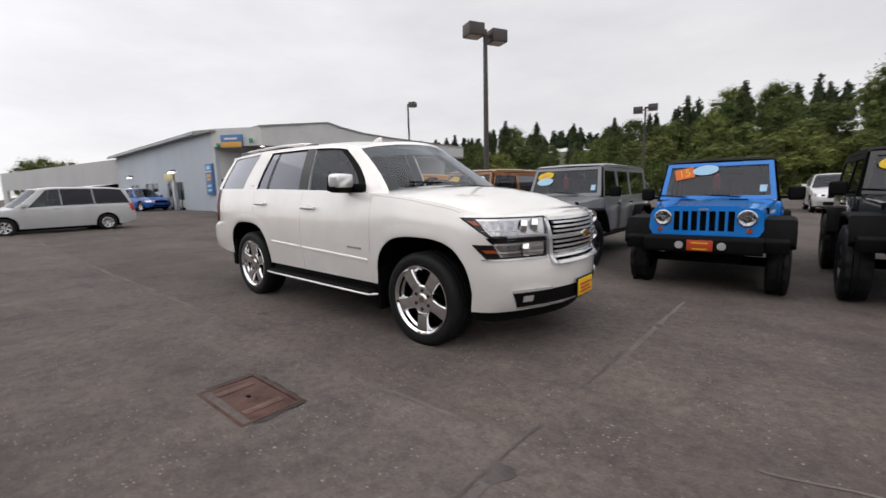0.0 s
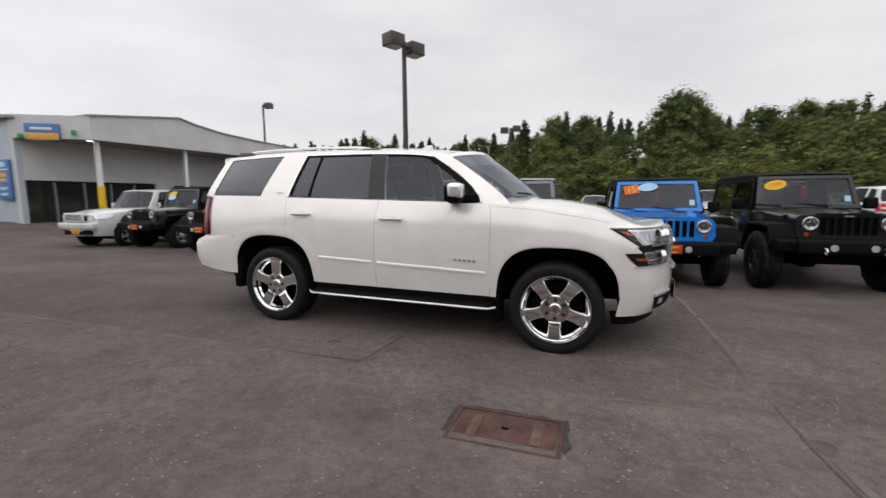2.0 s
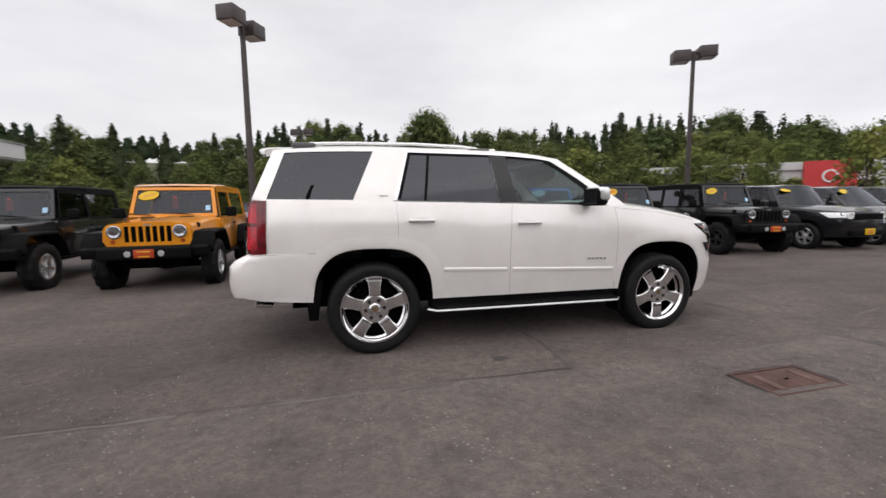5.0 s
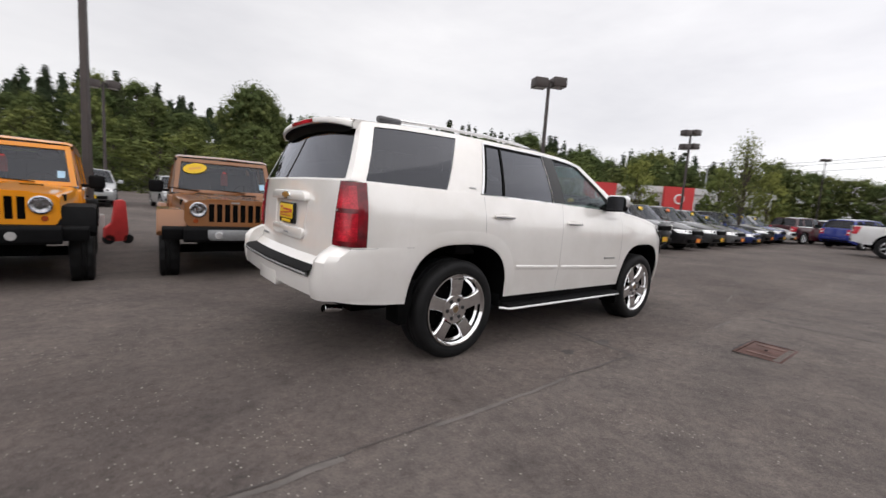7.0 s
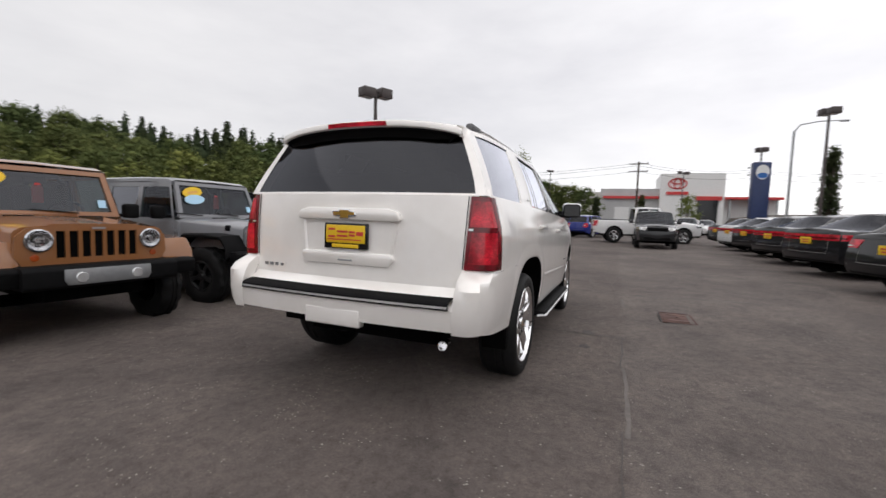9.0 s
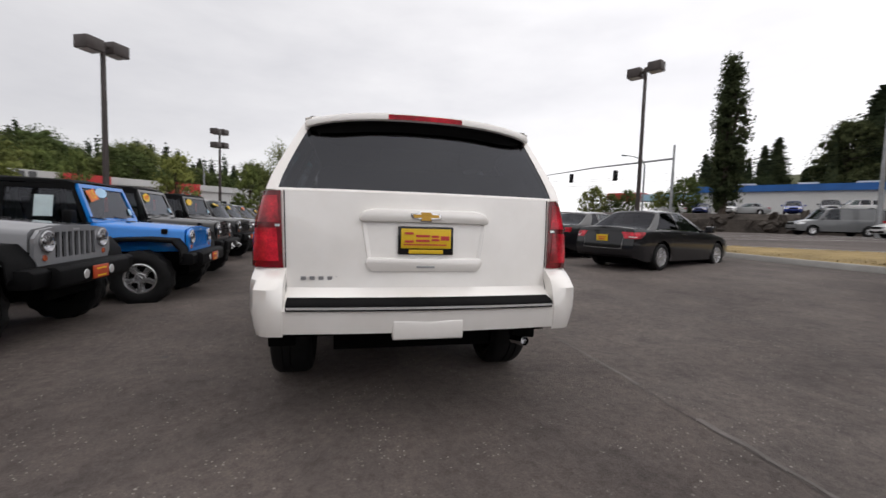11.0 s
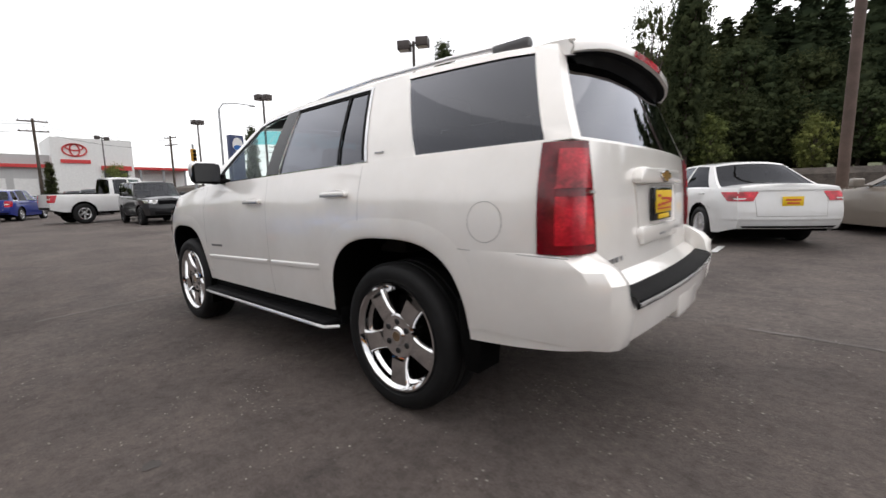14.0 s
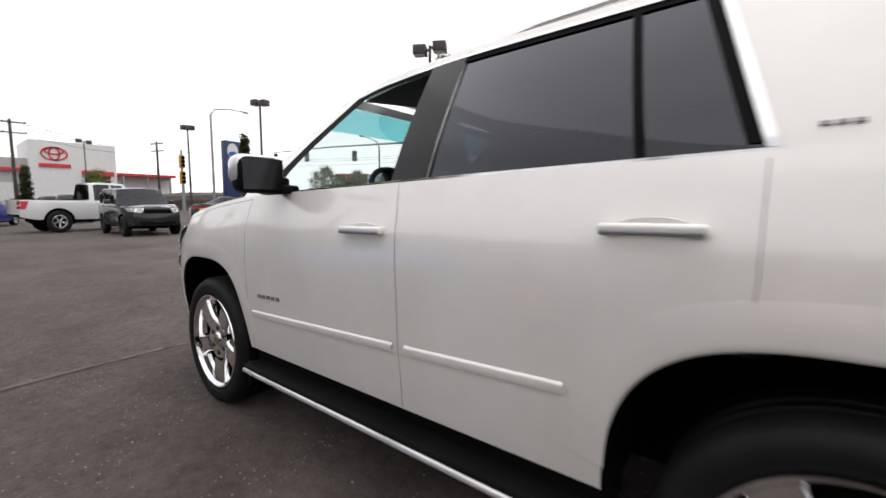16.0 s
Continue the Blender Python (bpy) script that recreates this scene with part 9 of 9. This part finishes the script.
# the far ridge: one wood of small pointed crowns behind the bank
def build_ridge():
    rr = random.Random(77)
    V, F, N = [], [], []
    b = 12.0
    while b < 158:
        d = rr.uniform(104, 122)
        x, y = 1.0 + d * math.cos(radians(b)), -2.0 + d * math.sin(radians(b))
        top = 1.3 + d * math.tan(radians(skyline(b) + rr.uniform(-1.5, 0.45)))
        base = lot(x, y) - 1.0
        w = rr.uniform(1.3, 2.2)
        for j in range(9):
            z = base + (top - base) * (0.45 + 0.55 * j / 9)
            reach = w * (1 - j / 9) ** 0.8 + 0.15
            lump(V, F, N, Vector((x + rr.gauss(0, 0.12), y + rr.gauss(0, 0.12), z)), reach * 0.75, rr)
            for q in range(12):
                a, f = rr.uniform(0, 6.28), reach * rr.uniform(0.6, 1.2)
                leaf(V, F, N, Vector((x + f * math.cos(a), y + f * math.sin(a), z - 0.2 * f + rr.uniform(-0.5, 0.5))), 0.6, rr, Vector((math.cos(a), math.sin(a), 0.1)))
        leaf(V, F, N, Vector((x, y, top)), 0.5, rr, Vector((0, 0, 1)))
        b += rr.uniform(0.7, 1.5)
    me = bpy.data.meshes.new("far_wood")
    me.from_pydata(V, [], F)
    for f in me.polygons:
        f.use_smooth = True
    me.normals_split_custom_set_from_vertices(N)
    tagged(part("far_wood", me, M["conifer"]), "distant ridge of dark pointed conifers", "wood", kind="stuff")


build_ridge()


# the dark wood to the south
def south_tree(bearing, dist, top_el, kinds, k, wide=1.0, base=4.0):
    x, y = -2.5 + dist * math.cos(radians(bearing)), 2.0 + dist * math.sin(radians(bearing))
    own = 26.0 if kinds is TALL else 17.0 if kinds is TALL_BROAD else 9.0
    plant(kinds, k, x, y, base - 0.3, (1.15 + dist * math.tan(radians(top_el)) - base) / own, r.uniform(0, 360), wide)


wood = curve([(-135, 13), (-117, 14), (-104, 17), (-98, 18.8), (-92, 19.6), (-86, 19.9), (-82, 19.7), (-76, 18.5), (-72, 17.5), (-70, 14.5), (-67.8, 9.8), (-66, 13.0), (-62, 14.6), (-60.5, 13.2), (-58.5, 13.8), (-56.5, 11.5), (-54, 8.4), (-50, 11.5), (-46, 8.5)])
b = -131.0
while b < -45:
    back = 18 if b > -64.5 else 0
    south_tree(b + r.uniform(-0.6, 0.6), 84 + back + r.uniform(-4, 6), wood(b) + r.uniform(-2.2, 0.6), TALL_BROAD if b > -70 and k % 2 else TALL, k, r.uniform(1.35, 1.75) * (0.75 if b > -70 and k % 2 else 1.0))
    k += 1
    if not -55.5 < b < -52:
        south_tree(b + r.uniform(0.6, 1.4), 77 + back + r.uniform(-3, 3), wood(b) * r.uniform(0.6, 0.85), TALL_BROAD if k % 3 == 0 else TALL, k, r.uniform(1.0, 1.3))
        south_tree(b + r.uniform(-0.6, 0.6), 71 + back + r.uniform(-2, 3), wood(b) * r.uniform(0.38, 0.52), TALL_BROAD, k + 1, r.uniform(1.2, 1.5), 3.4)
    b += 1.7 if b > -90 else 3.2
    k += 1
for b, e in ((-103, 7.6), (-96, 8.6), (-89, 7.2), (-80, 8.2), (-74.5, 6.8)):
    south_tree(b, 62, e, BROAD, k, 0.95, 2.6)
    k += 1
for b, e in ((-38, 4.6), (-34, 5.0), (-36, 4.2), (-41.5, 4.4), (-44, 6.0)):
    south_tree(b, 70, e, BROAD, k, 1.2, 2.0)
    k += 1
for b in (4.5, 6.5, 8.5, 10.0, 12.0, 13.5):
    far_tree(b, 84 + r.uniform(-4, 4), HILL, k, r.uniform(-0.7, 0.1), r.uniform(1.1, 1.4))
    k += 1
pop = make_tree("poplar_tree", "poplar", 16.0, 510, "tall slender dark poplar beside the road", "leaf_dark", 0.22, 260, 40)
pop.matrix_basis = pose(30.8, -35.5, 2.0)
pop2 = make_tree("poplar_tree", "poplar", 9.5, 511, "shorter slender poplar beside the road", "leaf_dark", 0.20, 180, 34)
pop2.matrix_basis = pose(34.5, -39.0, 2.2)
pop3 = make_tree("poplar_tree", "poplar", 30.0, 513, "very tall broad poplar in front of the wood", "leaf_dark", 0.34, 420, 36)
pop3.matrix_basis = pose(10.6, -56.4, 2.4) @ Matrix.Diagonal((0.85, 0.85, 1.0, 1))
big = make_tree("broadleaf_tree", "broad", 25.0, 514, "tall loose-crowned tree in front of the wood", "leaf_dark", 0.32, 150, 44, 0.3)
big.matrix_basis = pose(16.1, -61.3, 2.4) @ Matrix.Diagonal((0.55, 0.55, 0.92, 1))
cyp = make_tree("cypress_tree", "poplar", 7.2, 512, "slender dark cypress behind the signs", "leaf_dark", 0.16, 150, 34)
cyp.matrix_basis = pose(39.5, -17.0, 0.4)
copy_thing(cyp, pose(58.5, -4.4, 0.0, 0, 0, 70) @ Matrix.Diagonal((0.8, 0.8, 0.68, 1)))
copy_thing(cyp, pose(58.0, 1.2, -0.1, 0, 0, 140) @ Matrix.Diagonal((0.8, 0.8, 0.64, 1)))
yt = make_tree("young_tree", "young", 6.6, 520, "young street tree with sparse green leaves", "leaf", 0.11, 120, 34, 0.0)
yt.matrix_basis = pose(25.2, 4.6, lot(25.2, 4.6)) @ Matrix.Diagonal((0.72, 0.72, 0.88, 1))
yt2 = make_tree("young_tree", "broad", 4.6, 521, "small round green tree in the lot", "leaf_bright", 0.12, 100, 40, 0.5)
yt2.matrix_basis = pose(25.0, 10.3, lot(25, 10.3)) @ Matrix.Diagonal((0.82, 0.82, 1.0, 1))
copy_thing(yt2, pose(25.2, 15.6, lot(25, 15.6), 0, 0, 90) @ Matrix.Diagonal((0.68, 0.68, 1.0, 1)))
copy_thing(yt2, pose(30.5, 7.5, lot(30, 7), 0, 0, 200))
copy_thing(yt2, pose(34.0, 5.5, lot(34, 5), 0, 0, 30))
copy_thing(yt2, pose(56.5, -9.6, 0.0, 0, 0, 300))


# ---- parked cars ----
KINDS["pickup"] = dict(wb=3.68, xr=-1.15, xf=4.62, half=0.98, sill=0.50, belt=[(-1.2, 1.22), (1.2, 1.22), (2.6, 1.20), (3.3, 1.17), (4.62, 1.08)], hood=[(-1.2, 1.23), (2.6, 1.21), (2.95, 1.24), (3.8, 1.22), (4.62, 1.12)],
                       roof=[(1.0, 1.86), (1.6, 1.92), (2.4, 1.90), (3.0, 1.8)], rh=0.70, R=0.42, rim=0.24, arch=0.50, front=[(0.4, 4.5), (0.7, 4.62), (1.1, 4.58), (1.25, 4.5)], rear=[(0.4, -1.1), (0.7, -1.15), (1.2, -1.13), (1.3, -1.12)],
                       lines=[(1.05, 1.12), ((1.22, 1.26), (1.85, 1.84)), ((1.92, 1.90), (2.68, 2.30)), (2.92, 2.42)], style="five_thin")


def car_at(kind, name, label, colour, x, y, heading, **k):
    return put(make_car(kind, name, label, colour, **k), x, y, heading)


DARK, CHAR, SILV, WHITE, NAVY, MAROON = (0.010, 0.010, 0.012), (0.045, 0.047, 0.05), (0.42, 0.43, 0.435), (0.72, 0.72, 0.72), (0.012, 0.028, 0.13), (0.045, 0.006, 0.010)
car_at("sedan", "sedan", "white sedan with a yellow plate parked by the verge", WHITE, -0.79, -7.17, -55.4, plates=("ry",))
car_at("sedan", "sedan", "black sedan with a yellow plate and bright wheels", DARK, 5.99, -6.6, -69.5, plates=("ry",))
car_at("sedan", "sedan", "beige sedan parked next to a white one", (0.22, 0.19, 0.16), -4.2, -7.7, -56, plates=("ry",))
car_at("boxy", "compact_suv", "dark grey compact SUV standing in the lane", (0.022, 0.023, 0.025), 21.2, -3.25, 180, rim="dark_alloy")
car_at("minivan", "minivan", "silver minivan with dark windows in the lane", (0.50, 0.505, 0.51), -17.35, 0.9, -84.7)
ps = car_at("boxy", "compact_suv", "pale silver SUV parked at the row end", (0.66, 0.665, 0.67), -11.1, 7.0, -88, plates=("fy",))
for k in range(7):
    part("grille_slot", new_box(-0.01, 0.01, -0.022, 0.022, -0.085, 0.085, 0.008), M["dark_alloy"], ps, "dark grille slot", Matrix.Translation((3.538, (k - 3) * 0.092, 0.93)))
part("grille_panel", new_box(3.35, 3.54, -0.40, 0.40, 0.79, 1.06, 0.03, 3), M["paint"], ps, "silver grille panel", colour=(0.66, 0.665, 0.67))
part("front_bumper", new_box(3.30, 3.545, -0.72, 0.72, 0.58, 0.775, 0.05, 3), M["paint"], ps, "silver bumper", colour=(0.66, 0.665, 0.67))
car_at("wagon_suv", "hatchback", "bright blue hatchback by the showroom wall", (0.01, 0.10, 0.42), -33.4, 6.15, 12)
car_at("minivan", "minivan", "white minivan parked behind a blue hatchback", WHITE, -38.4, 6.9, 2)
pk = car_at("pickup", "pickup_truck", "white pickup truck with a black bed cover", WHITE, 24.3, -1.3, -82)
pk.matrix_basis = pk.matrix_basis @ Matrix.Diagonal((1.0, 1.0, 1.09, 1))
part("bed_cover", new_box(-1.02, 1.0, -0.80, 0.80, 1.24, 1.275, 0.012), M["black_plastic"], pk, "black bed cover")
row = "dark cars along the row"
for k, (kind, col, lab, card) in enumerate((("boxy", DARK, "black boxy SUV in the row with a yellow card", "yellow"), ("suv", DARK, "black SUV in the row with an orange plate", "yellow"), ("suv", CHAR, "charcoal SUV in the row with chrome trim", "orange_card"),
                                            ("wagon_suv", (0.12, 0.12, 0.125), "grey crossover in the row with a yellow card", "yellow"), ("sedan", NAVY, "dark blue sedan in the row", "yellow"), ("suv", DARK, "black SUV further down the row", "yellow"),
                                            ("suv", NAVY, "dark blue SUV further down the row", "yellow"), ("wagon_suv", SILV, "silver crossover further down the row", "yellow"))):
    x = 12.75 + 2.62 * k
    wb = KINDS[kind]["wb"]
    car_at(kind, "sedan" if kind == "sedan" else "parked_suv", lab, col, x, 3.55 + wb + 0.3 + 0.05 * k, -92, group=row, plates=("fy" if k % 2 == 0 else "fo",), stickers=card)
car_at("suv", "parked_suv", "dark maroon SUV seen from behind at the far end", MAROON, 33.0, 3.9, -20)
car_at("suv", "parked_suv", "bright blue SUV seen from behind at the far end", (0.02, 0.035, 0.22), 31.0, 0.9, -25)
car_at("wagon_suv", "hatchback", "white hatchback between dark SUVs", WHITE, 35.0, 2.4, -20)
for k, (x, y, h, col, kind) in enumerate(((36, -4, 170, SILV, "suv"), (38, -7, 175, WHITE, "wagon_suv"), (41, -1, 160, DARK, "sedan"), (44, -9, 190, WHITE, "sedan"), (47, -4.5, 180, CHAR, "suv"), (50, 0.5, 170, WHITE, "sedan"), (52, -8, 175, MAROON, "sedan"), (46, 5, 200, SILV, "sedan"), (40, 9, 210, WHITE, "suv"), (51, 7, 200, DARK, "suv"))):
    car_at(kind, "far_car", ("white", "silver", "dark")[0 if col is WHITE else 1 if col is SILV else 2] + " car parked far across the lot", col, x, y, h, group="cars far across the lot")
for k, x in enumerate((9.2, 12.3, 15.4, 18.5, 21.6)):
    car_at("coupe", "coupe", ("black coupe with a red lamp band and yellow plate", "black coupe with a yellow plate in the row")[min(1, k)] if k != 3 else "white coupe with a black tail in the row", WHITE if k == 3 else DARK, x, -6.75 - 0.12 * k, -72, plates=("ry",), group="coupes backed along the verge")
for k, (x, col, kind) in enumerate(((-9, SILV, "suv"), (-5.5, MAROON, "sedan"), (-2.6, SILV, "suv"), (0.6, SILV, "wagon_suv"), (3.4, WHITE, "sedan"), (6.4, WHITE, "suv"), (9.4, SILV, "suv"), (12.4, WHITE, "wagon_suv"), (15.6, SILV, "sedan"), (19, WHITE, "suv"))):
    car_at(kind, "back_row_car", ("white", "silver", "maroon")[0 if col is WHITE else 1 if col is SILV else 2] + " car in the back row by the trees", col, x, 23.5 + (k % 3) * 0.4, -90 + (k % 2) * 4, group="back row of cars", plates=("fy",))
for k, (x, col, kind) in enumerate(((10.5, SILV, "sedan"), (13.6, WHITE, "suv"), (16.8, WHITE, "sedan"))):
    car_at(kind, "back_row_car", "pale car parked in the middle row", col, x, 15.5, 90, group="back row of cars")
# traffic on the road, and cars on the raised lot
car_at("cargo_van", "cargo_van", "grey cargo van waiting on the road", (0.16, 0.165, 0.17), 19.8, -36.2, 64)
car_at("wagon_suv", "crossover", "white crossover waiting on the road", WHITE, 15.3, -36.4, 63)
car_at("wagon_suv", "crossover", "red crossover driving along the road", (0.30, 0.012, 0.02), 27.0, -24.0, 62)
car_at("suv", "parked_suv", "dark grey SUV waiting on the road", CHAR, 11.6, -42.5, 63)
for k in range(13):
    x, y = 47.5 - 2.9 * k, -45.5 - 1.35 * k
    col, kind = ((WHITE, "sedan"), (NAVY, "sedan"), (WHITE, "wagon_suv"), (SILV, "sedan"), ((0.02, 0.05, 0.3), "wagon_suv"), (CHAR, "suv"), (WHITE, "suv"))[k % 7]
    c = make_car(kind, "terrace_car", ("white", "dark blue", "white", "silver", "blue", "charcoal", "white")[k % 7] + " car parked on the raised lot", col, group="cars on the raised lot")
    c.matrix_basis = pose(x, y, 2.95, 0, 0, 128 if k % 3 else 40)
